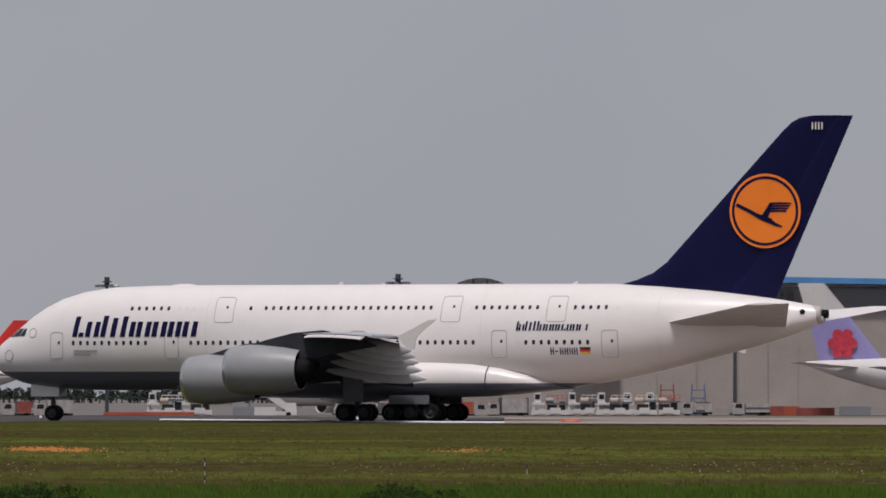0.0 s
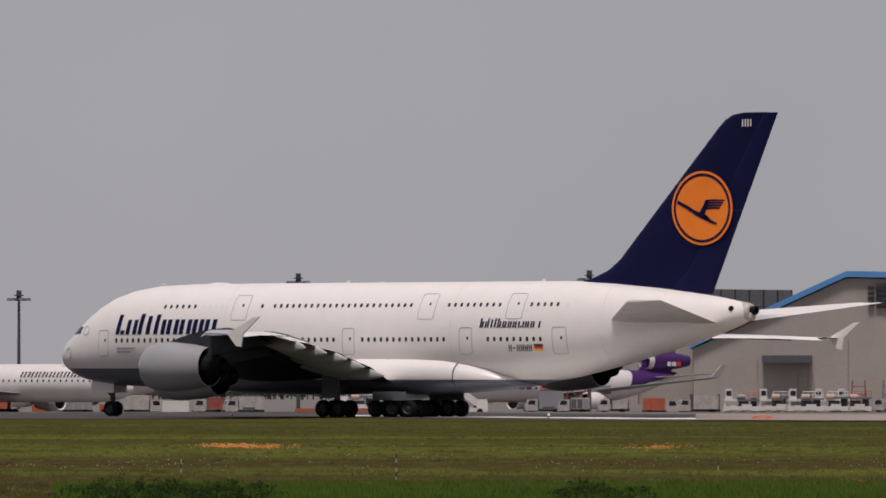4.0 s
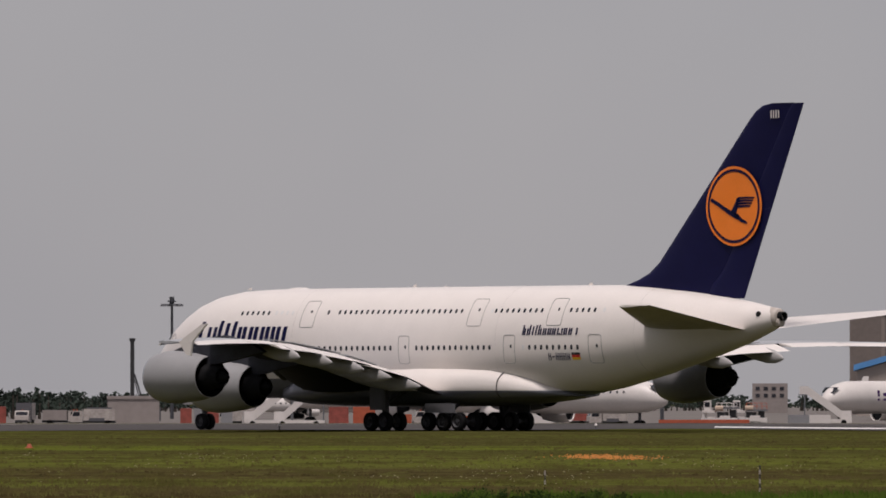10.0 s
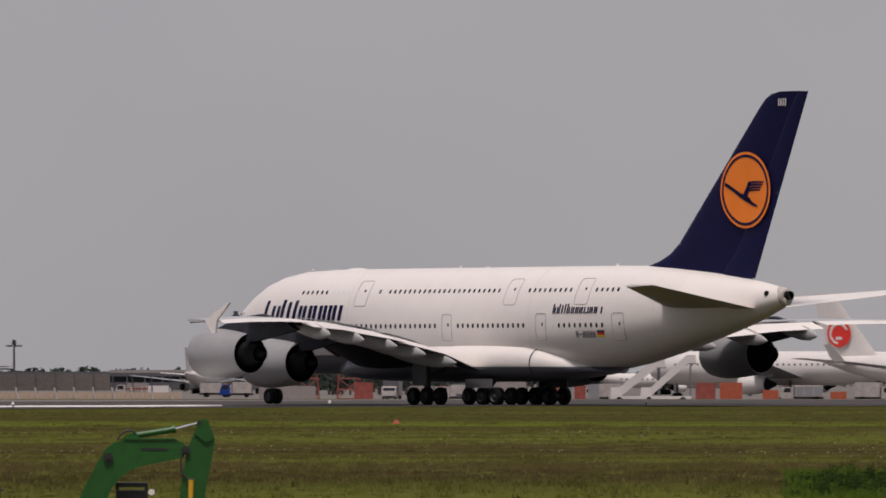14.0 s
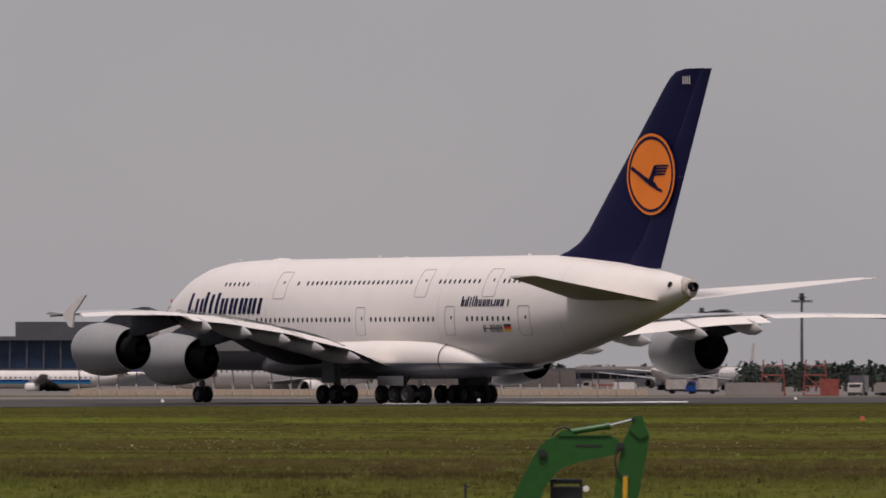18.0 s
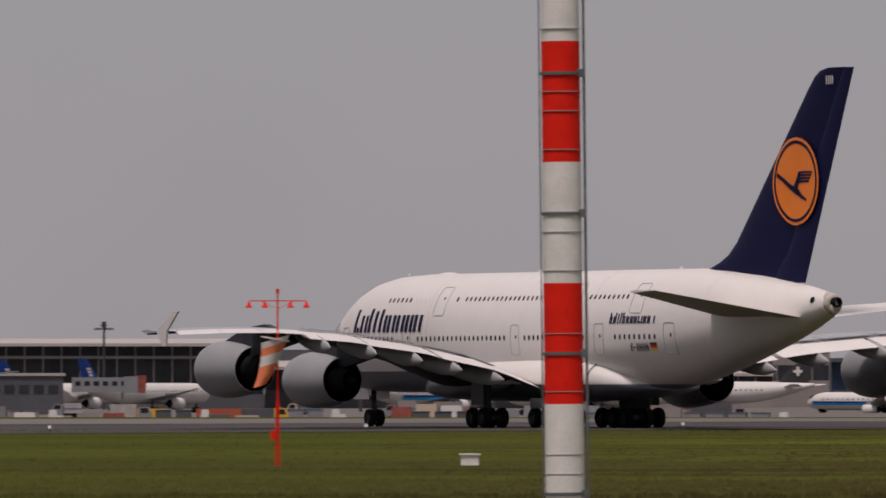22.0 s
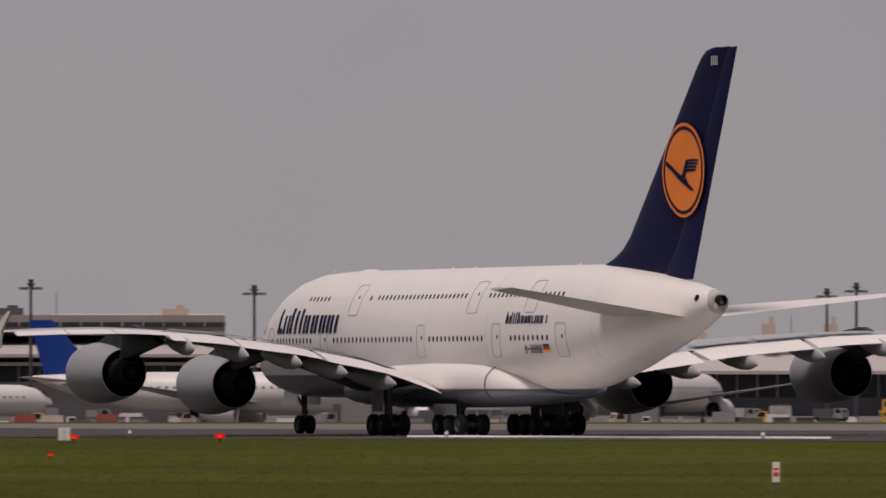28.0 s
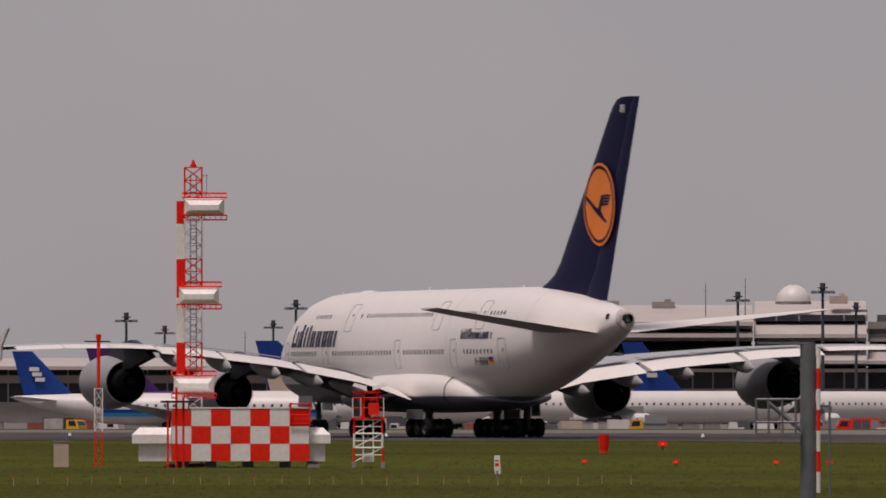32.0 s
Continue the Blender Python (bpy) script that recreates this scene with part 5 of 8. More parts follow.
def truck(p, d, length, high, cab_mat, box_mat, rz=0, label="white airport service truck", raised=0.0, name="service_truck"):
    cab_mat, box_mat = (DULL_WHITE if m is FARWHITE else m for m in (cab_mat, box_mat))
    t = thing(name, label, "truck", spot(p, d, APRON, rz), "airport vehicles")
    part("chassis", Geo().box(0, 0, 0.45, length, 2.0, 0.35), BLACK, t)
    x0 = -length / 2
    prof = [(x0, 0.55), (x0 + 1.9, 0.55), (x0 + 1.9, 2.3), (x0 + 0.5, 2.3), (x0 + 0.08, 1.5)]
    c = part("cab", Geo().add([(x, y, z) for y in (-1.12, 1.12) for x, z in prof], [(0, 1, 2, 3, 4), (9, 8, 7, 6, 5)] + [(i, (i + 1) % 5, 5 + (i + 1) % 5, 5 + i) for i in range(5)]), cab_mat, t)
    part("windscreen", Geo().add([(x0 + 0.10, -0.95, 1.56), (x0 + 0.10, 0.95, 1.56), (x0 + 0.45, 0.95, 2.2), (x0 + 0.45, -0.95, 2.2)], [(0, 1, 2, 3)]), GLASS, c)
    for y in (-1.14, 1.14):
        part("side_window", Geo().add([(x0 + 0.35, y, 1.5), (x0 + 1.5, y, 1.5), (x0 + 1.5, y, 2.15), (x0 + 0.6, y, 2.15)], [(0, 1, 2, 3)]), GLASS, c)
    part("bumper", Geo().box(x0 - 0.05, 0, 0.4, 0.2, 2.1, 0.35), BLACK, c)
    part("beacon", Geo().rod((x0 + 1.1, 0, 2.3), (x0 + 1.1, 0, 2.5), 0.12, n=8), SIGNAL, c)
    h = high - 0.85
    b = part("load_box", Geo().box(1.0, 0, 0.85 + raised, length - 2.2, 2.45, h), box_mat, t)
    w = length - 2.2
    style = random.randint(0, 3)
    if style == 0:
        part("side_stripe", Geo().box(1.0, -1.235, 0.85 + raised + h * 0.35, w - 0.1, 0.03, 0.28), random.choice((HAZED_BLUE, STAND_RED, CLAD_DARK)), b)
    elif style == 1:
        for k in range(3):
            part("roller_door", Geo().box(1.0 - w / 2 + w * (k + 0.5) / 3, -1.235, 0.95 + raised, w / 3 - 0.14, 0.03, h * 0.8), random.choice((FARGREY, CLAD_DARK)), b)
    elif style == 2:
        part("roof_rack", Geo().box(1.0, 0, high + raised, w * 0.8, 1.6, 0.22), CLAD_DARK, b)
        part("side_locker", Geo().box(0.6, -1.24, 0.7 + raised, w * 0.5, 0.08, 0.5), CLAD_DARK, b)
    else:
        for e in (-1, 1):
            part("end_frame", Geo().box(1.0 + e * (w / 2 - 0.1), 0, 0.85 + raised, 0.22, 2.5, h + 0.12), CLAD_DARK, b)
    if raised:
        g = Geo()
        for y in (-0.8, 0.8):
            g.rod((-length * 0.25, y, 0.8), (length * 0.4, y, 0.9 + raised), 0.09, n=6).rod((length * 0.4, y, 0.8), (-length * 0.25, y, 0.9 + raised), 0.09, n=6)
        part("scissor_lift", g, GALV, t)
    for x in (x0 + 1.0, length / 2 - 1.2):
        for y in (-0.95, 0.95):
            part("wheel", WHEEL_MESH, None, t, at=pose(x, y, 0.45))
    return t


def loader(p, d, rz=0, mat=None):
    t = thing("cargo_loader", "white cargo loader with a cab, rails and dark machinery", "loader", spot(p, d, APRON, rz), "airport vehicles")
    mat = mat or FARWHITE
    part("chassis", Geo().box(0, 0, 0.45, 5.6, 2.4, 0.75), mat, t)
    part("bridge", Geo().box(-1.7, 0, 2.0, 2.0, 2.5, 0.35).box(-2.5, -1.0, 1.2, 0.35, 0.3, 0.9).box(-2.5, 1.0, 1.2, 0.35, 0.3, 0.9), mat, t)
    part("machinery", Geo().box(0.4, 0, 1.2, 1.5, 2.0, 0.9).box(2.0, 0.2, 1.2, 0.9, 1.6, 1.3), BLACK, t)
    part("platform", Geo().box(1.2, 0, 2.2 + random.uniform(-0.2, 0.5), 3.4, 2.4, 0.3), GALV, t)
    part("operator_cab", Geo().box(-1.9, -0.5, 2.35, 1.1, 1.0, 1.6, taper=0.92), mat, t)
    part("cab_glass", Geo().box(-1.9, -1.0, 2.9, 0.8, 0.08, 0.75), GLASS, t)
    for x, w, h in ((0.9, 1.6, 0.9), (-1.2, 1.0, 0.7)):
        part("side_box", Geo().box(x, -1.25, 0.65, w, 0.3, h), mat, t)
    part("tank", Geo().rod((-0.6, -0.9, 2.7), (0.6, -0.9, 2.7), 0.45, n=12), BEIGE if random.random() < 0.5 else FARGREY, t)
    g = Geo()
    for x in np.linspace(-0.4, 2.8, 5):
        g.rod((x, -1.15, 2.4), (x, -1.15, 3.5), 0.05, n=5)
    g.rod((-0.4, -1.15, 3.5), (2.8, -1.15, 3.5), 0.05, n=5).rod((-0.4, -1.15, 3.0), (2.8, -1.15, 3.0), 0.05, n=5)
    part("guard_rail", g, SIGNAL if random.random() < 0.4 else FARWHITE, t)
    for x in (-2, 0.2, 2.1):
        for y in (-1.0, 1.0):
            part("wheel", WHEEL_MESH, None, t, at=pose(x, y, 0.45))
    return t


def stairs(p, d, rz=0, high=4.5):
    t = thing("passenger_stairs", "white mobile passenger stairs truck", "stairs", spot(p, d, APRON, rz), "airport vehicles")
    part("chassis", Geo().box(0, 0, 0.4, 7.5, 2.2, 0.6), FARWHITE, t)
    part("cab", Geo().box(-2.9, 0, 0.9, 1.7, 2.1, 1.4, taper=0.9), FARWHITE, t)
    n = 14
    for k in range(n):
        part("step", Geo().box(-2.4 + 5.6 * k / n, 0, 0.9 + high * k / n, 0.42, 1.5, 0.2), GALV, t)
    for y in (-0.8, 0.8):
        g = Geo().add([(-2.6, y, 0.7), (3.2, y, 0.6 + high), (4.4, y, 0.6 + high), (4.4, y, 1.9 + high), (3.1, y, 1.9 + high), (-2.6, y, 2.0),
                       (-2.6, y * 1.05, 0.7), (3.2, y * 1.05, 0.6 + high), (4.4, y * 1.05, 0.6 + high), (4.4, y * 1.05, 1.9 + high), (3.1, y * 1.05, 1.9 + high), (-2.6, y * 1.05, 2.0)],
                      [(0, 1, 2, 3, 4, 5), (11, 10, 9, 8, 7, 6)] + [(i, (i + 1) % 6, 6 + (i + 1) % 6, 6 + i) for i in range(6)])
        part("side_panel", g, FARWHITE, t)
        part("post", Geo().rod((3.6, y, 0.5), (3.6, y, 0.6 + high), 0.12, n=6), GALV, t)
    part("landing", Geo().box(3.9, 0, 0.5 + high, 1.4, 1.7, 0.15), GALV, t)
    for x in (-2.5, 2.5):
        for y in (-0.95, 0.95):
            part("wheel", WHEEL_MESH, None, t, at=pose(x, y, 0.45))


def work_stand(p, d, mat, high=6.5, wide=5):
    t = thing("work_stand", "tubular maintenance stand on the apron", "work stand", spot(p, d), "work stands")
    g = Geo()
    for z in (0.3, high * 0.35, high * 0.7, high):
        w = wide * (1 - 0.25 * z / high)
        for x, y, x2, y2 in ((-w / 2, -1.5, w / 2, -1.5), (-w / 2, 1.5, w / 2, 1.5), (-w / 2, -1.5, -w / 2, 1.5), (w / 2, -1.5, w / 2, 1.5)):
            g.rod((x, y, z), (x2, y2, z), 0.09, n=5)
    part("ring_rail", g, mat, t)
    for sx in (-1, 1):
        for y in (-1.5, 1.5):
            part("leg", Geo().rod((sx * wide / 2, y, 0), (sx * wide * 0.375, y, high + 1), 0.11, n=6), mat, t)
            part("brace", Geo().rod((sx * wide / 2, y, 0.3), (-sx * wide * 0.4, y, high * 0.7), 0.08, n=5), mat, t)
    part("deck", Geo().box(0, 0, high * 0.7, wide * 0.8, 3, 0.12), mat, t)


def crate(p, d, w, h, mat, name="cargo_container", label="cargo container on the apron", depth=2.4, z=APRON):
    t = thing(name, label, "container", spot(p, d, z), "apron containers")
    part("body", Geo().box(0, 0, 0.15, w, depth, h), mat, t)
    for k in range(max(2, int(w / 0.8))):
        part("rib", Geo().box(-w / 2 + 0.3 + (w - 0.6) * k / max(1, int(w / 0.8) - 1), -depth / 2 - 0.02, 0.25, 0.1, 0.05, h - 0.2), mat, t)
    part("base_frame", Geo().box(0, 0, 0, w + 0.1, depth + 0.1, 0.15), BLACK, t)


# right-hand apron, before the hangars
for p, k in ((1640, 0), (1700, 8), (1752, -6), (1800, 4), (1838, 10)):
    loader(p, 1500 + k, random.uniform(-12, 12))
truck(1565, 1480, 6.5, 3.0, FARWHITE, FARWHITE, 8)
truck(1498, 1420, 5.5, 2.6, FARWHITE, SIGNAL, 180, "white truck with an orange load box")
truck(1900, 1520, 5, 2.2, FARWHITE, FARWHITE, 0)
work_stand(1848, 1560, STAND_RED, 4.3, 2.6)
work_stand(1903, 1560, HAZED_BLUE, 4.3, 2.6)
truck(1995, 1500, 6, 2.2, FARWHITE, FARWHITE, 10)
crate(2035, 1520, 3.5, 1.6, STAND_RED)
crate(2062, 1530, 3.5, 1.6, SIGNAL)
crate(2110, 1500, 6, 1.4, STAND_RED)
crate(2180, 1520, 5, 1.6, FARGREY)
stairs(1150, 1500, 180, 4.2)
truck(1292, 1490, 6, 3.6, FARWHITE, FARGREY, 5)
truck(1345, 1480, 5, 2.6, FARWHITE, FARWHITE, -5)
work_stand(1352, 1560, STAND_RED, 6, 4)
truck(1415, 1500, 5, 2.0, FARWHITE, FARWHITE, 0, "low white airport tug", name="airport_tug")
crate(1100, 1500, 3.6, 1.5, FARGREY)
crate(1135, 1500, 3.6, 1.5, FARWHITE)
loader(1010, 1500, 5)
loader(960, 1490, -8)
crate(960, 1480, 9, 0.8, SIGNAL, label="long orange cargo dollies under covers")
crate(880, 1470, 5, 0.8, SIGNAL, label="orange cargo dollies under covers")
truck(760, 1450, 6, 2.8, FARWHITE, FARWHITE, 12)
truck(700, 1460, 5, 2.6, FARWHITE, STAND_RED, 0, "white truck with a red load box")
crate(640, 1440, 4, 2.0, FARWHITE)
truck(585, 1450, 6, 3.0, FARWHITE, FARWHITE, 170)
crate(520, 1430, 2.4, 1.5, SIGNAL)
truck(455, 1450, 6.5, 2.6, FARWHITE, FARWHITE, 4)
crate(400, 1440, 2.4, 1.7, SIGNAL)
crate(330, 1460, 3.4, 2.8, SIGNAL, label="stack of orange crates beside the stairs")
crate(285, 1450, 3, 2.8, STAND_RED)
stairs(215, 1420, 0, 5.2)
stairs(160, 1430, 8, 4.6)
truck(105, 1450, 6, 2.8, FARWHITE, FARWHITE, 0)
for k in range(4):
    crate(15 + 24 * k, 1440, 1.7, 2.6, STAND_RED if k % 2 == 0 else FARGREY, label="red airfreight container on the apron")
truck(-150, 1480, 7, 2.6, FARWHITE, FARWHITE, 0)
truck(-205, 1500, 6, 2.4, FARWHITE, TERM_WALL, 176)
truck(-270, 1520, 6, 3.4, FARWHITE, FARWHITE, 80)
crate(-320, 1500, 3, 2.8, STAND_RED)
work_stand(-345, 1540, STAND_RED, 5, 4)
work_stand(-420, 1540, STAND_RED, 5, 4)
crate(-455, 1520, 9, 2.2, TERM_WALL)
truck(-545, 1700, 6, 2.8, BLUE, FARWHITE, 0, "blue and white airport truck")
truck(-580, 1720, 6, 2.6, FARWHITE, FARWHITE, 175)
crate(-690, 1700, 5, 2.0, FARWHITE)
truck(-730, 1700, 6, 2.6, FARWHITE, TERM_WALL, 0)
for p, w, m in ((-2120, 5, SIGNAL), (-2260, 6, FARWHITE), (-2420, 7, SIGNAL), (-2560, 5, FARGREY), (-2730, 6, FARWHITE), (-2865, 10, SIGNAL), (-3010, 6, YELLOW), (-3150, 5, FARWHITE), (-3330, 6, FARGREY), (-3560, 5, SIGNAL), (-3745, 6, FARWHITE),
                (-3980, 6, FARWHITE), (-4010, 5, YELLOW), (-4180, 6, FARGREY), (-4330, 5, FARWHITE), (-4760, 6, FARWHITE), (-4880, 6, YELLOW), (-5060, 5, FARWHITE), (-5230, 7, SIGNAL), (-5480, 5, FARWHITE), (-5680, 9, SIGNAL), (-5840, 8, SIGNAL), (-6020, 6, FARGREY),
                (-6300, 6, FARWHITE), (-6420, 5, FARGREY), (-6640, 6, FARWHITE)):
    if m in (SIGNAL, YELLOW):
        crate(p, 1420 + random.uniform(0, 160), w, 1.5, m, label="bright covered cargo dollies on the apron")
    else:
        truck(p, 1430 + random.uniform(0, 220), w, random.uniform(2.0, 3.2), random.choice((FARWHITE, FARGREY, BEIGE)), random.choice((m, TERM_WALL, CLAD_DARK)), random.choice((0, 25, 176, 150)), "airport service truck with a box body")
truck(-5707, 1215, 5.5, 2.5, POLE_RED, POLE_RED, 4, "bright red airport truck beside the runway")
for p in (-3860, -4060, -5330, -6180):
    loader(p, 1400, random.uniform(-15, 15), YELLOW if p == -4060 else None)


# rows of muted ground equipment on the aprons
def dollies(p, d, n, mat, rz):
    t = thing("baggage_train", "row of covered baggage dollies behind a tug", "baggage cart", spot(p, d, APRON, rz), "baggage trains")
    tug = part("tug", Geo().box(-3.4, 0, 0.3, 2.2, 1.4, 0.8, taper=0.9).box(-3.0, 0, 1.1, 1.1, 1.3, 0.75, taper=0.85), FARWHITE, t)
    part("tug_glass", Geo().box(-3.0, -0.62, 1.25, 0.8, 0.1, 0.42), GLASS, tug)
    for k in range(n):
        x = 2.9 * k
        c = part("cart", Geo().box(x, 0, 0.4, 2.4, 1.5, 0.2).box(x, 0, 1.75, 2.4, 1.5, 0.08), GALV, t)
        part("curtain", Geo().box(x, 0, 0.6, 2.2, 1.35, 1.15), mat, c)
        for q in (-0.8, 0.8):
            part("wheel", WHEEL_MESH, None, c, at=pose(x + q, -0.6, 0.22) @ Matrix.Diagonal((0.5, 0.5, 0.5, 1)))


def pallets(p, d, n, rz):
    t = thing("freight_row", "row of netted freight pallets on the apron", "freight", spot(p, d, APRON, rz), "freight rows")
    for k in range(n):
        h = random.uniform(1.2, 2.6)
        q = part("pallet", Geo().box(3.4 * k, random.uniform(-0.3, 0.3), 0.12, 3.0, 2.3, h, taper=random.uniform(0.82, 0.98)), random.choice((FARWHITE, FARGREY, TERM_WALL, BEIGE, CLAD_DARK, STAND_RED)), t)
        part("base", Geo().box(3.4 * k, 0, 0, 3.2, 2.44, 0.12), GALV, q)


for k in range(64):
    p = -7250 + 84.5 * k + random.uniform(-30, 30)
    d = random.uniform(1190, 1420)
    if k % 3 == 0:
        dollies(p, d, random.randint(2, 4), random.choice((TERM_WALL, FARGREY, DULL_WHITE, CLAD_DARK)), random.choice((0, 180)) + random.uniform(-12, 12))
    elif k % 3 == 1:
        pallets(p, d, random.randint(2, 5), random.uniform(-10, 10))
    else:
        truck(p, d, random.uniform(4.5, 8), random.uniform(2.0, 3.4), random.choice((FARWHITE, FARGREY, YELLOW, BEIGE)), random.choice((FARWHITE, TERM_WALL, CLAD_DARK, FARGREY)), random.choice((0, 20, 178, 150)), "airport service truck with a box body")


# jet bridge and its stand building
jb = thing("jet_bridge", "grey passenger jet bridge on a tall leg", "jet bridge", spot(-3086, 1780), "")
part("tunnel", Geo().box(0, 0, 4.2, 11.5, 2.6, 2.7).box(5.2, 0, 4.0, 2.6, 3.2, 3.1), FARGREY, jb)
part("leg", Geo().rod((3.6, -0.9, 0.4), (3.6, -0.9, 4.3), 0.25, n=8).rod((3.6, 0.9, 0.4), (3.6, 0.9, 4.3), 0.25, n=8), GALV, jb)
part("bogie", Geo().box(3.6, 0, 0, 1.4, 2.8, 0.6), YELLOW, jb)
part("head", Geo().box(7.2, 0, 4.0, 1.6, 3.0, 3.3), STAND_RED, jb)
for k in range(6):
    part("window_pane", Geo().box(-4.6 + 1.7 * k, -1.32, 5.4, 1.0, 0.06, 0.8), GLASS, jb)
kiosk = thing("gate_house", "small grey flat-roofed gate house beside the pier", "building", spot(-3225, 1780), "")
part("wall", Geo().box(0, 0, 0, 14.5, 8, 7.2), CLAD_DARK, kiosk)
part("roof", Geo().box(0, 0, 7.2, 15.2, 8.6, 0.5), PALE_ROOF, kiosk)
for k in range(5):
    part("window_pane", Geo().box(-5.4 + 2.7 * k, -4.03, 3.9, 1.9, 0.08, 1.6), TERM_GLASS, kiosk)
    part("bay", Geo().box(-5.4 + 2.7 * k, -4.03, 0.2, 2.0, 0.08, 2.6), CLAD_DARK, kiosk)


# hangars
def hangar(p0, p1, d, eave_l, eave_r, peak_p, peak, depth, label, roof, doors):
    mid = (p0 + p1) / 2
    h = thing("hangar", label, "hangar", spot(mid, d, APRON), "hangars")
    X = lambda p: d * math.tan(radians((p - mid) * K))
    x0, x1, xp = X(p0), X(p1), X(peak_p)
    a, b, c = eave_l - APRON, eave_r - APRON, peak - APRON
    prof = [(x0, 0), (x1, 0), (x1, b), (xp, c), (x0, a)]
    part("wall", Geo().add([(x, 0, z) for x, z in prof] + [(x, depth, z) for x, z in prof], [(0, 1, 2, 3, 4), (9, 8, 7, 6, 5), (0, 4, 9, 5), (1, 6, 7, 2), (0, 5, 6, 1)]), CLAD, h)
    for (xa, za), (xb, zb), cover in (((x0 - 0.8, a), (xp, c + 0.3), roof[0]), ((xp, c + 0.3), (x1 + 0.8, b), roof[1])):
        part("roof", Geo().add([(xa, -1.2, za), (xb, -1.2, zb), (xb, depth, zb), (xa, depth, za), (xa, -1.2, za + 1.3), (xb, -1.2, zb + 1.3), (xb, depth, zb + 1.3), (xa, depth, za + 1.3)],
                               [(0, 1, 2, 3), (7, 6, 5, 4), (0, 4, 5, 1), (1, 5, 6, 2), (2, 6, 7, 3), (3, 7, 4, 0)]), cover, h)
    for pa, pb, z0, z1, m in doors:
        xa, xb = X(pa), X(pb)
        n = max(1, int((xb - xa) / 6))
        for k in range(n):
            w = (xb - xa) / n
            part("door_leaf", Geo().box(xa + w * (k + 0.5), -0.25 - 0.12 * (k % 2), z0 - APRON, w - 0.15, 0.2, z1 - z0), m, h)
    return h


hangar(1202, 1458, 2150, 8.2, 17.0, 1454, 17.2, 70, "grey-beige hangar under a sloping sky-blue roof", (SKYBLUE, SKYBLUE), [(1215, 1300, -2, 6, CLAD), (1330, 1440, -2, 9, CLAD)])
solid("hangar_wing", Geo().box(0, 20, 0, 12.2, 40, 14.6).box(0, 20, 14.6, 12.6, 40.4, 0.5), CLAD, "beige clad link between the two hangars", "building", spot(1507, 2152))
block = thing("clad_hall", "tall brown flat-roofed hall behind the hangars", "building", spot(1322, 2330), "")
part("wall", Geo().box(0, 20, 0, 36.5, 40, 24.0), HALL_WALL, block)
part("roof_edge", Geo().box(0, 20, 24.0, 36.9, 40.4, 0.4), CLAD_DARK, block)
# Bay painted darker, standing for the hall's side face in shade.
part("shaded_bay", Geo().box(-14.4, -0.12, 0, 7.6, 0.3, 23.9), HALL_SHADE, block, "bay painted darker as the hall's shaded side")
for k in range(9):
    part("panel_joint", Geo().box(-9.6 + 3.4 * k, -0.06, 0, 0.16, 0.14, 23.9), CLAD_DARK, block)
far_block = thing("office_block", "pale concrete block beyond the trees", "building", spot(1048, 2500), "")
part("wall", Geo().box(0, 8, 0, 9.2, 16, 7.8), TERM_WALL, far_block)
for k in range(4):
    for q in range(2):
        part("window_pane", Geo().box(-3.2 + 2.1 * k, -0.05, 4.2 + 1.8 * q, 1.1, 0.12, 0.9), TERM_GLASS, far_block)
HB = hangar(1556, 2330, 2120, 10.5, 25.2, 1826, 26.0, 80, "large pale grey hangar with a blue roof", (SKYBLUE, SKYBLUE), [(1600, 1740, -2, 9, CLAD), (1760, 1900, -2, 13, CLAD), (1920, 2080, -2, 13, CLAD)])
pane = Geo().box(0, 0, 0, 1.4, 0.2, 0.9).mesh("window_pane", TERM_GLASS)
for k in range(15):
    for q in range(4):
        part("window_pane", pane, None, HB, at=pose((1870 + 14 * k - 1943) * 2120 / 17000, -0.85, 21.9 + 1.15 * q))
part("netting_band", Geo().box((2100 - 1943) * 2120 / 17000, -0.55, 21.5, 55, 0.5, 5.4), NET, HB, "dark netting below the roof edge")
part("canopy", Geo().box((1722 - 1943) * 2120 / 17000, -3, 9.4, 11, 6, 1.6), CLAD_DARK, HB)


def net_hall():
    """An arched hall wrapped in dark netting over a tubular frame."""
    h = thing("netted_hall", "arched hall wrapped in dark netting on a steel frame", "hall", spot(1560, 2320, APRON), "")
    X = lambda p: (p - 1560) * 2320 / 17000
    prof = [(X(1448), 21.0)] + [(X(1456) + 8.4 * (1 - math.cos(a)), 26.0 + 5.2 * math.sin(a)) for a in np.linspace(0, math.pi * 0.76, 11)] + [(X(1576), 27.6), (X(1730), 27.4)]
    pts = [(prof[0][0], 0)] + prof + [(prof[-1][0], 0)]
    m = len(pts)
    part("netting", Geo().add([(x, y, z) for y in (0.5, 30) for x, z in pts], [tuple(range(m)), tuple(range(2 * m - 1, m - 1, -1))] + [(i, i + 1, m + i + 1, m + i) for i in range(m - 1)]), NET, h)
    for k in range(12):
        x = X(1455 + 25 * k)
        top = lerp(sorted(prof), x)
        part("frame_post", Geo().rod((x, 0, 0), (x, 0, top), 0.2, n=6), BLACK, h)
    for z in (12, 16, 18.5, 21, 23.5):
        part("frame_rail", Geo().rod((X(1452), 0, z), (X(1730), 0, z), 0.16, n=6), BLACK, h)


net_hall()
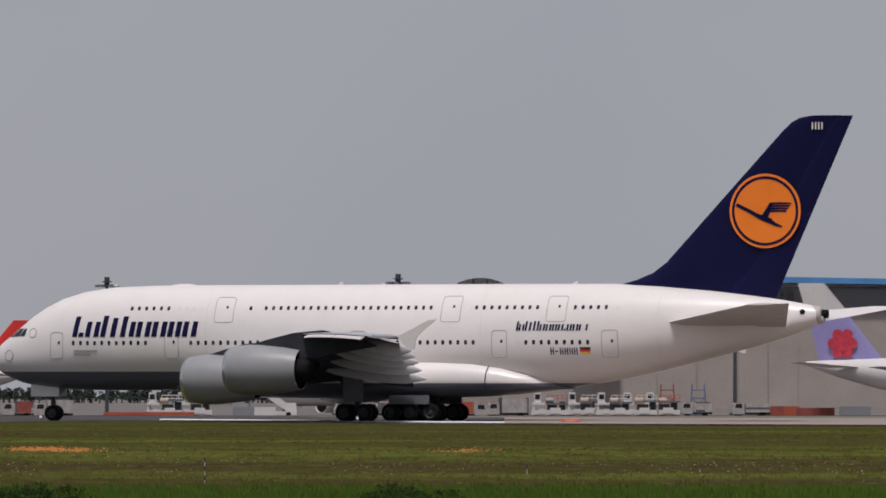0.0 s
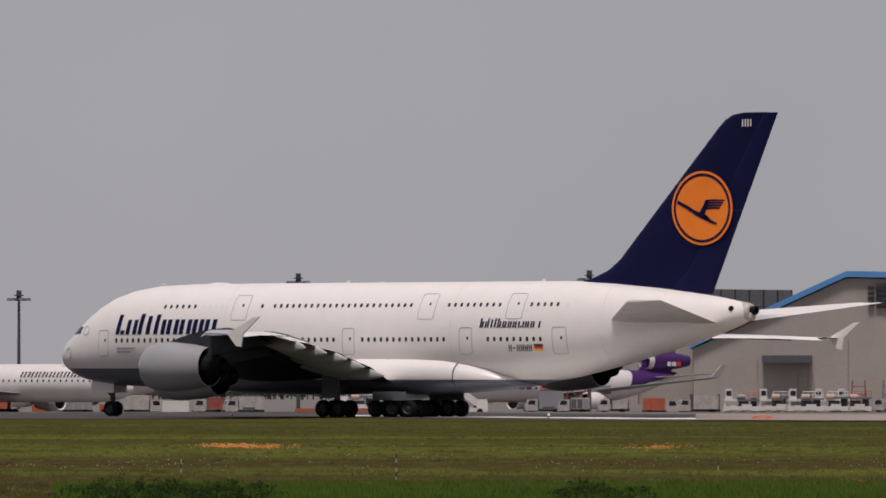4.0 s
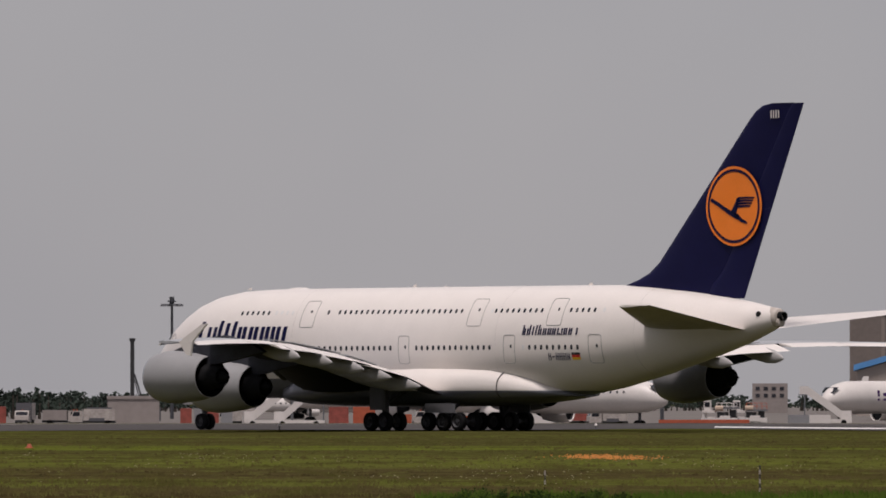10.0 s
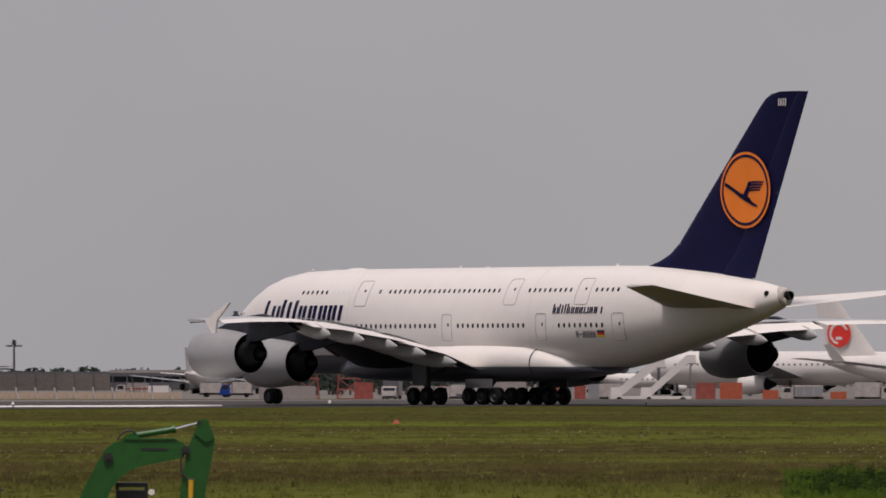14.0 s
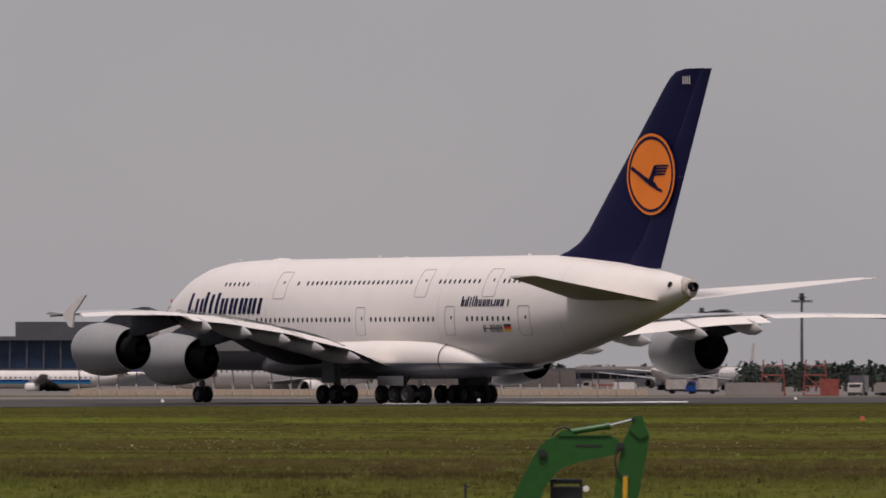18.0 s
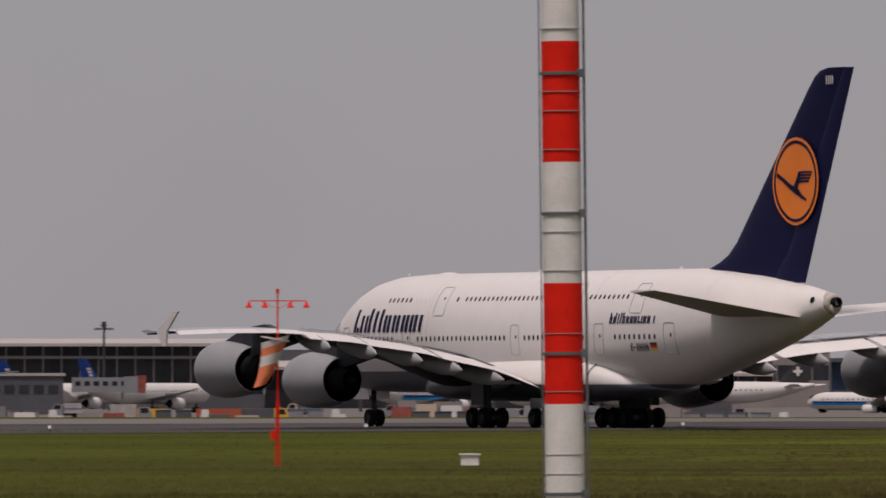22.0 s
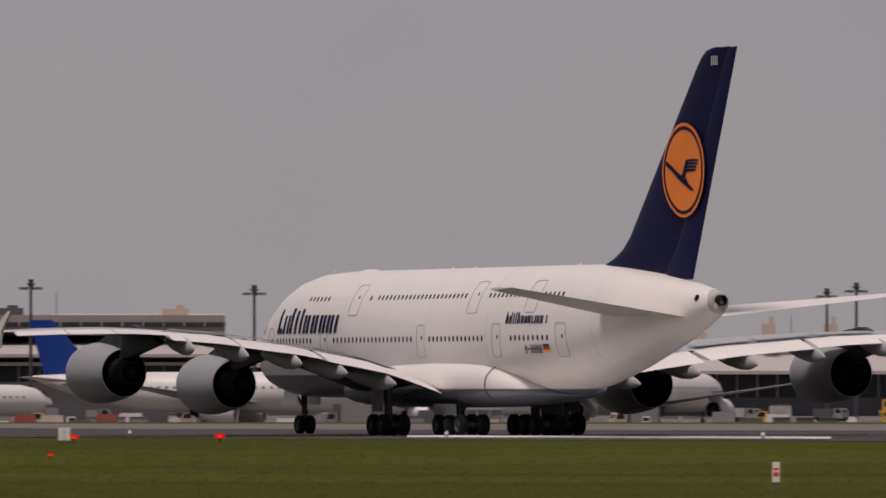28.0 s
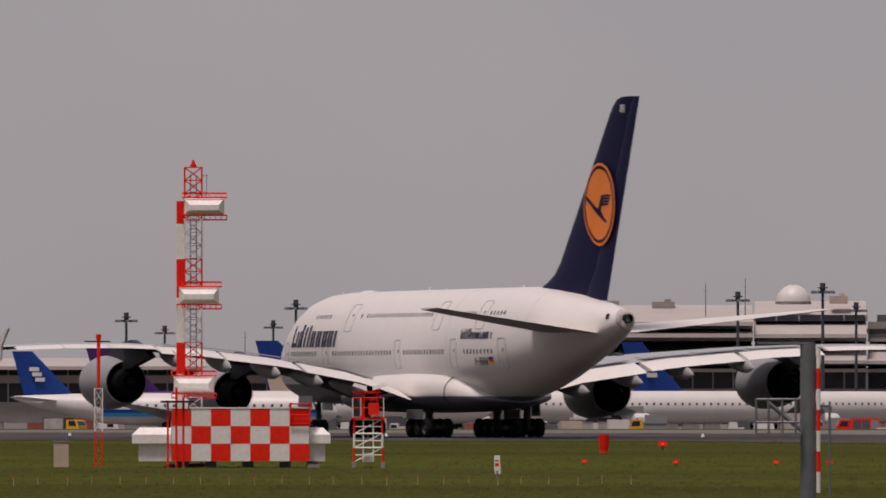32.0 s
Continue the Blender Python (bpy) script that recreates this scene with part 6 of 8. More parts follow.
# pile rig and concrete block
rig = thing("piling_rig", "dark piling rig with a leaning boom", "crane", spot(-80, 1750), "")
part("mast", Geo().box(0, 0, 0, 0.75, 0.75, 14.5).box(0, 0, 14.5, 1.1, 1.0, 0.6), BLACK, rig)
part("back_stay", Geo().rod((3.0, 0, 0), (0.4, 0, 8.5), 0.16, n=6).rod((2.4, 0, 0), (0.4, 0, 7.5), 0.10, n=6), BLACK, rig)
part("body", Geo().box(2.2, 0, 0, 6, 3, 2.4), TOWER_DARK, rig)
solid("concrete_block", Geo().box(0, 0, 0, 8.4, 6, 4.3).box(0, -3.02, 4.1, 8.6, 0.3, 0.5), TERM_WALL, "plain grey concrete block on the apron", "block", spot(-78, 1560))


def striped_aerial(p, d, z, h, n=4, spread=4.0):
    t = thing("roof_aerials", "red and white striped aerials on a roof", "antenna", spot(p, d, z), "roof aerials")
    for k in range(n):
        x = (k - (n - 1) / 2) * spread / max(1, n - 1)
        lean = (k - (n - 1) / 2) * 0.25
        for q in range(5):
            a, b = h * q / 5, h * (q + 1) / 5
            part("rod", Geo().rod((x + lean * q / 5, 0, a), (x + lean * (q + 1) / 5, 0, b), 0.17, n=6), POLE_RED if q != 3 else FARWHITE, t)
    part("base_rail", Geo().rod((-spread / 2 - 0.5, 0, 0.2), (spread / 2 + 0.5, 0, 0.2), 0.15, n=6), GALV, t)


# terminal: tiers of wall, glass and pale roofs
def terminal(p0, p1, d, tiers, label, depth=40, mull=4.2):
    mid = (p0 + p1) / 2
    t = thing("terminal_building", label, "building", spot(mid, d, APRON), "terminal blocks")
    w = (p1 - p0) * d / 17000
    for z0, z1, mat, inset in tiers:
        name = {id(TERM_GLASS): "glazing", id(PALE_ROOF): "roof", id(TERM_WALL): "wall", id(BEIGE): "wall"}.get(id(mat), "wall")
        if mat in (TERM_GLASS, BLUE_GLASS):
            part("glazing", Geo().box(0, depth / 2 + inset, z0 - APRON, w - 0.4, depth - 2 * inset, z1 - z0), mat, t)
            n = int(w / mull)
            for k in range(n + 1):
                part("mullion", Geo().box(-w / 2 + w * k / n, inset - 0.1, z0 - APRON, 0.35, 0.3, z1 - z0), CLAD_DARK if mat is BLUE_GLASS else TERM_WALL, t)
        elif mat is PALE_ROOF:
            g = Geo()
            r = depth - 2 * inset
            g.add([(-w / 2, inset - 1.5, z0 - APRON), (w / 2, inset - 1.5, z0 - APRON), (w / 2, inset + r, z1 - APRON), (-w / 2, inset + r, z1 - APRON),
                   (-w / 2, inset - 1.5, z0 - APRON + 0.7), (w / 2, inset - 1.5, z0 - APRON + 0.7), (w / 2, inset + r, z1 - APRON + 0.7), (-w / 2, inset + r, z1 - APRON + 0.7)],
                  [(0, 1, 2, 3), (7, 6, 5, 4), (0, 4, 5, 1), (1, 5, 6, 2), (2, 6, 7, 3), (3, 7, 4, 0)])
            part("roof", g, mat, t)
        else:
            part(name, Geo().box(0, depth / 2 + inset, z0 - APRON, w, depth - 2 * inset, z1 - z0), mat, t)
    return t


BLUE_GLASS = material("blue_glass", (0.018, 0.035, 0.07), 0.35, vary=0.3, scale=0.3, gloss=0.25)
HALL_BROWN = material("brown_hall_wall", (0.115, 0.098, 0.090), 0.8, vary=0.25, scale=0.06, fine=1)
G, W, R, B, D = TERM_GLASS, TERM_WALL, PALE_ROOF, BEIGE, CLAD_DARK
terminal(-1110, -770, 2300, [(-2, 2.1, HALL_BROWN, 0), (2.1, 2.6, D, 0.4)], "long low brown-grey cargo hall", 30)
terminal(-770, -330, 2350, [(-2, 0.0, D, 0), (0.0, 1.4, G, 1), (1.4, 2.3, D, 0), (2.3, 3.0, W, 2)], "long low terminal wing with a dark glass band", 30)
terminal(-1800, -1290, 2420, [(-2, 2.5, D, 0), (2.5, 9.6, BLUE_GLASS, 1), (9.6, 10.6, D, 0)], "low terminal wing with dark blue glazing", 40)
terminal(-1760, -1540, 2445, [(10.6, 14.4, D, 0)], "dark plant storey above the blue glazed wing", 24)
terminal(-1538, -1468, 2440, [(10.6, 15.6, W, 0), (15.6, 15.9, D, 1)], "pale plant room above the blue glazed wing", 24)
terminal(-1466, -1290, 2446, [(10.6, 14.6, HALL_WALL, 0), (14.6, 14.9, D, 1)], "brown plant storey above the blue glazed wing", 24)
striped_aerial(-1484, 2452, 15.9, 4.2, 1)
terminal(-2050, -1800, 2500, [(-2, 5, W, 0), (5, 9, G, 0.5), (9, 12, W, 1), (12, 13.5, D, 3)], "grey terminal block with dark glass", 40)
terminal(-2180, -1900, 2400, [(-2, 3, W, 0), (3, 6, G, 0.5), (6, 8.5, R, 0), (8.5, 12, D, 8), (12, 15, B, 9)], "pale terminal block with a brown upper storey", 40)
terminal(-2800, -2180, 2350, [(-2, 2.5, D, 0), (2.5, 7.5, G, 1), (7.5, 11, R, -3), (9.5, 12.5, D, 10)], "terminal pier with a pale sloping roof", 46)
terminal(-3420, -2800, 2300, [(-2, 1.5, D, 0), (1.5, 10.0, G, 1), (10.0, 10.7, W, 0), (10.7, 13.0, G, 1), (13.0, 14.4, R, -1)], "long terminal front with two dark glass bands", 46)
terminal(-4060, -3420, 2300, [(-2, 2.2, D, 0), (2.2, 6.8, G, 1), (6.8, 12.5, R, -4), (11.5, 14.5, W, 16)], "terminal pier with a broad pale roof", 60)
terminal(-4560, -4060, 2050, [(-2, 2.0, D, 0), (2.0, 7.0, G, 1), (7.0, 12.5, R, -4), (11.5, 14.0, W, 20)], "terminal pier with a pale roof over dark glass", 60)
terminal(-5250, -4560, 2100, [(-2, 2.0, W, 0), (2.0, 8.6, G, 1), (8.6, 11.5, R, -3), (10.5, 13.2, W, 14), (13.2, 14.4, R, 14)], "terminal hall with tall dark glazing", 60)
terminal(-5560, -5250, 2150, [(-2, 6, W, 0), (6, 10, G, 1), (10, 12, R, -2), (12, 19.5, W, 10), (19.5, 20.4, R, 9)], "terminal block with stepped pale roofs", 50)
LOW = [(-2, 5.4, W, 0), (5.4, 9.0, G, 1), (9.0, 10.3, R, -1), (10.3, 10.8, D, 0), (10.8, 15.8, R, -4), (15.8, 16.6, W, 9)]
terminal(-5690, -5250, 2100, LOW + [(16.6, 20.2, W, 10), (17.6, 18.6, G, 9.8)], "terminal block with a flat grey upper storey", 50)
terminal(-5890, -5690, 2090, LOW + [(16.6, 24.2, R, 8), (20.2, 21.6, G, 7.9)], "tall pale terminal block below a radome", 50)
terminal(-6250, -5890, 2080, LOW + [(16.6, 18.4, R, 8), (18.4, 19.2, W, 10), (19.2, 23.2, R, 9)], "wide terminal with tiered pale roofs", 54)
terminal(-6500, -6250, 2085, LOW + [(16.6, 18.4, R, 8), (18.4, 19.7, W, 8)], "terminal block under a dark flat roof", 54)
terminal(-6660, -6500, 2150, [(-2, 3, W, 0), (3, 8, G, 1), (8, 10.5, R, -2), (10.5, 13, D, 6)], "terminal end block with dark windows", 50)
terminal(-7420, -6540, 2050, [(-2, 2.5, W, 0), (2.5, 6.5, G, 1), (6.5, 8.2, W, 0), (8.2, 9.4, G, 2), (9.4, 11.4, R, -2)], "low terminal pier with a dark glass band", 50)
# roof plant
for p, d, z, w, h, m in ((-4420, 2085, 14.0, 5, 2.2, B), (-4180, 2085, 14, 3, 4, B), (-4290, 2085, 14, 3, 4, B), (-3990, 2330, 14.5, 9, 2.4, B), (-3940, 2332, 14.5, 10, 5.5, B), (-5010, 2130, 14.4, 4, 2.4, B), (-5740, 2120, 24.2, 4, 1.6, B),
                         (-6200, 2120, 23.2, 18, 1.6, W), (-6300, 2130, 19.7, 8, 1.4, D), (-6050, 2120, 23.2, 5, 1.4, W), (-6400, 2120, 19.7, 8, 1.2, D), (-2040, 2430, 14.8, 12, 1.6, D), (-7000, 2080, 10.8, 4, 1.2, B), (-5640, 2130, 20.2, 8, 1.6, D), (-5340, 2170, 20.0, 6, 2.0, B)):
    solid("roof_plant", Geo().box(0, 0, 0, w, 5, h).box(w * 0.2, 0, h, w * 0.3, 3, h * 0.4), m, "plant room on the terminal roof", "roof plant", spot(p, d, z), "roof plant rooms")
radome = thing("roof_radome", "pale radome dome on the terminal roof", "radome", spot(-5820, 2115, 24.4), "")
part("dome", Geo().loft([[(3.9 * math.cos(t) * math.cos(a), 3.9 * math.cos(t) * math.sin(a), 3.9 * math.sin(t)) for a in (2 * math.pi * i / 20 for i in range(20))] for t in np.linspace(0, 1.55, 7)]), FARWHITE, radome, smooth=50)
part("base", Geo().rod((0, 0, -0.4), (0, 0, 0.2), 4.0, n=20), TERM_WALL, radome)


striped_aerial(-6190, 2120, 24.4, 5.4, 6, 9.0)
striped_aerial(-3664, 2388, 24.0, 16.0, 1)
striped_aerial(-3704, 2500, 32.9, 4, 1)
for p, d, z, h in ((-5975, 2100, 20.5, 8), (-5905, 2100, 20.5, 9), (-6470, 2150, 18.5, 4), (-6520, 2150, 12, 6), (-6790, 2100, 11, 7), (-6600, 2100, 11, 5), (-6620, 2100, 11, 5), (-5550, 2150, 20, 6), (-4250, 2085, 14, 6)):
    solid("roof_aerial", Geo().rod((0, 0, 0), (0, 0, h), 0.14, 0.07, 6).rod((-0.5, 0, h * 0.8), (0.5, 0, h * 0.8), 0.05, n=5), GALV, "thin grey aerial on the roof", "antenna", spot(p, d, z), "thin aerials")


# control towers
def octagon(r, z, a0=22.5):
    return [(r * math.cos(radians(a0 + 45 * k)), r * math.sin(radians(a0 + 45 * k)), z) for k in range(8)]


TOWER_BLUE = material("tower_cladding_blue", (0.03, 0.034, 0.062), 0.45, vary=0.2, scale=0.4, fine=3)


def main_tower():
    t = thing("control_tower", "tall brown control tower with a white radar ball", "control tower", spot(-3781, 2500) @ Matrix.Diagonal((1.06, 1.06, 0.945, 1)), "control towers")
    part("shaft", Geo().box(-6.2, 0.5, 0, 3.8, 14, 70.5).box(-1.9, 0, 0, 4.7, 15, 70.5), TOWER_WALL, t)
    part("stair_shaft", Geo().box(6.3, 0, 0, 3.6, 15, 70.5), TOWER_WALL, t)
    part("shaft_core", Geo().box(2.5, 0.6, 0, 4.1, 13, 48), TOWER_DARK, t)
    part("core_glazing", Geo().box(2.5, 0.6, 48, 4.1, 13.6, 24.5), TOWER_BLUE, t, "dark blue glazed strip")
    part("core_beam", Geo().box(2.5, -0.6, 47.2, 4.06, 13.4, 1.4), TOWER_WALL, t)
    for z in range(10):
        part("glazing_bar", Geo().box(2.5, -6.25, 50.4 + 2.2 * z, 4.04, 0.16, 0.18), TOWER_DARK, t)
    for z in (57.9, 61.9, 66.0):
        for x in (-6.7, -5.3):
            part("window_pane", Geo().box(x, -6.55, z, 1.0, 0.2, 1.5), TERM_GLASS, t)
    part("neck", Geo().loft([octagon(7.0, 70.5), octagon(7.0, 72.9)]), TOWER_BLUE, t)
    part("gallery", Geo().loft([octagon(7.5, 72.8), octagon(7.8, 73.0), octagon(7.8, 74.7), octagon(7.2, 74.9)]), BEIGE, t)
    for k in range(8):
        v = octagon(7.2, 70.5)[k]
        part("gallery_post", Geo().rod(v, (v[0] * 1.04, v[1] * 1.04, 72.9), 0.18, n=5), GALV, t)
    part("cab_glass", Geo().loft([octagon(6.4, 74.9), octagon(6.95, 78.2)]), TERM_GLASS, t)
    for k in range(8):
        a, b = octagon(6.45, 74.9)[k], octagon(7.0, 78.2)[k]
        part("cab_mullion", Geo().rod(a, b, 0.16, n=6), TOWER_DARK, t)
        a, b = [(octagon(6.45, 74.9)[k][i] + octagon(6.45, 74.9)[k - 1][i]) / 2 for i in range(3)], [(octagon(7.0, 78.2)[k][i] + octagon(7.0, 78.2)[k - 1][i]) / 2 for i in range(3)]
        part("cab_mullion", Geo().rod(a, b, 0.1, n=6), TOWER_DARK, t)
    part("cab_roof", Geo().loft([octagon(7.1, 78.2), octagon(7.3, 78.9), octagon(6.0, 79.4)]), TOWER_WALL, t)
    part("roof_house", Geo().box(0.4, 0, 79.3, 5.2, 5.2, 2.4), BEIGE, t)
    part("radar_base", Geo().rod((0, 0, 81.6), (0, 0, 82.4), 1.6, n=14), GALV, t)
    part("radar_ball", Geo().loft([[(2.25 * math.cos(q) * math.cos(a), 2.25 * math.cos(q) * math.sin(a), 84.1 + 2.25 * math.sin(q)) for a in (2 * math.pi * i / 18 for i in range(18))] for q in np.linspace(-1.2, 1.55, 9)]), FARWHITE, t, "white faceted radar ball", smooth=25)
    for k in range(9):
        a = 2 * math.pi * k / 9
        part("whip_aerial", Geo().rod((6.4 * math.cos(a), 6.4 * math.sin(a), 78.8), (6.4 * math.cos(a), 6.4 * math.sin(a), 80.6 + 0.5 * (k % 3)), 0.08, n=5), GALV, t)
    for z in (47.0, 41.9):
        part("dish", Geo().loft([[(4.6 + 0.75 * r * math.cos(a), -8.6 - o, z + 1.5 * r * math.sin(a)) for a in (2 * math.pi * i / 14 for i in range(14))] for r, o in ((1.0, 0.5), (0.95, 0.1), (0.2, 0.0))]), FARWHITE, t, "white dish aerial")
    part("annex", Geo().box(9.6, 0, 0, 4.6, 14, 37.5).box(10.2, -1, 37.5, 2.2, 8, 2.0), TOWER_DARK, t)
    for k in range(5):
        z0 = 22 + 4.0 * k
        for x, y in ((4.0, -8.4), (5.2, -8.4), (4.6, -9.4)):
            part("mast_section", Geo().rod((x, y, z0), (x, y, z0 + 4.0), 0.11, n=5), POLE_RED if k % 2 else FARWHITE, t)
        part("mast_brace", Geo().rod((4.0, -8.4, z0), (5.2, -8.4, z0 + 4), 0.06, n=5).rod((5.2, -8.4, z0), (4.6, -9.4, z0 + 4), 0.06, n=5), GALV, t)
    part("mast_platform", Geo().box(4.5, -8.8, 34.8, 3.4, 2.6, 0.5), FARWHITE, t)


def ramp_tower():
    t = thing("control_tower", "squat dark ramp control tower with a small white dome", "control tower", spot(-3473, 2300) @ Matrix.Diagonal((0.96, 0.96, 0.94, 1)), "control towers")
    part("shaft", Geo().loft([octagon(6.0, 0), octagon(6.0, 36.4)]), TOWER_DARK, t)
    part("lower_storey", Geo().loft([octagon(7.7, 36.9), octagon(7.7, 45.1)]), TOWER_BLUE, t)
    part("upper_storey", Geo().loft([octagon(6.7, 45.1), octagon(6.7, 48.8)]), TOWER_DARK, t)
    part("balcony", Geo().loft([octagon(9.0, 36.4), octagon(9.0, 36.9)]), GALV, t)
    part("balcony_rail", Geo().loft([octagon(8.9, 37.9), octagon(8.9, 38.1), octagon(8.8, 38.1), octagon(8.8, 37.9)]), GALV, t)
    for k in range(8):
        v = octagon(8.9, 36.8)[k]
        part("rail_post", Geo().rod(v, (v[0], v[1], 38.6), 0.1, n=5), GALV, t)
        for r, z, w, h in ((7.76, 38.6, 4.6, 2.4), (7.76, 42.0, 4.6, 2.4), (6.76, 46.0, 4.0, 1.8)):
            a, b = octagon(r, z)[k], octagon(r, z)[(k + 1) % 8]
            ang = math.degrees(math.atan2(b[1] - a[1], b[0] - a[0]))
            part("window_pane", Geo().box((a[0] + b[0]) / 2, (a[1] + b[1]) / 2, z, w, 0.1, h, ang), TERM_GLASS, t)
    part("cab_base", Geo().loft([octagon(5.4, 48.8), octagon(5.1, 49.8)]), TOWER_DARK, t)
    part("cab_glass", Geo().loft([octagon(5.1, 49.8), octagon(6.2, 52.7)]), TERM_GLASS, t)
    for k in range(8):
        part("cab_mullion", Geo().rod(octagon(5.15, 49.8)[k], octagon(6.25, 52.7)[k], 0.13, n=6), TOWER_DARK, t)
    part("cab_roof", Geo().loft([octagon(6.4, 52.7), octagon(6.5, 53.4), octagon(5.2, 53.7)]), TOWER_BLUE, t)
    part("dome", Geo().loft([[(-2.2 + 1.0 * math.cos(q) * math.cos(a), 1.0 * math.cos(q) * math.sin(a), 54.8 + 1.1 * math.sin(q)) for a in (2 * math.pi * i / 14 for i in range(14))] for q in np.linspace(-1.2, 1.55, 7)]), FARWHITE, t, "small white radar dome", smooth=50)
    for k, x in enumerate((-4.6, -0.4, 1.6, 3.2, 5.0)):
        part("roof_aerial", Geo().rod((x, 0, 53.5), (x, 0, 54.5 + 0.5 * (k % 2)), 0.07, n=5), GALV, t)
    for z in (47.4, 46.2):
        part("wall_dish", Geo().loft([[(5.9 + 0.45 * math.cos(a) * r, -3.6 - o, z + 0.6 * math.sin(a) * r) for a in (2 * math.pi * i / 12 for i in range(12))] for r, o in ((1.0, 0.4), (0.9, 0.1), (0.2, 0.0))]), FARWHITE, t, "small white dish aerial")


main_tower()
ramp_tower()
terminal(-3700, -3400, 2360, [(-2, 6, W, 0), (6, 13.5, G, 1), (13.5, 15.5, TOWER_DARK, 0), (15.5, 21.5, TOWER_DARK, 4), (21.5, 24.0, TOWER_DARK, 8)], "dark office block behind the pier", 40)
solid("storage_tank", Geo().rod((0, 0, 0), (0, 0, 27.5), 3.6, n=24).rod((0, 0, 27.5), (0, 0, 28), 3.8, n=24), BEIGE, "beige cylindrical tank behind the terminal", "tank", spot(-3864, 2420), smooth=40)
terminal(-3832, -3718, 2380, [(-2, 17, B, 0), (17, 23, B, 4)], "beige block at the foot of the tower", 30)

# boundary wall with slanted posts along the far side of the runway
FENCE_WALL = material("fence_wall", (0.40, 0.31, 0.235), 0.85, vary=0.15, scale=0.3, fine=3)
fence = thing("blast_fence", "pale low blast wall with a row of leaning posts", "fence", pose(0, 0, 0))
for k in range(30):
    p = -1645 + 34 * k
    m = spot(p, 1080, -1.9)
    part("wall_panel", Geo().box(0, 0, 0, 2.13, 0.4, 2.2), FENCE_WALL, fence, at=m)
    part("post", Geo().rod((0, -0.3, 1.5), (-0.25, -0.5, 2.75), 0.09, n=6), FARWHITE, fence, at=m)
    part("screen_post", Geo().rod((0, 0.3, 1.8), (-0.18, 0.5, 4.3), 0.075, n=6), MASTGREY, fence, at=m)


# far trees: trunks with ragged clumps of leaves
def tree_belt(name, label, p0, p1, d, z_low, z_high, count, seed):
    rnd = random.Random(seed)
    g, tr = Geo(), Geo()
    for k in range(count):
        p = p0 + (p1 - p0) * rnd.random()
        dd = d + rnd.uniform(-40, 40)
        c = polar(p * K, dd)
        h = rnd.uniform(z_low, z_high)
        tr.rod((c.x, c.y, APRON), (c.x, c.y, h - 0.5), 0.25, 0.1, 5)
        for q in range(26):
            s = rnd.random()
            r = 2.6 * (1 - 0.75 * s) + 0.3
            a = rnd.uniform(0, 6.28)
            x, y, z = c.x + r * math.cos(a) * rnd.random() ** 0.5, c.y + r * math.sin(a), APRON + 1.2 + (h - APRON - 1.2) * s
            w = rnd.uniform(0.4, 0.95)
            t = [Vector((rnd.uniform(-w, w), rnd.uniform(-w, w), rnd.uniform(-w, w))) for _ in range(4)]
            g.add([Vector((x, y, z)) + v for v in t], [(0, 1, 2), (0, 2, 3), (1, 3, 2), (0, 3, 1)])
    t = thing(name, label, "trees", pose(0, 0, 0), kind="stuff")
    part("foliage", g, TREE, t)
    part("trunks", tr, BARK, t)


tree_belt("far_woods", "dark green belt of far trees", -1250, 1300, 2900, 0.9, 2.6, 620, 3)
tree_belt("far_woods", "dark green belt of trees behind the low terminal", -1000, 120, 2700, 1.6, 3.6, 260, 4)
tree_belt("far_woods", "dark trees beside the apron road", -480, -180, 1900, 2.0, 3.9, 60, 5)


# ---- grass blades, flowers and shrubs ----
def blades(name, label, mat, count, p0, p1, d0, d1, h0, h1, seed, width=0.035, per=5, power=1.6, spread=0.14, mound=False, lean=1.15):
    rnd = random.Random(seed)
    v, f = [], []
    for k in range(count):
        d = d0 + (d1 - d0) * rnd.random() ** power
        s = rnd.betavariate(1.6, 1.6) if mound else rnd.random()
        if mound:
            s = (s + 0.13 * round(rnd.uniform(-3, 3))) % 1.0
        c = polar((p0 + (p1 - p0) * s) * K, d, ground_z(d))
        grow = 0.35 + 0.65 * (0.5 + 0.5 * noise.noise(Vector((c.x * 0.9, c.y * 0.2, 3.0)))) * (math.sin(math.pi * s) if mound else 1.0)
        for q in range(per):
            a = rnd.uniform(0, 6.28)
            h = rnd.uniform(h0, h1) * (grow * 1.5)
            x, y = c.x + rnd.uniform(-spread, spread), c.y + rnd.uniform(-spread, spread)
            lx, ly = math.cos(a) * h * rnd.uniform(0.1, 0.5), h * (lean * rnd.uniform(0.6, 1.4) + 0.3 * math.sin(a))
            i = len(v)
            w = width * rnd.uniform(0.6, 1.4)
            v += [(x - w, y, c.z - 0.02), (x + w, y, c.z - 0.02), (x + lx, y + ly, c.z + h)]
            f.append((i, i + 1, i + 2))
    me = bpy.data.meshes.new(name)
    me.from_pydata(v, [], f)
    me.materials.append(mat)
    return tagged(new(name, me), label, "grass", kind="stuff")


def leafy(name, c1, c2):
    return material(name, c1, 0.9, scale=0.08, fine=3, color2=c2, spread=(0.35, 0.65), gloss=0.05)


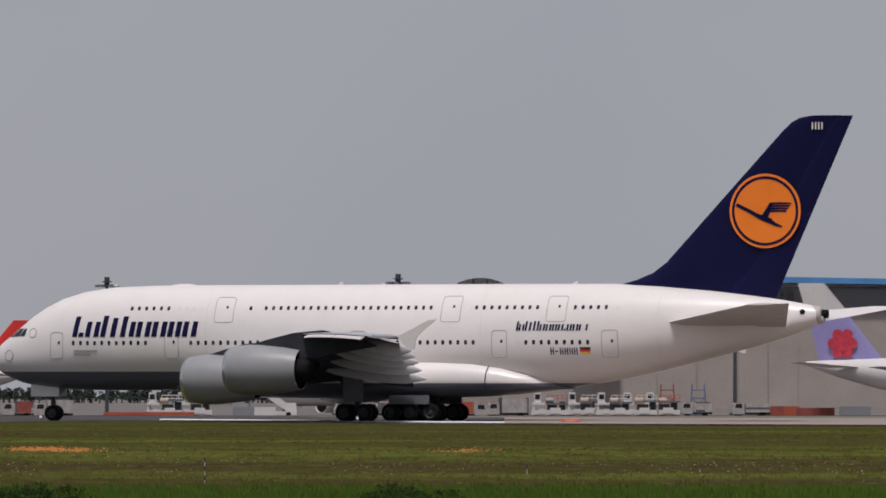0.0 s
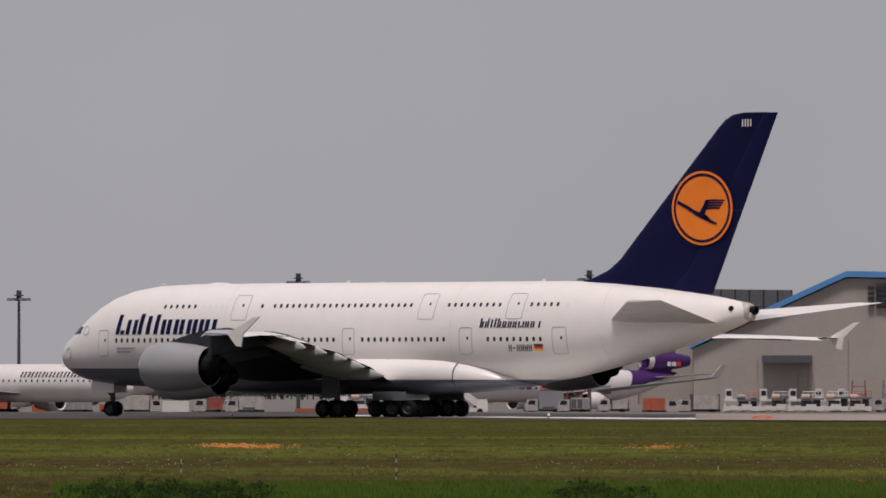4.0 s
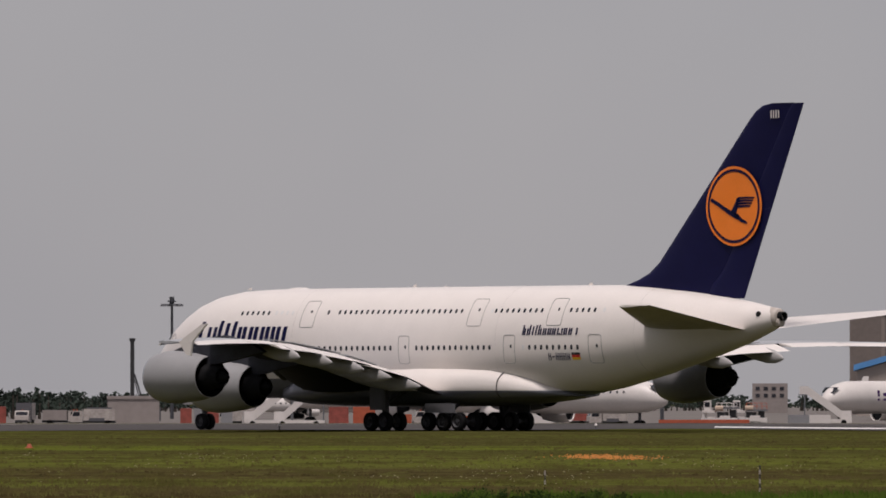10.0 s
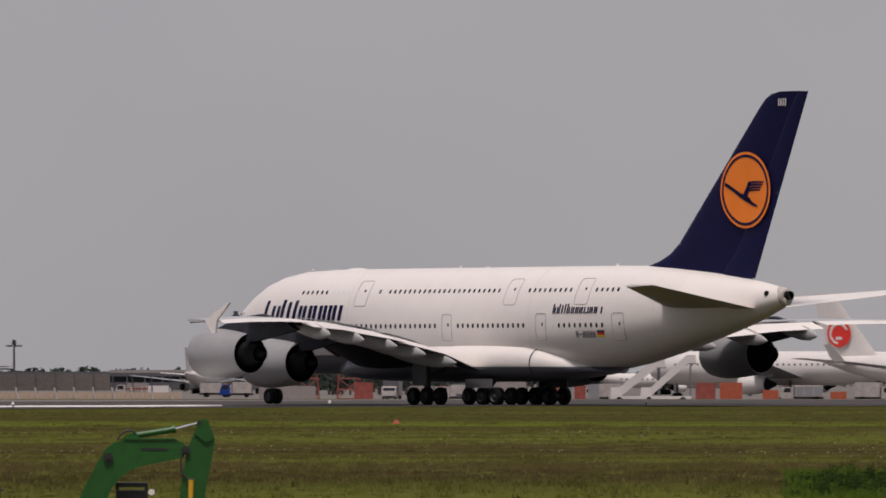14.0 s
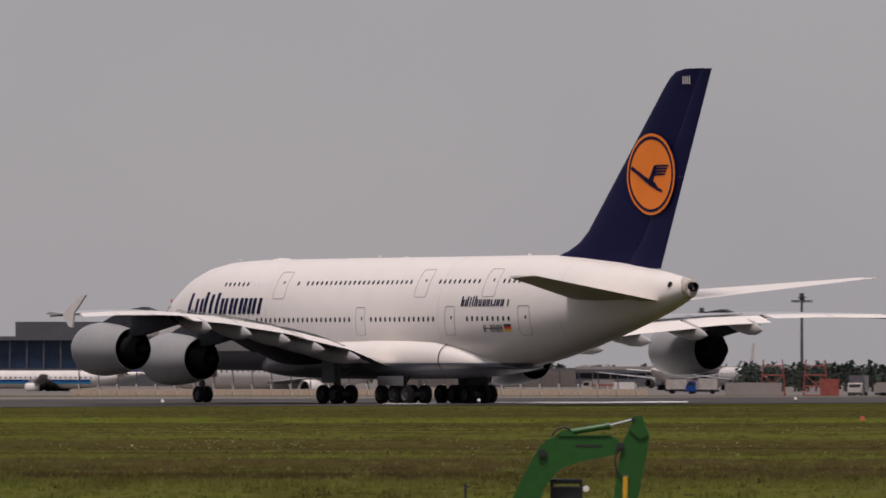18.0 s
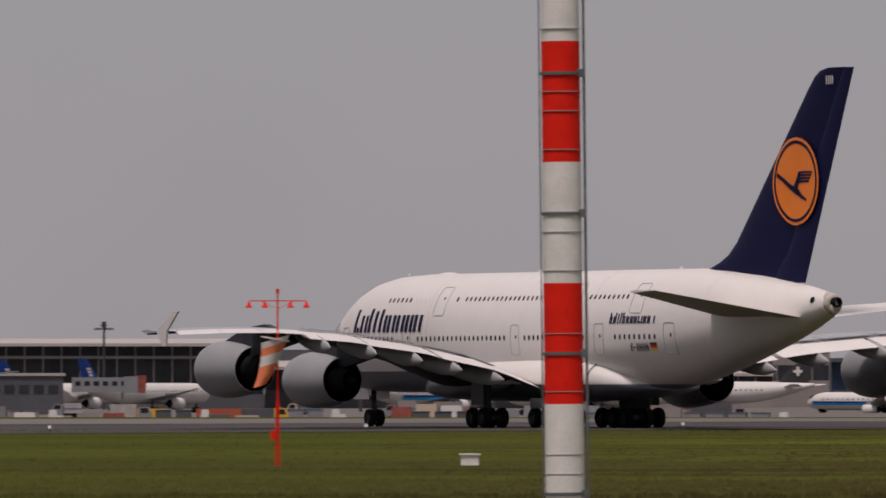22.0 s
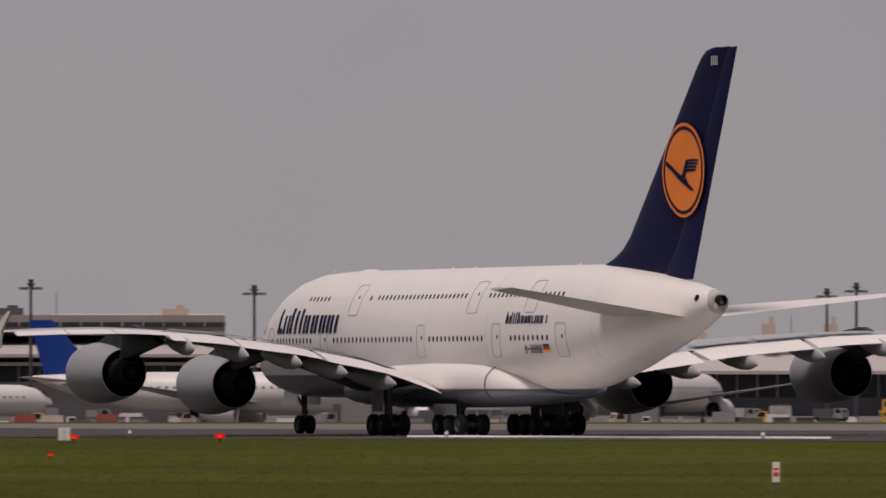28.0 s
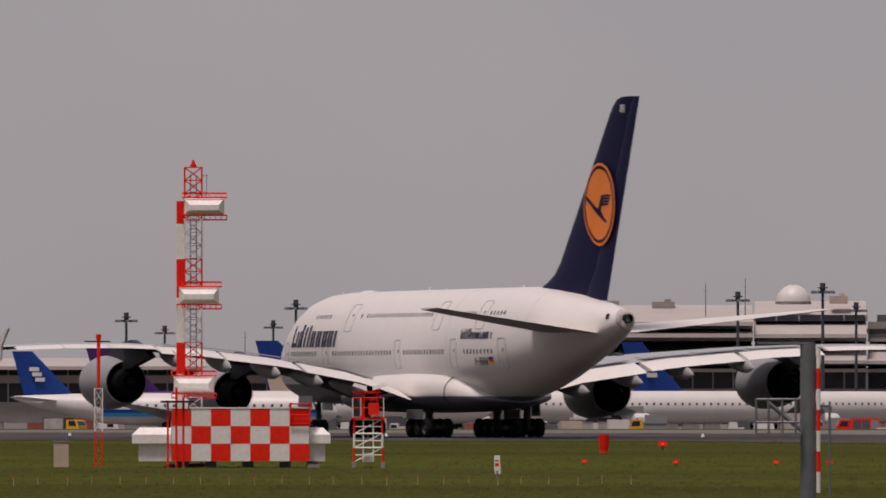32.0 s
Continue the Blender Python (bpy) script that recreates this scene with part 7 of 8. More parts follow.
GRASS_BRIGHT = leafy("tall_grass", (0.026, 0.046, 0.005), (0.052, 0.082, 0.011))
GRASS_DRY = leafy("dry_grass", (0.044, 0.036, 0.011), (0.070, 0.060, 0.018))
SHRUB = leafy("shrub_leaves", (0.010, 0.020, 0.005), (0.026, 0.046, 0.009))
FLOWER = material("flower_white", (0.20, 0.18, 0.09), 0.8, vary=0.15)
blades("meadow_grass", "mixed green meadow grass blades", GRASS, 10000, -7500, 2500, 229, 420, 0.03, 0.09, 11, 0.06, 5)
blades("far_meadow_grass", "green and brown grass tufts towards the runway", GRASS, 5000, -7500, 2500, 410, 640, 0.04, 0.10, 17, 0.09, 3, 0.9, 0.5)
blades("dry_grass", "dry brown tufts towards the runway", GRASS_DRY, 900, -1900, 2500, 400, 640, 0.05, 0.10, 18, 0.08, 3, 0.9, 0.5)
blades("dry_grass", "dry brown grass stalks among the green", GRASS_DRY, 2500, -1900, 2500, 260, 430, 0.05, 0.16, 12, 0.02)
blades("dry_grass", "dry reddish grass tufts near the landing aid", GRASS_DRY, 2200, -7500, -4800, 300, 640, 0.04, 0.09, 23, 0.05, 3, 0.9, 0.5)
blades("tall_grass", "tall bright green grass along the bank", GRASS_BRIGHT, 4600, 430, 2500, 218, 254, 0.08, 0.26, 13, 0.03, 6, lean=0.5)
blades("verge_tufts", "green tufts at the foot of the verge", GRASS, 4200, -3600, 430, 213, 241, 0.05, 0.17, 29, 0.03, 6, 1.0, lean=0.5)
blades("verge_grass", "green grass on the near verge", GRASS, 9500, -7500, 460, 210, 300, 0.05, 0.14, 16, 0.03, 5)


def shrubs(label, p0, p1, d0, d1, top, clumps, leaves, seed):
    """Low bushes: loose clumps of small turned leaves with an uneven top."""
    rnd = random.Random(seed)
    v, f = [], []
    for k in range(clumps):
        p, d = rnd.uniform(p0, p1), rnd.uniform(d0, d1)
        base = polar(p * K, d, ground_z(d))
        edge = min(1.0, (p - p0) / (0.2 * (p1 - p0)), (p1 - p) / (0.2 * (p1 - p0)))
        tall = top * (0.25 + 0.75 * edge) * rnd.uniform(0.35, 1.0) * (0.7 + 0.6 * noise.noise(Vector((p * 0.02, d, 1.0))))
        wide = rnd.uniform(0.16, 0.42)
        for q in range(leaves):
            a, h = rnd.uniform(0, 6.28), rnd.random()
            r = wide * math.sqrt(rnd.random()) * (1.05 - 0.6 * h)
            c = base + Vector((r * math.cos(a), r * math.sin(a), max(0.02, tall) * h))
            u = Vector((rnd.uniform(-1, 1), rnd.uniform(-1, 1), rnd.uniform(-0.4, 1))).normalized()
            w = u.orthogonal().normalized()
            ln, br = rnd.uniform(0.03, 0.075), rnd.uniform(0.012, 0.03)
            i = len(v)
            v += [c - w * br, c + u * ln * 0.5 - w * br * 0.2 + Vector((0, 0, 0.01)), c + u * ln, c + w * br]
            f.append((i, i + 1, i + 2, i + 3))
    me = bpy.data.meshes.new("leafy_shrubs")
    me.from_pydata([tuple(q) for q in v], [], f)
    me.materials.append(SHRUB)
    return tagged(new("leafy_shrubs", me), label, "shrubs", kind="stuff")


shrubs("dark low shrubs on the grass bank", 430, 850, 219, 233, 0.62, 260, 70, 14)
shrubs("dark low shrubs beside the tall grass", 1300, 1490, 220, 232, 0.55, 90, 70, 15)


def flowers(count, seed):
    rnd = random.Random(seed)
    v, f = [], []
    for k in range(count):
        p = rnd.uniform(-1700, 2300)
        d = rnd.choice((300, 322, 350, 385, 410)) + rnd.gauss(0, 10)
        if noise.noise(Vector((p * 0.004, d * 0.03, 0))) < 0.05:
            continue
        c = polar(p * K, d, rnd.uniform(0.06, 0.2))
        i, w = len(v), rnd.uniform(0.007, 0.02)
        v += [(c.x - w, c.y, c.z), (c.x + w, c.y, c.z), (c.x + w, c.y + 0.02, c.z + w * 1.4), (c.x - w, c.y + 0.02, c.z + w * 1.4)]
        f.append((i, i + 1, i + 2, i + 3))
    me = bpy.data.meshes.new("flowers")
    me.from_pydata(v, [], f)
    me.materials.append(FLOWER)
    tagged(new("wild_flowers", me), "pale wild flowers scattered in the grass", "flowers", kind="stuff")


flowers(2600, 21)


def orange_patch(p, d, count, seed):
    rnd = random.Random(seed)
    v, f = [], []
    for k in range(count):
        c = polar((p + rnd.gauss(0, 26)) * K, d + rnd.gauss(0, 6), rnd.uniform(0.05, 0.14))
        i, w = len(v), rnd.uniform(0.012, 0.028)
        v += [(c.x - w, c.y, c.z), (c.x + w, c.y, c.z), (c.x + w, c.y + 0.02, c.z + w * 1.3), (c.x - w, c.y + 0.02, c.z + w * 1.3)]
        f.append((i, i + 1, i + 2, i + 3))
    me = bpy.data.meshes.new("flowers")
    me.from_pydata(v, [], f)
    me.materials.append(FLOWER_ORANGE)
    tagged(new("orange_flowers", me), "patch of orange wild flowers in the grass", "flowers", kind="stuff")


FLOWER_ORANGE = material("flower_orange", (0.42, 0.15, 0.02), 0.8, vary=0.2)
orange_patch(735, 405, 420, 31)
orange_patch(800, 398, 200, 33)
orange_patch(1490, 395, 120, 32)


# ---- the near grass: posts, excavator, pole, windsock, landing aid ----
def marker(p, d, h, n=6):
    t = thing("marker_post", "thin black and white banded marker post in the grass", "marker post", spot(p, d, 0.0), "marker posts")
    for k in range(n):
        part("band", Geo().rod((0, 0, h * k / n), (0, 0, h * (k + 1) / n), 0.02, n=8), (DULL_WHITE, BLACK)[k % 2], t)


marker(1030, 266, 0.76)
marker(650, 290, 0.42, 3)
marker(1600, 300, 0.3, 2)


stake = thing("boundary_stake", "thin dark stake with a short arm beside the bank", "stake", spot(-964, 205, ground_z(205)), "")
part("rod", Geo().rod((0, 0, 0), (0, 0, 0.22 - ground_z(205)), 0.03, n=8), BLACK, stake)
part("arm", Geo().rod((0, 0, 0.16 - ground_z(205)), (0.1, 0, 0.16 - ground_z(205)), 0.02, n=6), BLACK, stake)
cone = thing("edge_marker", "small orange marker in the mown grass", "marker", spot(-262, 490, 0.0), "")
part("body", Geo().rod((0, 0, 0.02), (0, 0, 0.22), 0.16, 0.08, 10), SIGNAL, cone)
part("foot", Geo().box(0, 0, 0, 0.45, 0.4, 0.03), SIGNAL, cone)
cover = thing("marker_cover", "low orange cover lying at the runway edge", "marker", spot(1678, 724, 0.05), "")
part("hood", Geo().loft([[(0.85 * k * math.cos(a), 0.4 * k * math.sin(a), z) for a in (2 * math.pi * i / 16 for i in range(16))] for z, k in ((0.0, 1.0), (0.16, 0.9), (0.27, 0.55), (0.3, 0.2))]), SIGNAL, cover, smooth=50)
part("rim", Geo().rod((0, 0, 0), (0, 0, 0.02), 0.9, n=16), BLACK, cover)


def sign_board(p, d, h, w=0.20):
    t = thing("marker_board", "small white board with red marks on a stake", "sign", spot(p, d, 0.0), "marker boards")
    part("board", Geo().box(0, 0, h * 0.35, w, 0.04, h * 0.65), POLE_WHITE, t)
    part("red_mark", Geo().box(0, -0.024, h * 0.55, w * 0.7, 0.01, h * 0.12).box(0, -0.024, h * 0.75, w * 0.7, 0.01, h * 0.06), POLE_RED, t)
    part("stake", Geo().rod((0, 0.03, 0), (0, 0.03, h), 0.03, n=6), GALV, t)


for p, d, h in ((-4277, 262, 0.85), (-6344, 331, 0.82), (-6341 - 2, 331.4, 0.5)):
    sign_board(p, d, h)


def excavator():
    t = thing("excavator", "green mini excavator with its arm raised", "excavator", spot(-600, 190, ground_z(190)), "")
    up = new("upper_body")
    up.parent = t
    up.matrix_local = Matrix.Translation((-0.17, 0, 0.56)) @ Matrix.Scale(0.87, 4)
    part("turntable", Geo().rod((-3.3, 0, 0.5), (-3.3, 0, 1.12), 0.45, n=20), BLACK, t)
    part("track", Geo().box(-3.3, -0.55, 0, 1.9, 0.3, 0.5), BLACK, t)
    part("track", Geo().box(-3.3, 0.55, 0, 1.9, 0.3, 0.5), BLACK, t)
    part("undercarriage", Geo().box(-3.3, 0, 0.2, 1.2, 0.9, 0.35), LEAFGREEN, t)
    part("house", Geo().box(-3.6, 0, 0.6, 1.5, 1.3, 0.75, taper=0.92), LEAFGREEN, up)
    cab = part("cab_roof", Geo().loft([[(-1.47 + 0.37 * k * sx, 0.55 + 0.5 * k * sy, z) for sx, sy in ((-1, -1), (1, -1), (1, 1), (-1, 1))] for z, k in ((1.88, 1.0), (1.94, 1.0), (1.98, 0.9))]), BLACK, up)
    for x in (-1.80, -1.14):
        for y in (0.1, 1.0):
            part("cab_post", Geo().rod((x, y, 0.7), (x, y, 1.9), 0.035, n=6), BLACK, cab)
    part("cab_glass", Geo().box(-1.47, 0.10, 1.0, 0.62, 0.02, 0.82), TERM_GLASS, cab)
    part("cab_trim", Geo().box(-1.47, 0.085, 1.80, 0.62, 0.02, 0.025), GALV, cab)
    part("work_lamp", Geo().rod((-1.02, 0.12, 1.77), (-1.02, -0.02, 1.77), 0.06, 0.085, 14), BLACK, cab)
    part("lamp_lens", Geo().rod((-1.02, -0.02, 1.77), (-1.02, -0.035, 1.77), 0.075, n=14), POLE_WHITE, cab, "round pale work lamp lens")

    def beam(pts, w0, w1, wide):
        g = Geo()
        rings = []
        for k, (x, z) in enumerate(pts):
            a, b = pts[max(0, k - 1)], pts[min(len(pts) - 1, k + 1)]
            dx, dz = b[0] - a[0], b[1] - a[1]
            ln = math.hypot(dx, dz)
            h = (w0 + (w1 - w0) * k / (len(pts) - 1)) / 2
            nx, nz = -dz / ln * h, dx / ln * h
            rings.append([(x + nx, -wide / 2, z + nz), (x + nx, wide / 2, z + nz), (x - nx, wide / 2, z - nz), (x - nx, -wide / 2, z - nz)])
        return g.loft(rings)
    def plate(name, outline, wide, mat, label=""):
        m = len(outline)
        g = Geo().add([(x, y, z) for y in (-wide / 2, wide / 2) for x, z in outline], [tuple(range(m)), tuple(range(2 * m - 1, m - 1, -1))] + [(i, (i + 1) % m, m + (i + 1) % m, m + i) for i in range(m)])
        return part(name, g, mat, up, label)

    boom = plate("boom", [(-2.95, 1.0), (-2.52, 1.92), (-2.26, 2.42), (-2.05, 2.76), (-1.88, 2.90), (-1.62, 2.95), (-0.46, 2.97), (-0.30, 2.90), (-0.21, 2.76), (-0.26, 2.60), (-1.18, 2.41), (-1.50, 2.30), (-1.70, 2.15), (-1.92, 1.88), (-2.3, 0.9)], 0.26, LEAFGREEN)
    part("top_flange", Geo().box(-1.05, 0, 2.962, 1.2, 0.32, 0.03), LEAFGREEN, boom)
    part("bottom_flange", beam([(-0.28, 2.575), (-1.18, 2.395), (-1.52, 2.28), (-1.72, 2.13), (-1.94, 1.86)], 0.04, 0.04, 0.32), LEAFGREEN, boom)
    for x, z, r in ((-2.0, 2.56, 0.11), (-0.24, 2.72, 0.10)):
        part("pivot", Geo().rod((x, -0.19, z), (x, 0.19, z), r, n=14).rod((x, -0.22, z), (x, 0.22, z), r * 0.45, n=10), BLACK, boom)
    plate("stick", [(0.02, 3.28), (0.10, 3.30), (0.30, 3.02), (0.41, 2.96), (0.36, 2.6), (0.25, 2.05), (0.14, 1.5), (-0.40, 1.5), (-0.34, 2.0), (-0.21, 2.76)], 0.24, LEAFGREEN)
    for y in (-0.14, 0.14):
        part("stick_ear", Geo().add([(x, y + d, z) for d in (-0.025, 0.025) for x, z in ((-0.04, 3.1), (0.07, 3.43), (0.26, 3.42), (0.42, 2.98), (0.2, 2.9))], [(0, 1, 2, 3, 4), (9, 8, 7, 6, 5)] + [(i, (i + 1) % 5, 5 + (i + 1) % 5, 5 + i) for i in range(5)]), LEAFGREEN, up)
    part("stick_edge", beam([(0.40, 2.96), (0.345, 2.6), (0.235, 2.05), (0.13, 1.5)], 0.05, 0.05, 0.27), LEAFGREEN, up)
    part("rod_pin", Geo().rod((0.06, -0.18, 3.34), (0.06, 0.18, 3.34), 0.05, n=10), BLACK, up)
    part("cylinder", Geo().rod((-1.44, 0, 3.05), (-0.49, 0, 3.20), 0.075, n=12).rod((-0.56, 0, 3.19), (-0.47, 0, 3.205), 0.095, n=12).rod((-1.47, -0.1, 3.03), (-1.47, 0.1, 3.03), 0.08, n=10), LEAFGREEN, up)
    part("cylinder_bracket", Geo().add([(x, y, z) for y in (-0.11, 0.11) for x, z in ((-1.75, 2.94), (-1.55, 3.10), (-1.38, 3.08), (-1.22, 2.96))], [(0, 1, 2, 3), (7, 6, 5, 4), (0, 4, 5, 1), (1, 5, 6, 2), (2, 6, 7, 3)]), LEAFGREEN, up)
    part("piston_rod", Geo().rod((-0.47, 0, 3.205), (0.06, 0, 3.34), 0.036, n=8), LIP, up, "bright steel piston rod")
    for y in (-0.07, 0.05):
        arc = [(-1.80, y, 2.95), (-1.74, y, 3.06), (-1.64, y, 3.14), (-1.52, y, 3.17), (-1.42, y, 3.14), (-1.36, y, 3.08)]
        g = Geo()
        for a, b in zip(arc, arc[1:]):
            g.rod(a, b, 0.022, n=6)
        part("hose", g, BLACK, up)
    arc = [(-0.30, -0.16, 2.70), (-0.36, -0.17, 2.45), (-0.33, -0.17, 2.2), (-0.2, -0.17, 2.06), (-0.05, -0.16, 2.05)]
    g = Geo()
    for a, b in zip(arc, arc[1:]):
        g.rod(a, b, 0.022, n=6)
    part("hose", g, BLACK, up)
    part("bucket_cylinder", Geo().rod((-0.14, -0.16, 1.2), (-0.12, -0.16, 2.05), 0.06, n=10), YELLOW, up, "yellow bucket cylinder")
    part("bucket", Geo().loft([[(-0.3 - 0.25 * math.sin(a), y, 1.25 + 0.3 * math.cos(a)) for a in np.linspace(-0.6, 2.4, 9)] + [(-0.25, y, 1.2)] for y in (-0.25, 0.25)]), BLACK, up)
    part("decal_bar", Geo().box(-0.95, -0.135, 2.72, 0.62, 0.012, 0.05), BLACK, boom)
    return t


EXCAVATOR = excavator()

# red and white banded pole near the camera
pole = thing("banded_pole", "thick red and white banded pole with straps and a conduit", "pole", spot(-2261, 85, ground_z(85)) @ pose(0, 0, 0, 0, -0.6, 0), "")
base = ground_z(85)
edges = [-1.65] + [0.42 + 1.07 * k for k in range(9)]
for k in range(len(edges) - 1):
    z0, z1 = edges[k] - base, edges[k + 1] - base
    part("band", Geo().rod((0, 0, max(0, z0)), (0, 0, z1), 0.178 - 0.0015 * k, n=28), POLE_RED if k in (3, 5, 7) or k == 1 else POLE_WHITE, pole, smooth=40)
    for f in (0.10, 0.42, 0.58):
        part("joint", Geo().rod((0, 0, z0 + (z1 - z0) * f), (0, 0, z0 + (z1 - z0) * f + 0.006), 0.1795, n=28), SEAM, pole, smooth=40)
for k in range(8):
    z = 1.0 + 1.24 * k
    part("strap", Geo().rod((0, 0, z), (0, 0, z + 0.028), 0.184, n=28).box(0.18, -0.05, z - 0.02, 0.07, 0.08, 0.07), GALV, pole)
for x, r in ((0.205, 0.012), (-0.190, 0.006)):
    part("conduit", Geo().rod((x, -0.02, 0), (x, -0.02, 8.9 - base), r, n=8), GALV, pole)

# windsock
ws = thing("windsock", "orange and white windsock on a red mast with four lamps", "windsock", spot(-2777, 335, 0.0), "")
part("mast", Geo().rod((0, 0, 2.0), (0, 0, 6.05), 0.04, 0.028, 8), POLE_RED, ws)
for x, y in ((-0.08, -0.06), (0.08, -0.06), (0.0, 0.09)):
    part("lattice_leg", Geo().rod((x, y, 0), (x * 0.5, y * 0.5, 2.3), 0.022, n=6), POLE_RED, ws)
for k in range(6):
    part("lattice_brace", Geo().rod((-0.075 if k % 2 else 0.075, -0.06, 0.15 + 0.35 * k), (0.07 if k % 2 else -0.07, -0.055, 0.5 + 0.35 * k), 0.013, n=5), POLE_RED, ws)
part("control_box", Geo().box(-0.16, -0.05, 0.95, 0.16, 0.14, 0.3), POLE_RED, ws)
part("crossbar", Geo().rod((-1.0, 0, 5.78), (1.0, 0, 5.78), 0.02, n=6).rod((-0.6, 0, 5.78), (0, 0, 5.5), 0.01, n=5).rod((0.6, 0, 5.78), (0, 0, 5.5), 0.01, n=5), POLE_RED, ws)
for x in (-1.0, -0.45, 0.45, 1.0):
    part("lamp", Geo().loft([[(x + r * math.cos(a), r * math.sin(a), z) for a in (2 * math.pi * i / 12 for i in range(12))] for z, r in ((5.75, 0.03), (5.66, 0.06), (5.56, 0.12), (5.54, 0.11))]), POLE_RED, ws)
part("top_lamp", Geo().rod((0, 0, 6.02), (0, 0, 6.2), 0.06, n=10), CHEQUER_RED, ws)
ring0, ring1 = Vector((-0.08, -0.12, 4.45)), Vector((-0.62, -0.2, 2.80))
SOCK_ORANGE = material("sock_orange", (0.75, 0.20, 0.085), 0.8, vary=0.12, scale=3)
SOCK_WHITE = material("sock_white", (0.62, 0.58, 0.54), 0.8, vary=0.08, scale=3)
bend = [ring0 + (ring1 - ring0) * s + Vector((0.10 * math.sin(math.pi * s), 0, 0.14 * math.sin(math.pi * min(1, s * 1.3)))) for s in np.linspace(0, 1, 11)]
for k in range(5):
    rings = []
    for q in (2 * k, 2 * k + 1, 2 * k + 2):
        r = 0.50 - 0.28 * q / 10
        rings.append([bend[q] + Vector((r * math.cos(a), r * 0.9 * math.sin(a), 0.30 * r * math.cos(a))) for a in (2 * math.pi * i / 20 for i in range(20))])
    part("sock_band", Geo().loft(rings, False), (SOCK_WHITE, SOCK_ORANGE, SOCK_WHITE, SOCK_ORANGE, SOCK_ORANGE)[k], ws, smooth=60)
part("hoop", Geo().lathe(0, 0, 0, [(0.03, 0.49), (-0.03, 0.49), (-0.03, 0.46), (0.03, 0.46), (0.03, 0.49)], 20).mesh("hoop", SOCK_WHITE, 40), None, ws, at=Matrix.Translation(ring0) @ pose(0, 0, 0, 0, 100, 0))
box = thing("junction_box", "small white metal box in the grass", "utility box", spot(-2437, 334, 0.0), "")
part("body", Geo().box(0, 0, 0.05, 0.62, 0.4, 0.36), POLE_WHITE, box)
part("lid", Geo().box(0, 0, 0.41, 0.74, 0.5, 0.05), POLE_WHITE, box)


# glide-path landing aid
def lattice(t, x, y, w, sections, r=0.03):
    for z, z1, m in sections:
        h = z1 - z
        g = Geo()
        c = [(x - w / 2, y - w / 2), (x + w / 2, y - w / 2), (x + w / 2, y + w / 2), (x - w / 2, y + w / 2)]
        for i in range(4):
            a, b = c[i], c[(i + 1) % 4]
            g.rod((*a, z), (*a, z + h), r, n=6)
            n = max(1, round(h / 0.55))
            for j in range(n):
                za, zb = z + h * j / n, z + h * (j + 1) / n
                g.rod((*a, za), (*b, zb), r * 0.6, n=4).rod((*b, za), (*a, zb), r * 0.6, n=4).rod((*a, zb), (*b, zb), r * 0.6, n=4)
        part("lattice_section", g, m, t)


gp = thing("glide_path_tower", "red and white lattice tower with three white aerial boxes", "antenna tower", spot(-6890, 391, 0.0), "")
lattice(gp, 0.19, 0, 0.70, [(z0, z1, (POLE_RED, POLE_WHITE)[k % 2]) for k, (z0, z1) in enumerate(((0.15, 1.77), (1.77, 2.85), (2.85, 5.08), (5.08, 6.47), (6.47, 8.47), (8.47, 10.1), (10.1, 12.2)))], 0.036)
part("ladder", Geo().rod((0.08, -0.1, 0.2), (0.08, -0.1, 11.9), 0.022, n=5).rod((0.32, -0.1, 0.2), (0.32, -0.1, 11.9), 0.022, n=5), GALV, gp, "grey ladder rails inside the lattice")
for k in range(38):
    part("ladder_rung", Geo().rod((0.08, -0.1, 0.4 + 0.3 * k), (0.32, -0.1, 0.4 + 0.3 * k), 0.014, n=5), GALV, gp)
for z0, z1, m in ((0.15, 2.26, POLE_RED), (2.26, 3.8, POLE_WHITE), (3.8, 5.08, POLE_RED), (5.08, 6.9, POLE_WHITE), (6.9, 8.47, POLE_RED), (8.47, 9.9, POLE_WHITE), (9.9, 10.84, POLE_RED)):
    part("cable_duct", Geo().box(-0.335, -0.2, z0, 0.31, 0.22, z1 - z0 - 0.012), m, gp)
part("plinth", Geo().box(0.1, 0, 0, 2.0, 1.4, 0.16), TERM_WALL, gp)
part("top_lamp", Geo().rod((0.19, 0, 12.2), (0.19, 0, 12.33), 0.13, n=10).rod((0.19, 0, 12.33), (0.19, 0, 12.5), 0.09, 0.05, 10), CHEQUER_RED, gp)
part("whip_aerial", Geo().rod((0.72, 0, 10.9), (0.74, 0, 11.9), 0.014, n=5).rod((0.5, 0, 11.85), (0.74, 0, 11.9), 0.014, n=5), GALV, gp)
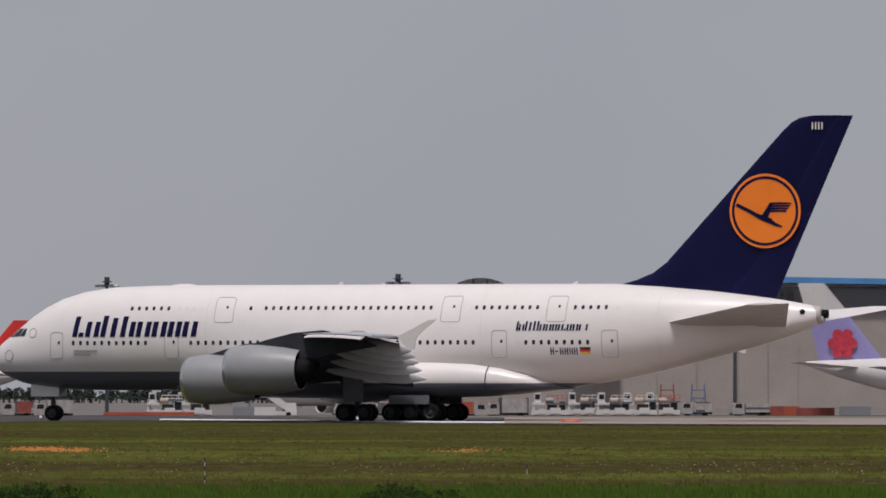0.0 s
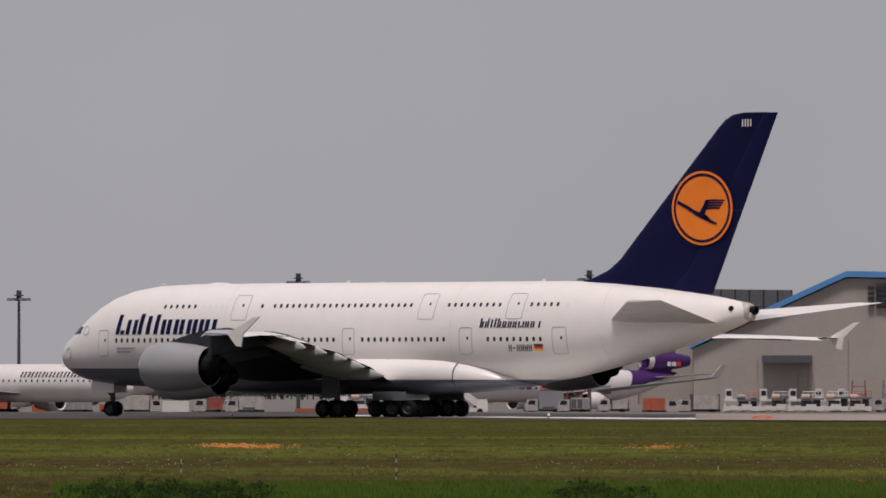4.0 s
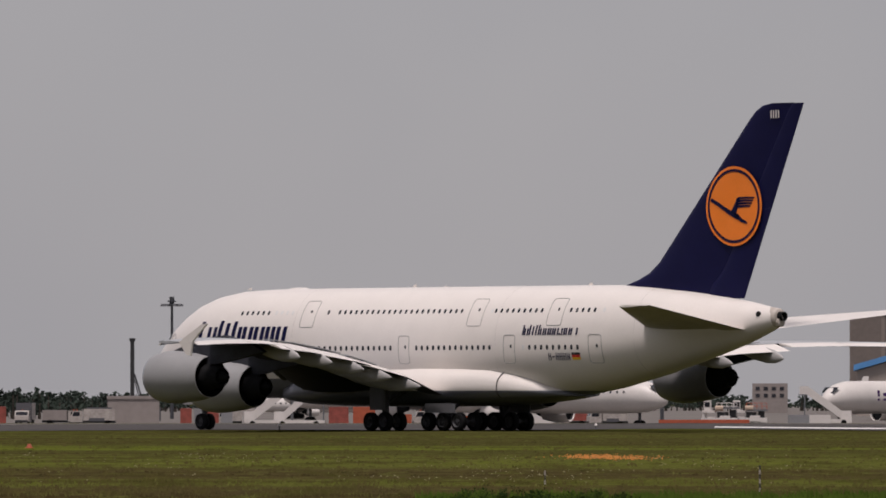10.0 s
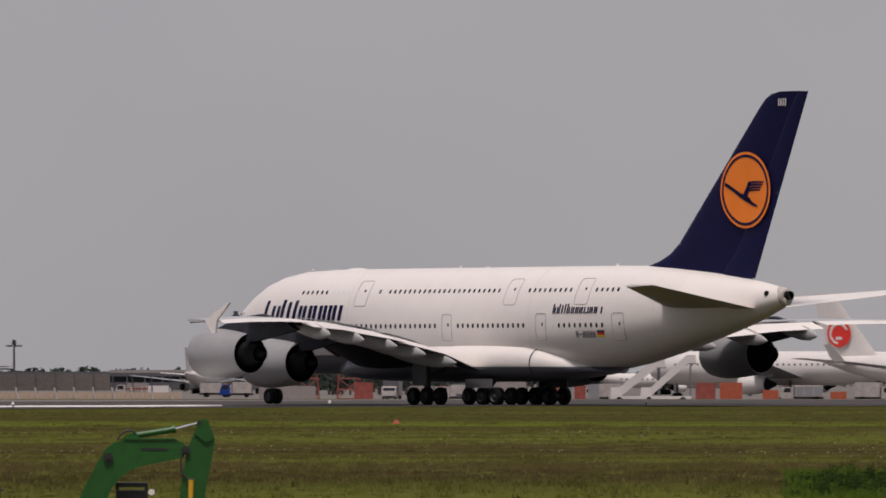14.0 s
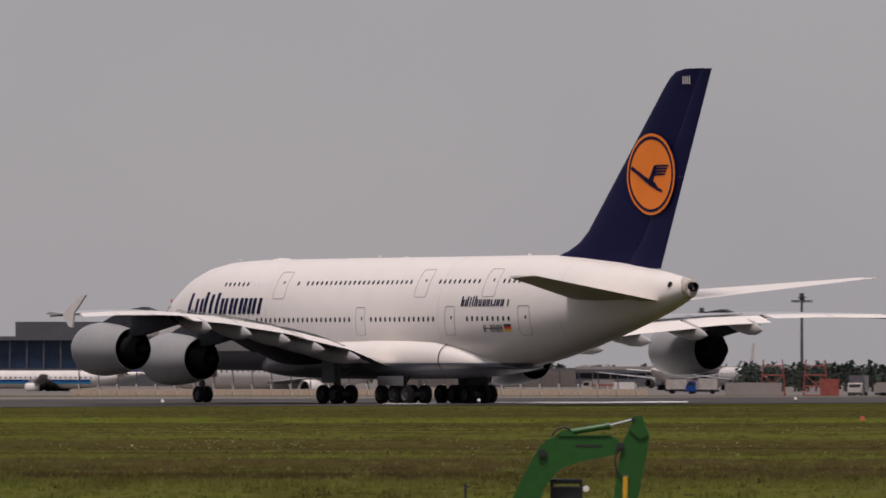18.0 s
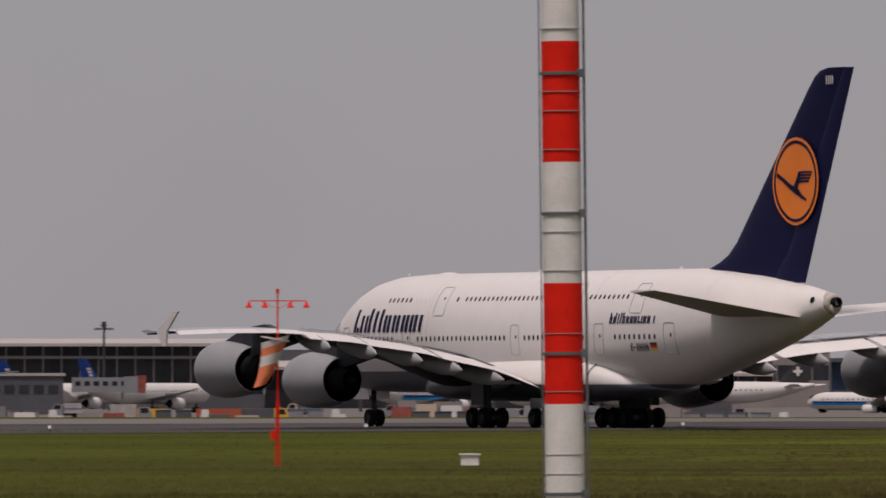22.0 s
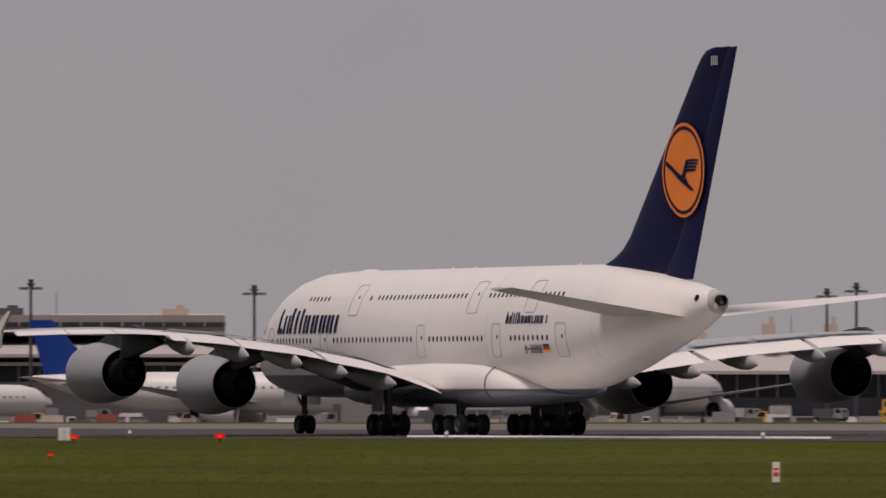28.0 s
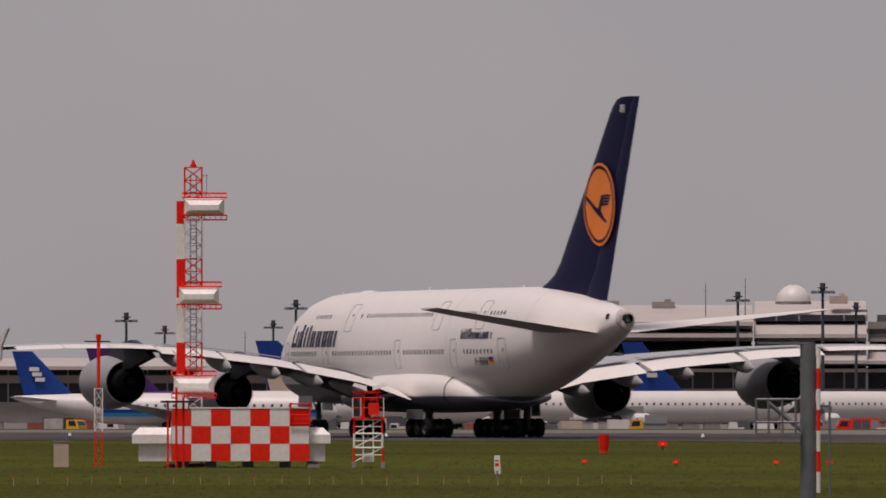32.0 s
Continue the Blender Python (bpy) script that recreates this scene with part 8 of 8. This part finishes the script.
for z, x0 in ((10.60, -0.18), (6.98, -0.39), (3.36, -0.60)):
    x1 = x0 + 1.63
    hd = part("aerial_box", Geo().add([(x0, -0.75, z - 0.32), (x1, -0.75, z - 0.32), (x1, -0.75, z + 0.32), (x0, -0.75, z + 0.32), (x0 + 0.22, -1.15, z - 0.16), (x1 - 0.22, -1.15, z - 0.16), (x1 - 0.22, -1.15, z + 0.05), (x0 + 0.22, -1.15, z + 0.05)],
                                      [(4, 5, 6, 7), (0, 1, 5, 4), (1, 2, 6, 5), (2, 3, 7, 6), (3, 0, 4, 7), (3, 2, 1, 0)]), POLE_WHITE, gp, "white trough-shaped aerial box")
    g = Geo()
    for za, zb in ((0.36, 0.55), (-0.36, -0.53)):
        for x, y, zz in ((x0, -0.85, za), (x0 - 0.02, -0.2, zb)):
            g.rod((x - 0.08, y, z + zz), (x1 + 0.10, y, z + zz), 0.035, n=5)
        for x in np.linspace(x0 - 0.08, x1 + 0.10, 9):
            g.rod((x, -0.85, z + za), (x, -0.2, z + zb), 0.022, n=4)
    part("box_frame", g, POLE_RED, hd, "red walkway grating above and below the box")
    part("bracket", Geo().rod((x0 + 0.3, -0.75, z), (0.0, -0.1, z), 0.04, n=6).rod((x0 + 1.1, -0.75, z), (0.45, -0.1, z), 0.04, n=6), POLE_RED, hd)

hut = thing("equipment_hut", "red and white chequered equipment hut", "hut", spot(-6798, 388, 0.0), "")
part("wall", Geo().box(0, 1.3, 0.26, 5.55, 2.5, 2.13), POLE_WHITE, hut)
part("roof", Geo().box(0, 1.3, 2.39, 5.66, 2.6, 0.05), POLE_WHITE, hut)
chk = Geo().box(0, 0, 0, 0.785, 0.03, 0.698).mesh("chequer", CHEQUER_RED)
pale = Geo().box(0, 0, 0, 0.785, 0.02, 0.698).mesh("pale_panel", POLE_WHITE)
for i in range(7):
    for j in range(3):
        red = (i + j) % 2 == 0
        part("chequer" if red else "pale_panel", chk if red else pale, None, hut, at=pose(-2.775 + 0.3965 + 0.793 * i, 0.035, 0.268 + 0.708 * j))
part("door_handle", Geo().box(-0.35, 0.01, 1.02, 0.05, 0.04, 0.18), GALV, hut)
def hood(x0, x1, out):
    """An end cabinet under a sloped hood that overhangs on its outer side."""
    c = part("side_cabinet", Geo().box((x0 + x1) / 2, 1.2, 0.26, x1 - x0, 1.6, 1.05), POLE_WHITE, hut)
    a, b = (x0, x1 + out) if out > 0 else (x0 + out, x1)
    ends = [(a, 0.2), (b, 0.2), (b, 2.2), (a, 2.2)]
    tops = [(a + (0.3 if out < 0 else 0), 0.5), (b - (0.3 if out > 0 else 0), 0.5), (b - (0.3 if out > 0 else 0), 1.9), (a + (0.3 if out < 0 else 0), 1.9)]
    part("hood", Geo().loft([[(x, y, 0.98) for x, y in ends], [(x, y, 1.34) for x, y in ends], [(x, y, 1.62) for x, y in tops]]), POLE_WHITE, c, "white sloped hood")
hood(-4.12, -2.80, -0.26)
hood(2.80, 3.42, 0.22)
part("air_unit", Geo().box(2.62, 0.3, 2.44, 0.55, 0.5, 0.46).rod((2.62, 0.04, 2.67), (2.62, 0.03, 2.67), 0.17, n=14), GALV, hut)
for x in (2.02, 2.80):
    part("roof_rail", Geo().rod((x, -0.08, 1.7), (x, -0.08, 2.62), 0.035, n=6), POLE_RED, hut)
for z in (1.78, 2.12, 2.58):
    part("roof_rail", Geo().rod((2.02, -0.08, z), (2.80, -0.08, z), 0.03, n=6), POLE_RED, hut)
for x in (-2.3, -1.2, 0.3, 1.8, 2.9):
    part("skid", Geo().box(x, 0.3, 0, 0.45, 0.3, 0.26), BLACK, hut)
part("footing", Geo().box(2.95, 0.25, 0, 0.5, 0.4, 0.14), TERM_WALL, hut)
gate = thing("cable_gantry", "red posts under a dark cable tray beside the hut", "gantry", spot(-6914, 386, 0.0), "")
for x, h in ((-0.28, 2.72), (0.34, 2.85), (0.06, 3.25)):
    part("post", Geo().rod((x, 0, 0), (x, 0, h), 0.045, n=8), POLE_RED, gate)
part("cable_tray", Geo().box(0.1, 0, 2.62, 1.35, 0.5, 0.09), BLACK, gate)
part("tray_hanger", Geo().box(0.55, 0, 2.2, 0.06, 0.3, 0.42), GALV, gate)

fr = thing("lamp_frame", "red and white tubular frame with two white lamps", "light stand", spot(-6572, 386, 0.0), "")
for k, m in enumerate((POLE_RED, POLE_WHITE, POLE_RED)):
    z0, z1 = 0.25 + 0.57 * k, 0.82 + 0.57 * k
    w0, w1 = 0.58 - 0.01 * k, 0.57 - 0.01 * k
    for sx in (-1, 1):
        for y in (-0.4, 0.4):
            part("leg", Geo().rod((sx * w0, y, z0), (sx * w1, y, z1), 0.05, n=6), m, fr)
            part("inner_leg", Geo().rod((sx * 0.2, y, z0), (sx * 0.2, y, z1), 0.026, n=6), POLE_WHITE, fr)
    for y in (-0.4, 0.4):
        part("brace", Geo().rod((-w0, y, z0), (w1, y, z1), 0.022, n=5), POLE_WHITE, fr)
        part("crossbar", Geo().rod((-w1, y, z1), (w1, y, z1), 0.04, n=5), POLE_WHITE, fr)
        part("crossbar", Geo().rod((-w1, y, z0 + 0.28), (w1, y, z0 + 0.28), 0.022, n=5), POLE_WHITE, fr)
for sx in (-1, 1):
    for y in (-0.4, 0.4):
        part("foot", Geo().box(sx * 0.58, y, 0, 0.16, 0.16, 0.26), TERM_WALL, fr)
part("platform", Geo().box(0, 0, 1.96, 1.36, 1.0, 0.08), POLE_RED, fr)
for x in (-0.62, -0.3, 0.62):
    part("guard_post", Geo().rod((x, -0.45, 2.0), (x, -0.45, 2.82), 0.022, n=6), POLE_WHITE, fr)
part("guard_rail", Geo().rod((-0.66, -0.45, 2.82), (0.62, -0.45, 2.82), 0.024, n=6).rod((-0.66, -0.45, 2.42), (0.62, -0.45, 2.42), 0.02, n=6), POLE_RED, fr)
part("lamp_column", Geo().rod((-0.19, 0, 2.0), (-0.19, 0, 3.1), 0.05, n=8).rod((0.36, 0, 2.0), (0.36, 0, 3.1), 0.04, n=8), POLE_RED, fr)
part("lamp_bar", Geo().box(-0.05, 0, 3.0, 1.15, 0.12, 0.09).box(-0.05, 0, 2.72, 0.8, 0.06, 0.05), POLE_RED, fr)
for sx, x in ((-1, -0.33), (1, 0.44)):
    head = part("lamp_head", Geo().box(0, -0.05, -0.08, 0.60, 0.45, 0.16, taper=0.86), POLE_WHITE, fr, at=pose(x, 0, 3.28, 0, -18 * sx, 0))
    part("lamp_arm", Geo().rod((x - 0.1 * sx, 0, 3.04), (x, 0, 3.22), 0.05, n=6), POLE_RED, fr)
part("control_case", Geo().box(0.22, -0.45, 2.14, 0.44, 0.25, 0.48), CHEQUER_RED, fr)
part("lever", Geo().rod((-0.28, -0.45, 2.0), (-0.19, -0.45, 2.35), 0.06, 0.04, 6), POLE_RED, fr)
part("counterweight", Geo().box(0, 0, 0.25, 0.45, 0.45, 0.36), POLE_WHITE, fr)

sp = thing("steel_post", "grey steel post with a railed platform and a red ladder pole", "post", spot(-5794, 232, -0.02), "")
part("column", Geo().rod((0, 0, 0), (0, 0, 4.12), 0.19, n=18), GALV, sp, smooth=40)
part("top_arm", Geo().box(-0.55, 0, 4.08, 1.35, 0.3, 0.06), GALV, sp)
part("platform", Geo().box(-0.72, 0, 1.88, 1.1, 0.9, 0.06), GALV, sp)
for x in (-1.25, -0.95, -0.62, -0.3):
    part("rail_post", Geo().rod((x, -0.42, 1.88), (x, -0.42, 2.78), 0.03, n=6), GALV, sp)
part("rail", Geo().rod((-1.25, -0.42, 2.75), (-0.2, -0.42, 2.75), 0.03, n=6).rod((-1.25, -0.42, 2.2), (-0.2, -0.42, 2.2), 0.03, n=6), GALV, sp)
part("brace", Geo().rod((-1.0, 0, 2.7), (-0.1, 0, 1.95), 0.06, n=6), GALV, sp)
for k in range(7):
    part("ladder_band", Geo().rod((0.25, -0.1, 0.5 + 0.5 * k), (0.25, -0.1, 1.0 + 0.5 * k), 0.05, n=8), (POLE_WHITE, POLE_RED)[k % 2], sp)
part("side_rail", Geo().rod((0.52, 0, 0.2), (0.52, 0, 2.7), 0.03, n=6).rod((0.30, 0, 2.6), (0.52, 0, 2.6), 0.03, n=6), GALV, sp)

lp = thing("striped_lattice_post", "thin red post on a white lattice base", "post", spot(-7049, 390, 0.0), "")
lattice(lp, 0, 0, 0.32, [(0.0, 1.45, POLE_RED), (1.45, 3.2, POLE_WHITE)], 0.025)
part("rod", Geo().rod((0, 0, 3.2), (0, 0, 5.2), 0.07, n=8), POLE_RED, lp)
part("lamp", Geo().rod((0, 0, 5.2), (0, 0, 5.4), 0.11, n=8), POLE_RED, lp)
cabinet = thing("grey_cabinet", "weathered grey cabinet in the grass", "utility box", spot(-7115, 384, 0.0), "")
part("body", Geo().box(0, 0, 0.06, 0.6, 0.5, 1.0), BEIGE, cabinet)
part("lid", Geo().box(0, 0, 1.06, 0.68, 0.56, 0.05), TERM_WALL, cabinet)
drum = thing("red_drum_marker", "red tapered drum marker beside the runway", "marker", spot(-6155, 500, 0.0), "")
part("drum", Geo().rod((0, 0, 0.25), (0, 0, 0.95), 0.24, 0.30, 16), POLE_RED, drum, smooth=40)
part("stand", Geo().rod((0, 0, 0), (0, 0, 0.25), 0.22, n=16), POLE_RED, drum)
for p, d, s in ((-6051, 528, 0.8), (-5519, 528, 0.8), (-5261, 530, 0.9), (-6028, 398, 0.4), (-5851, 398, 0.38), (-5756, 396, 0.42), (-5560, 400, 0.4), (-6190, 402, 0.4)):
    lt = thing("runway_lamp", "small red lamp box on a short stake", "light", spot(p, d, 0.0), "runway lamps")
    part("stake", Geo().rod((0, 0, 0), (0, 0, 0.35 * s), 0.05 * s, n=6), BLACK, lt)
    part("housing", Geo().box(0, 0, 0.3 * s, 0.7 * s, 0.4 * s, 0.3 * s, taper=0.8), POLE_RED, lt)
    part("lens", Geo().rod((0, -0.21 * s, 0.42 * s), (0, -0.25 * s, 0.42 * s), 0.09 * s, n=10), LAMP_RED, lt)
sg = thing("white_sign_box", "white two-part sign box on legs by the runway", "sign", spot(-5536, 525, 0.0), "")
for x in (-0.17, 0.17):
    part("panel", Geo().box(x, 0, 0.18, 0.3, 0.25, 0.7), POLE_WHITE, sg)
    part("leg", Geo().rod((x, 0, 0), (x, 0, 0.2), 0.04, n=6), GALV, sg)
for k in range(24):
    st = thing("capped_stake", "short stake with an orange cap in the grass", "stake", spot(-7200 + 47.5 * k + random.uniform(-4, 4), 309 + random.uniform(-3, 3), 0.0), "capped stakes")
    part("rod", Geo().rod((0, 0, 0), (0, 0, 0.22), 0.010, n=6), BEIGE, st)
    part("cap", Geo().rod((0, 0, 0.2), (0, 0, 0.27), 0.03, 0.015, 8), SIGNAL, st)
for k in range(16):
    st = thing("runway_edge_lamp", "tiny pale runway edge lamp on a stem", "light", spot(-7100 + 560 * k, lerp(RUNWAY_NEAR, (-7100 + 560 * k) * K) + 6, 0.0), "edge lamps")
    part("stem", Geo().rod((0, 0, 0), (0, 0, 0.3), 0.06, n=6), GALV, st)
    part("globe", Geo().rod((0, 0, 0.3), (0, 0, 0.5), 0.12, 0.06, 8), POLE_WHITE, st)


# ---- what moves ----
TAXI = [  # seconds, nose x, nose y, heading in degrees
    (0, 30.07, 775.23, 155.05), (0.5, 28.89, 777.94, 152.55), (1, 27.69, 779.81, 150.15), (1.5, 26.50, 781.53, 147.87),
    (2, 25.37, 784.34, 145.73), (2.5, 24.23, 785.86, 143.70), (4.5, 19.62, 799.90, 137.15), (5, 18.30, 802.90, 135.79),
    (5.5, 16.95, 803.90, 134.55), (6, 15.56, 805.81, 133.50), (6.5, 14.18, 807.16, 132.62), (7, 12.62, 810.24, 132.00),
    (7.5, 11.09, 812.97, 131.45), (8, 9.09, 813.66, 130.78), (8.5, 6.73, 802.14, 130.37), (9, 3.37, 772.03, 130.28),
    (9.5, 1.18, 758.95, 130.14), (10, -1.16, 751.96, 129.97), (10.5, -3.56, 750.21, 129.86), (11, -6.03, 754.01, 129.80),
    (11.5, -8.34, 761.20, 129.78), (12, -11.21, 766.04, 129.67), (12.5, -14.39, 770.69, 129.46), (13, -17.83, 775.83, 129.16),
    (13.5, -21.31, 784.04, 128.85), (14, -25.28, 785.32, 128.62), (14.5, -29.81, 769.08, 128.56), (16.5, -49.59, 747.52, 127.40),
    (17, -54.25, 743.45, 127.23), (17.5, -59.49, 737.80, 127.19), (18, -65.03, 739.00, 127.19), (18.5, -71.09, 740.75, 127.10),
    (19, -77.09, 739.41, 127.01), (19.5, -84.04, 736.96, 126.98), (20, -88.38, 725.73, 126.91), (20.5, -91.48, 707.31, 126.76),
    (21, -95.08, 690.08, 126.63), (21.5, -101.89, 685.64, 126.54), (22, -108.72, 687.99, 126.72), (22.5, -114.79, 679.19, 127.24),
    (23, -119.71, 664.54, 127.56), (23.5, -124.27, 649.50, 127.55), (24, -129.54, 639.14, 127.70), (24.5, -134.77, 630.08, 128.11),
    (25, -140.24, 621.96, 128.54), (25.5, -146.77, 617.30, 128.87), (26, -153.31, 612.27, 129.15), (26.5, -161.32, 613.14, 129.34),
    (28.5, -205.13, 624.42, 130.53), (29, -213.17, 624.15, 130.64), (29.5, -223.54, 631.68, 130.66), (30, -235.26, 641.62, 130.78),
    (30.5, -246.67, 650.41, 131.03), (31, -258.54, 659.89, 131.38), (31.5, -270.59, 669.73, 131.66), (32, -283.01, 680.74, 131.77),
]

def motions():
    walk(AIRLINER, [(t, pose(x, y, 0.03, 0, 0, h)) for t, x, y, h in TAXI])
    # the far airliner taxies slowly to the right and turns a little on its way
    rows = []
    for t, p, h in ((0, -36, -43.5), (2.5, 54, -43.5), (5, 150, -43.5), (7.5, 242, -40), (10, 345, -33), (12, 428, -31), (14, 513, -31), (18, 680, -31), (25, 975, -31), (32, 1270, -31)):
        q = polar(p * K, 1390) + Vector((math.cos(radians(h)), math.sin(radians(h)), 0)) * 52 * 0.45
        rows.append((t, pose(q.x, q.y, APRON, 0, 0, h)))
    walk(TAXI_PLANE, rows)
    # the blue-finned airliner behind the blast wall rolls off to the left
    h, rows = radians(228), []
    for t, p, d in ((0, -1027, 1500), (14.5, -1027, 1500), (16, -1044, 1490), (17, -1064, 1475), (20, -1143, 1415), (20.6, -1164, 1400), (22, -1215, 1370), (25, -1300, 1310), (32, -1300, 1310)):
        q = polar(p * K, d) + Vector((math.cos(h), math.sin(h), 0)) * 50 * 0.45
        rows.append((t, pose(q.x, q.y, APRON, 0, 0, 228)))
    walk(ROLLING, rows)
    # the excavator creeps a little to the left
    z = ground_z(190)
    walk(EXCAVATOR, [(t, spot(p, 190, z)) for t, p in ((0, -600), (13.9, -600), (14.6, -620), (16.2, -662), (17, -656), (32, -656))])

    # the airliner's wheels roll with the way it has gone
    way = [0.0]
    for (t0, x0, y0, h0), (t1, x1, y1, h1) in zip(TAXI, TAXI[1:]):
        way.append(way[-1] + math.hypot(x1 - x0, y1 - y0))
    times = [k * 0.075 for k in range(427)]
    gone = np.interp(times, [r[0] for r in TAXI], way)
    for wheel, radius in WHEELS:
        at = Matrix.Translation(wheel.location)
        walk(wheel, [(t, at @ pose(0, 0, 0, 0, math.degrees(s / radius) % 360, 0)) for t, s in zip(times, gone)])


motions()
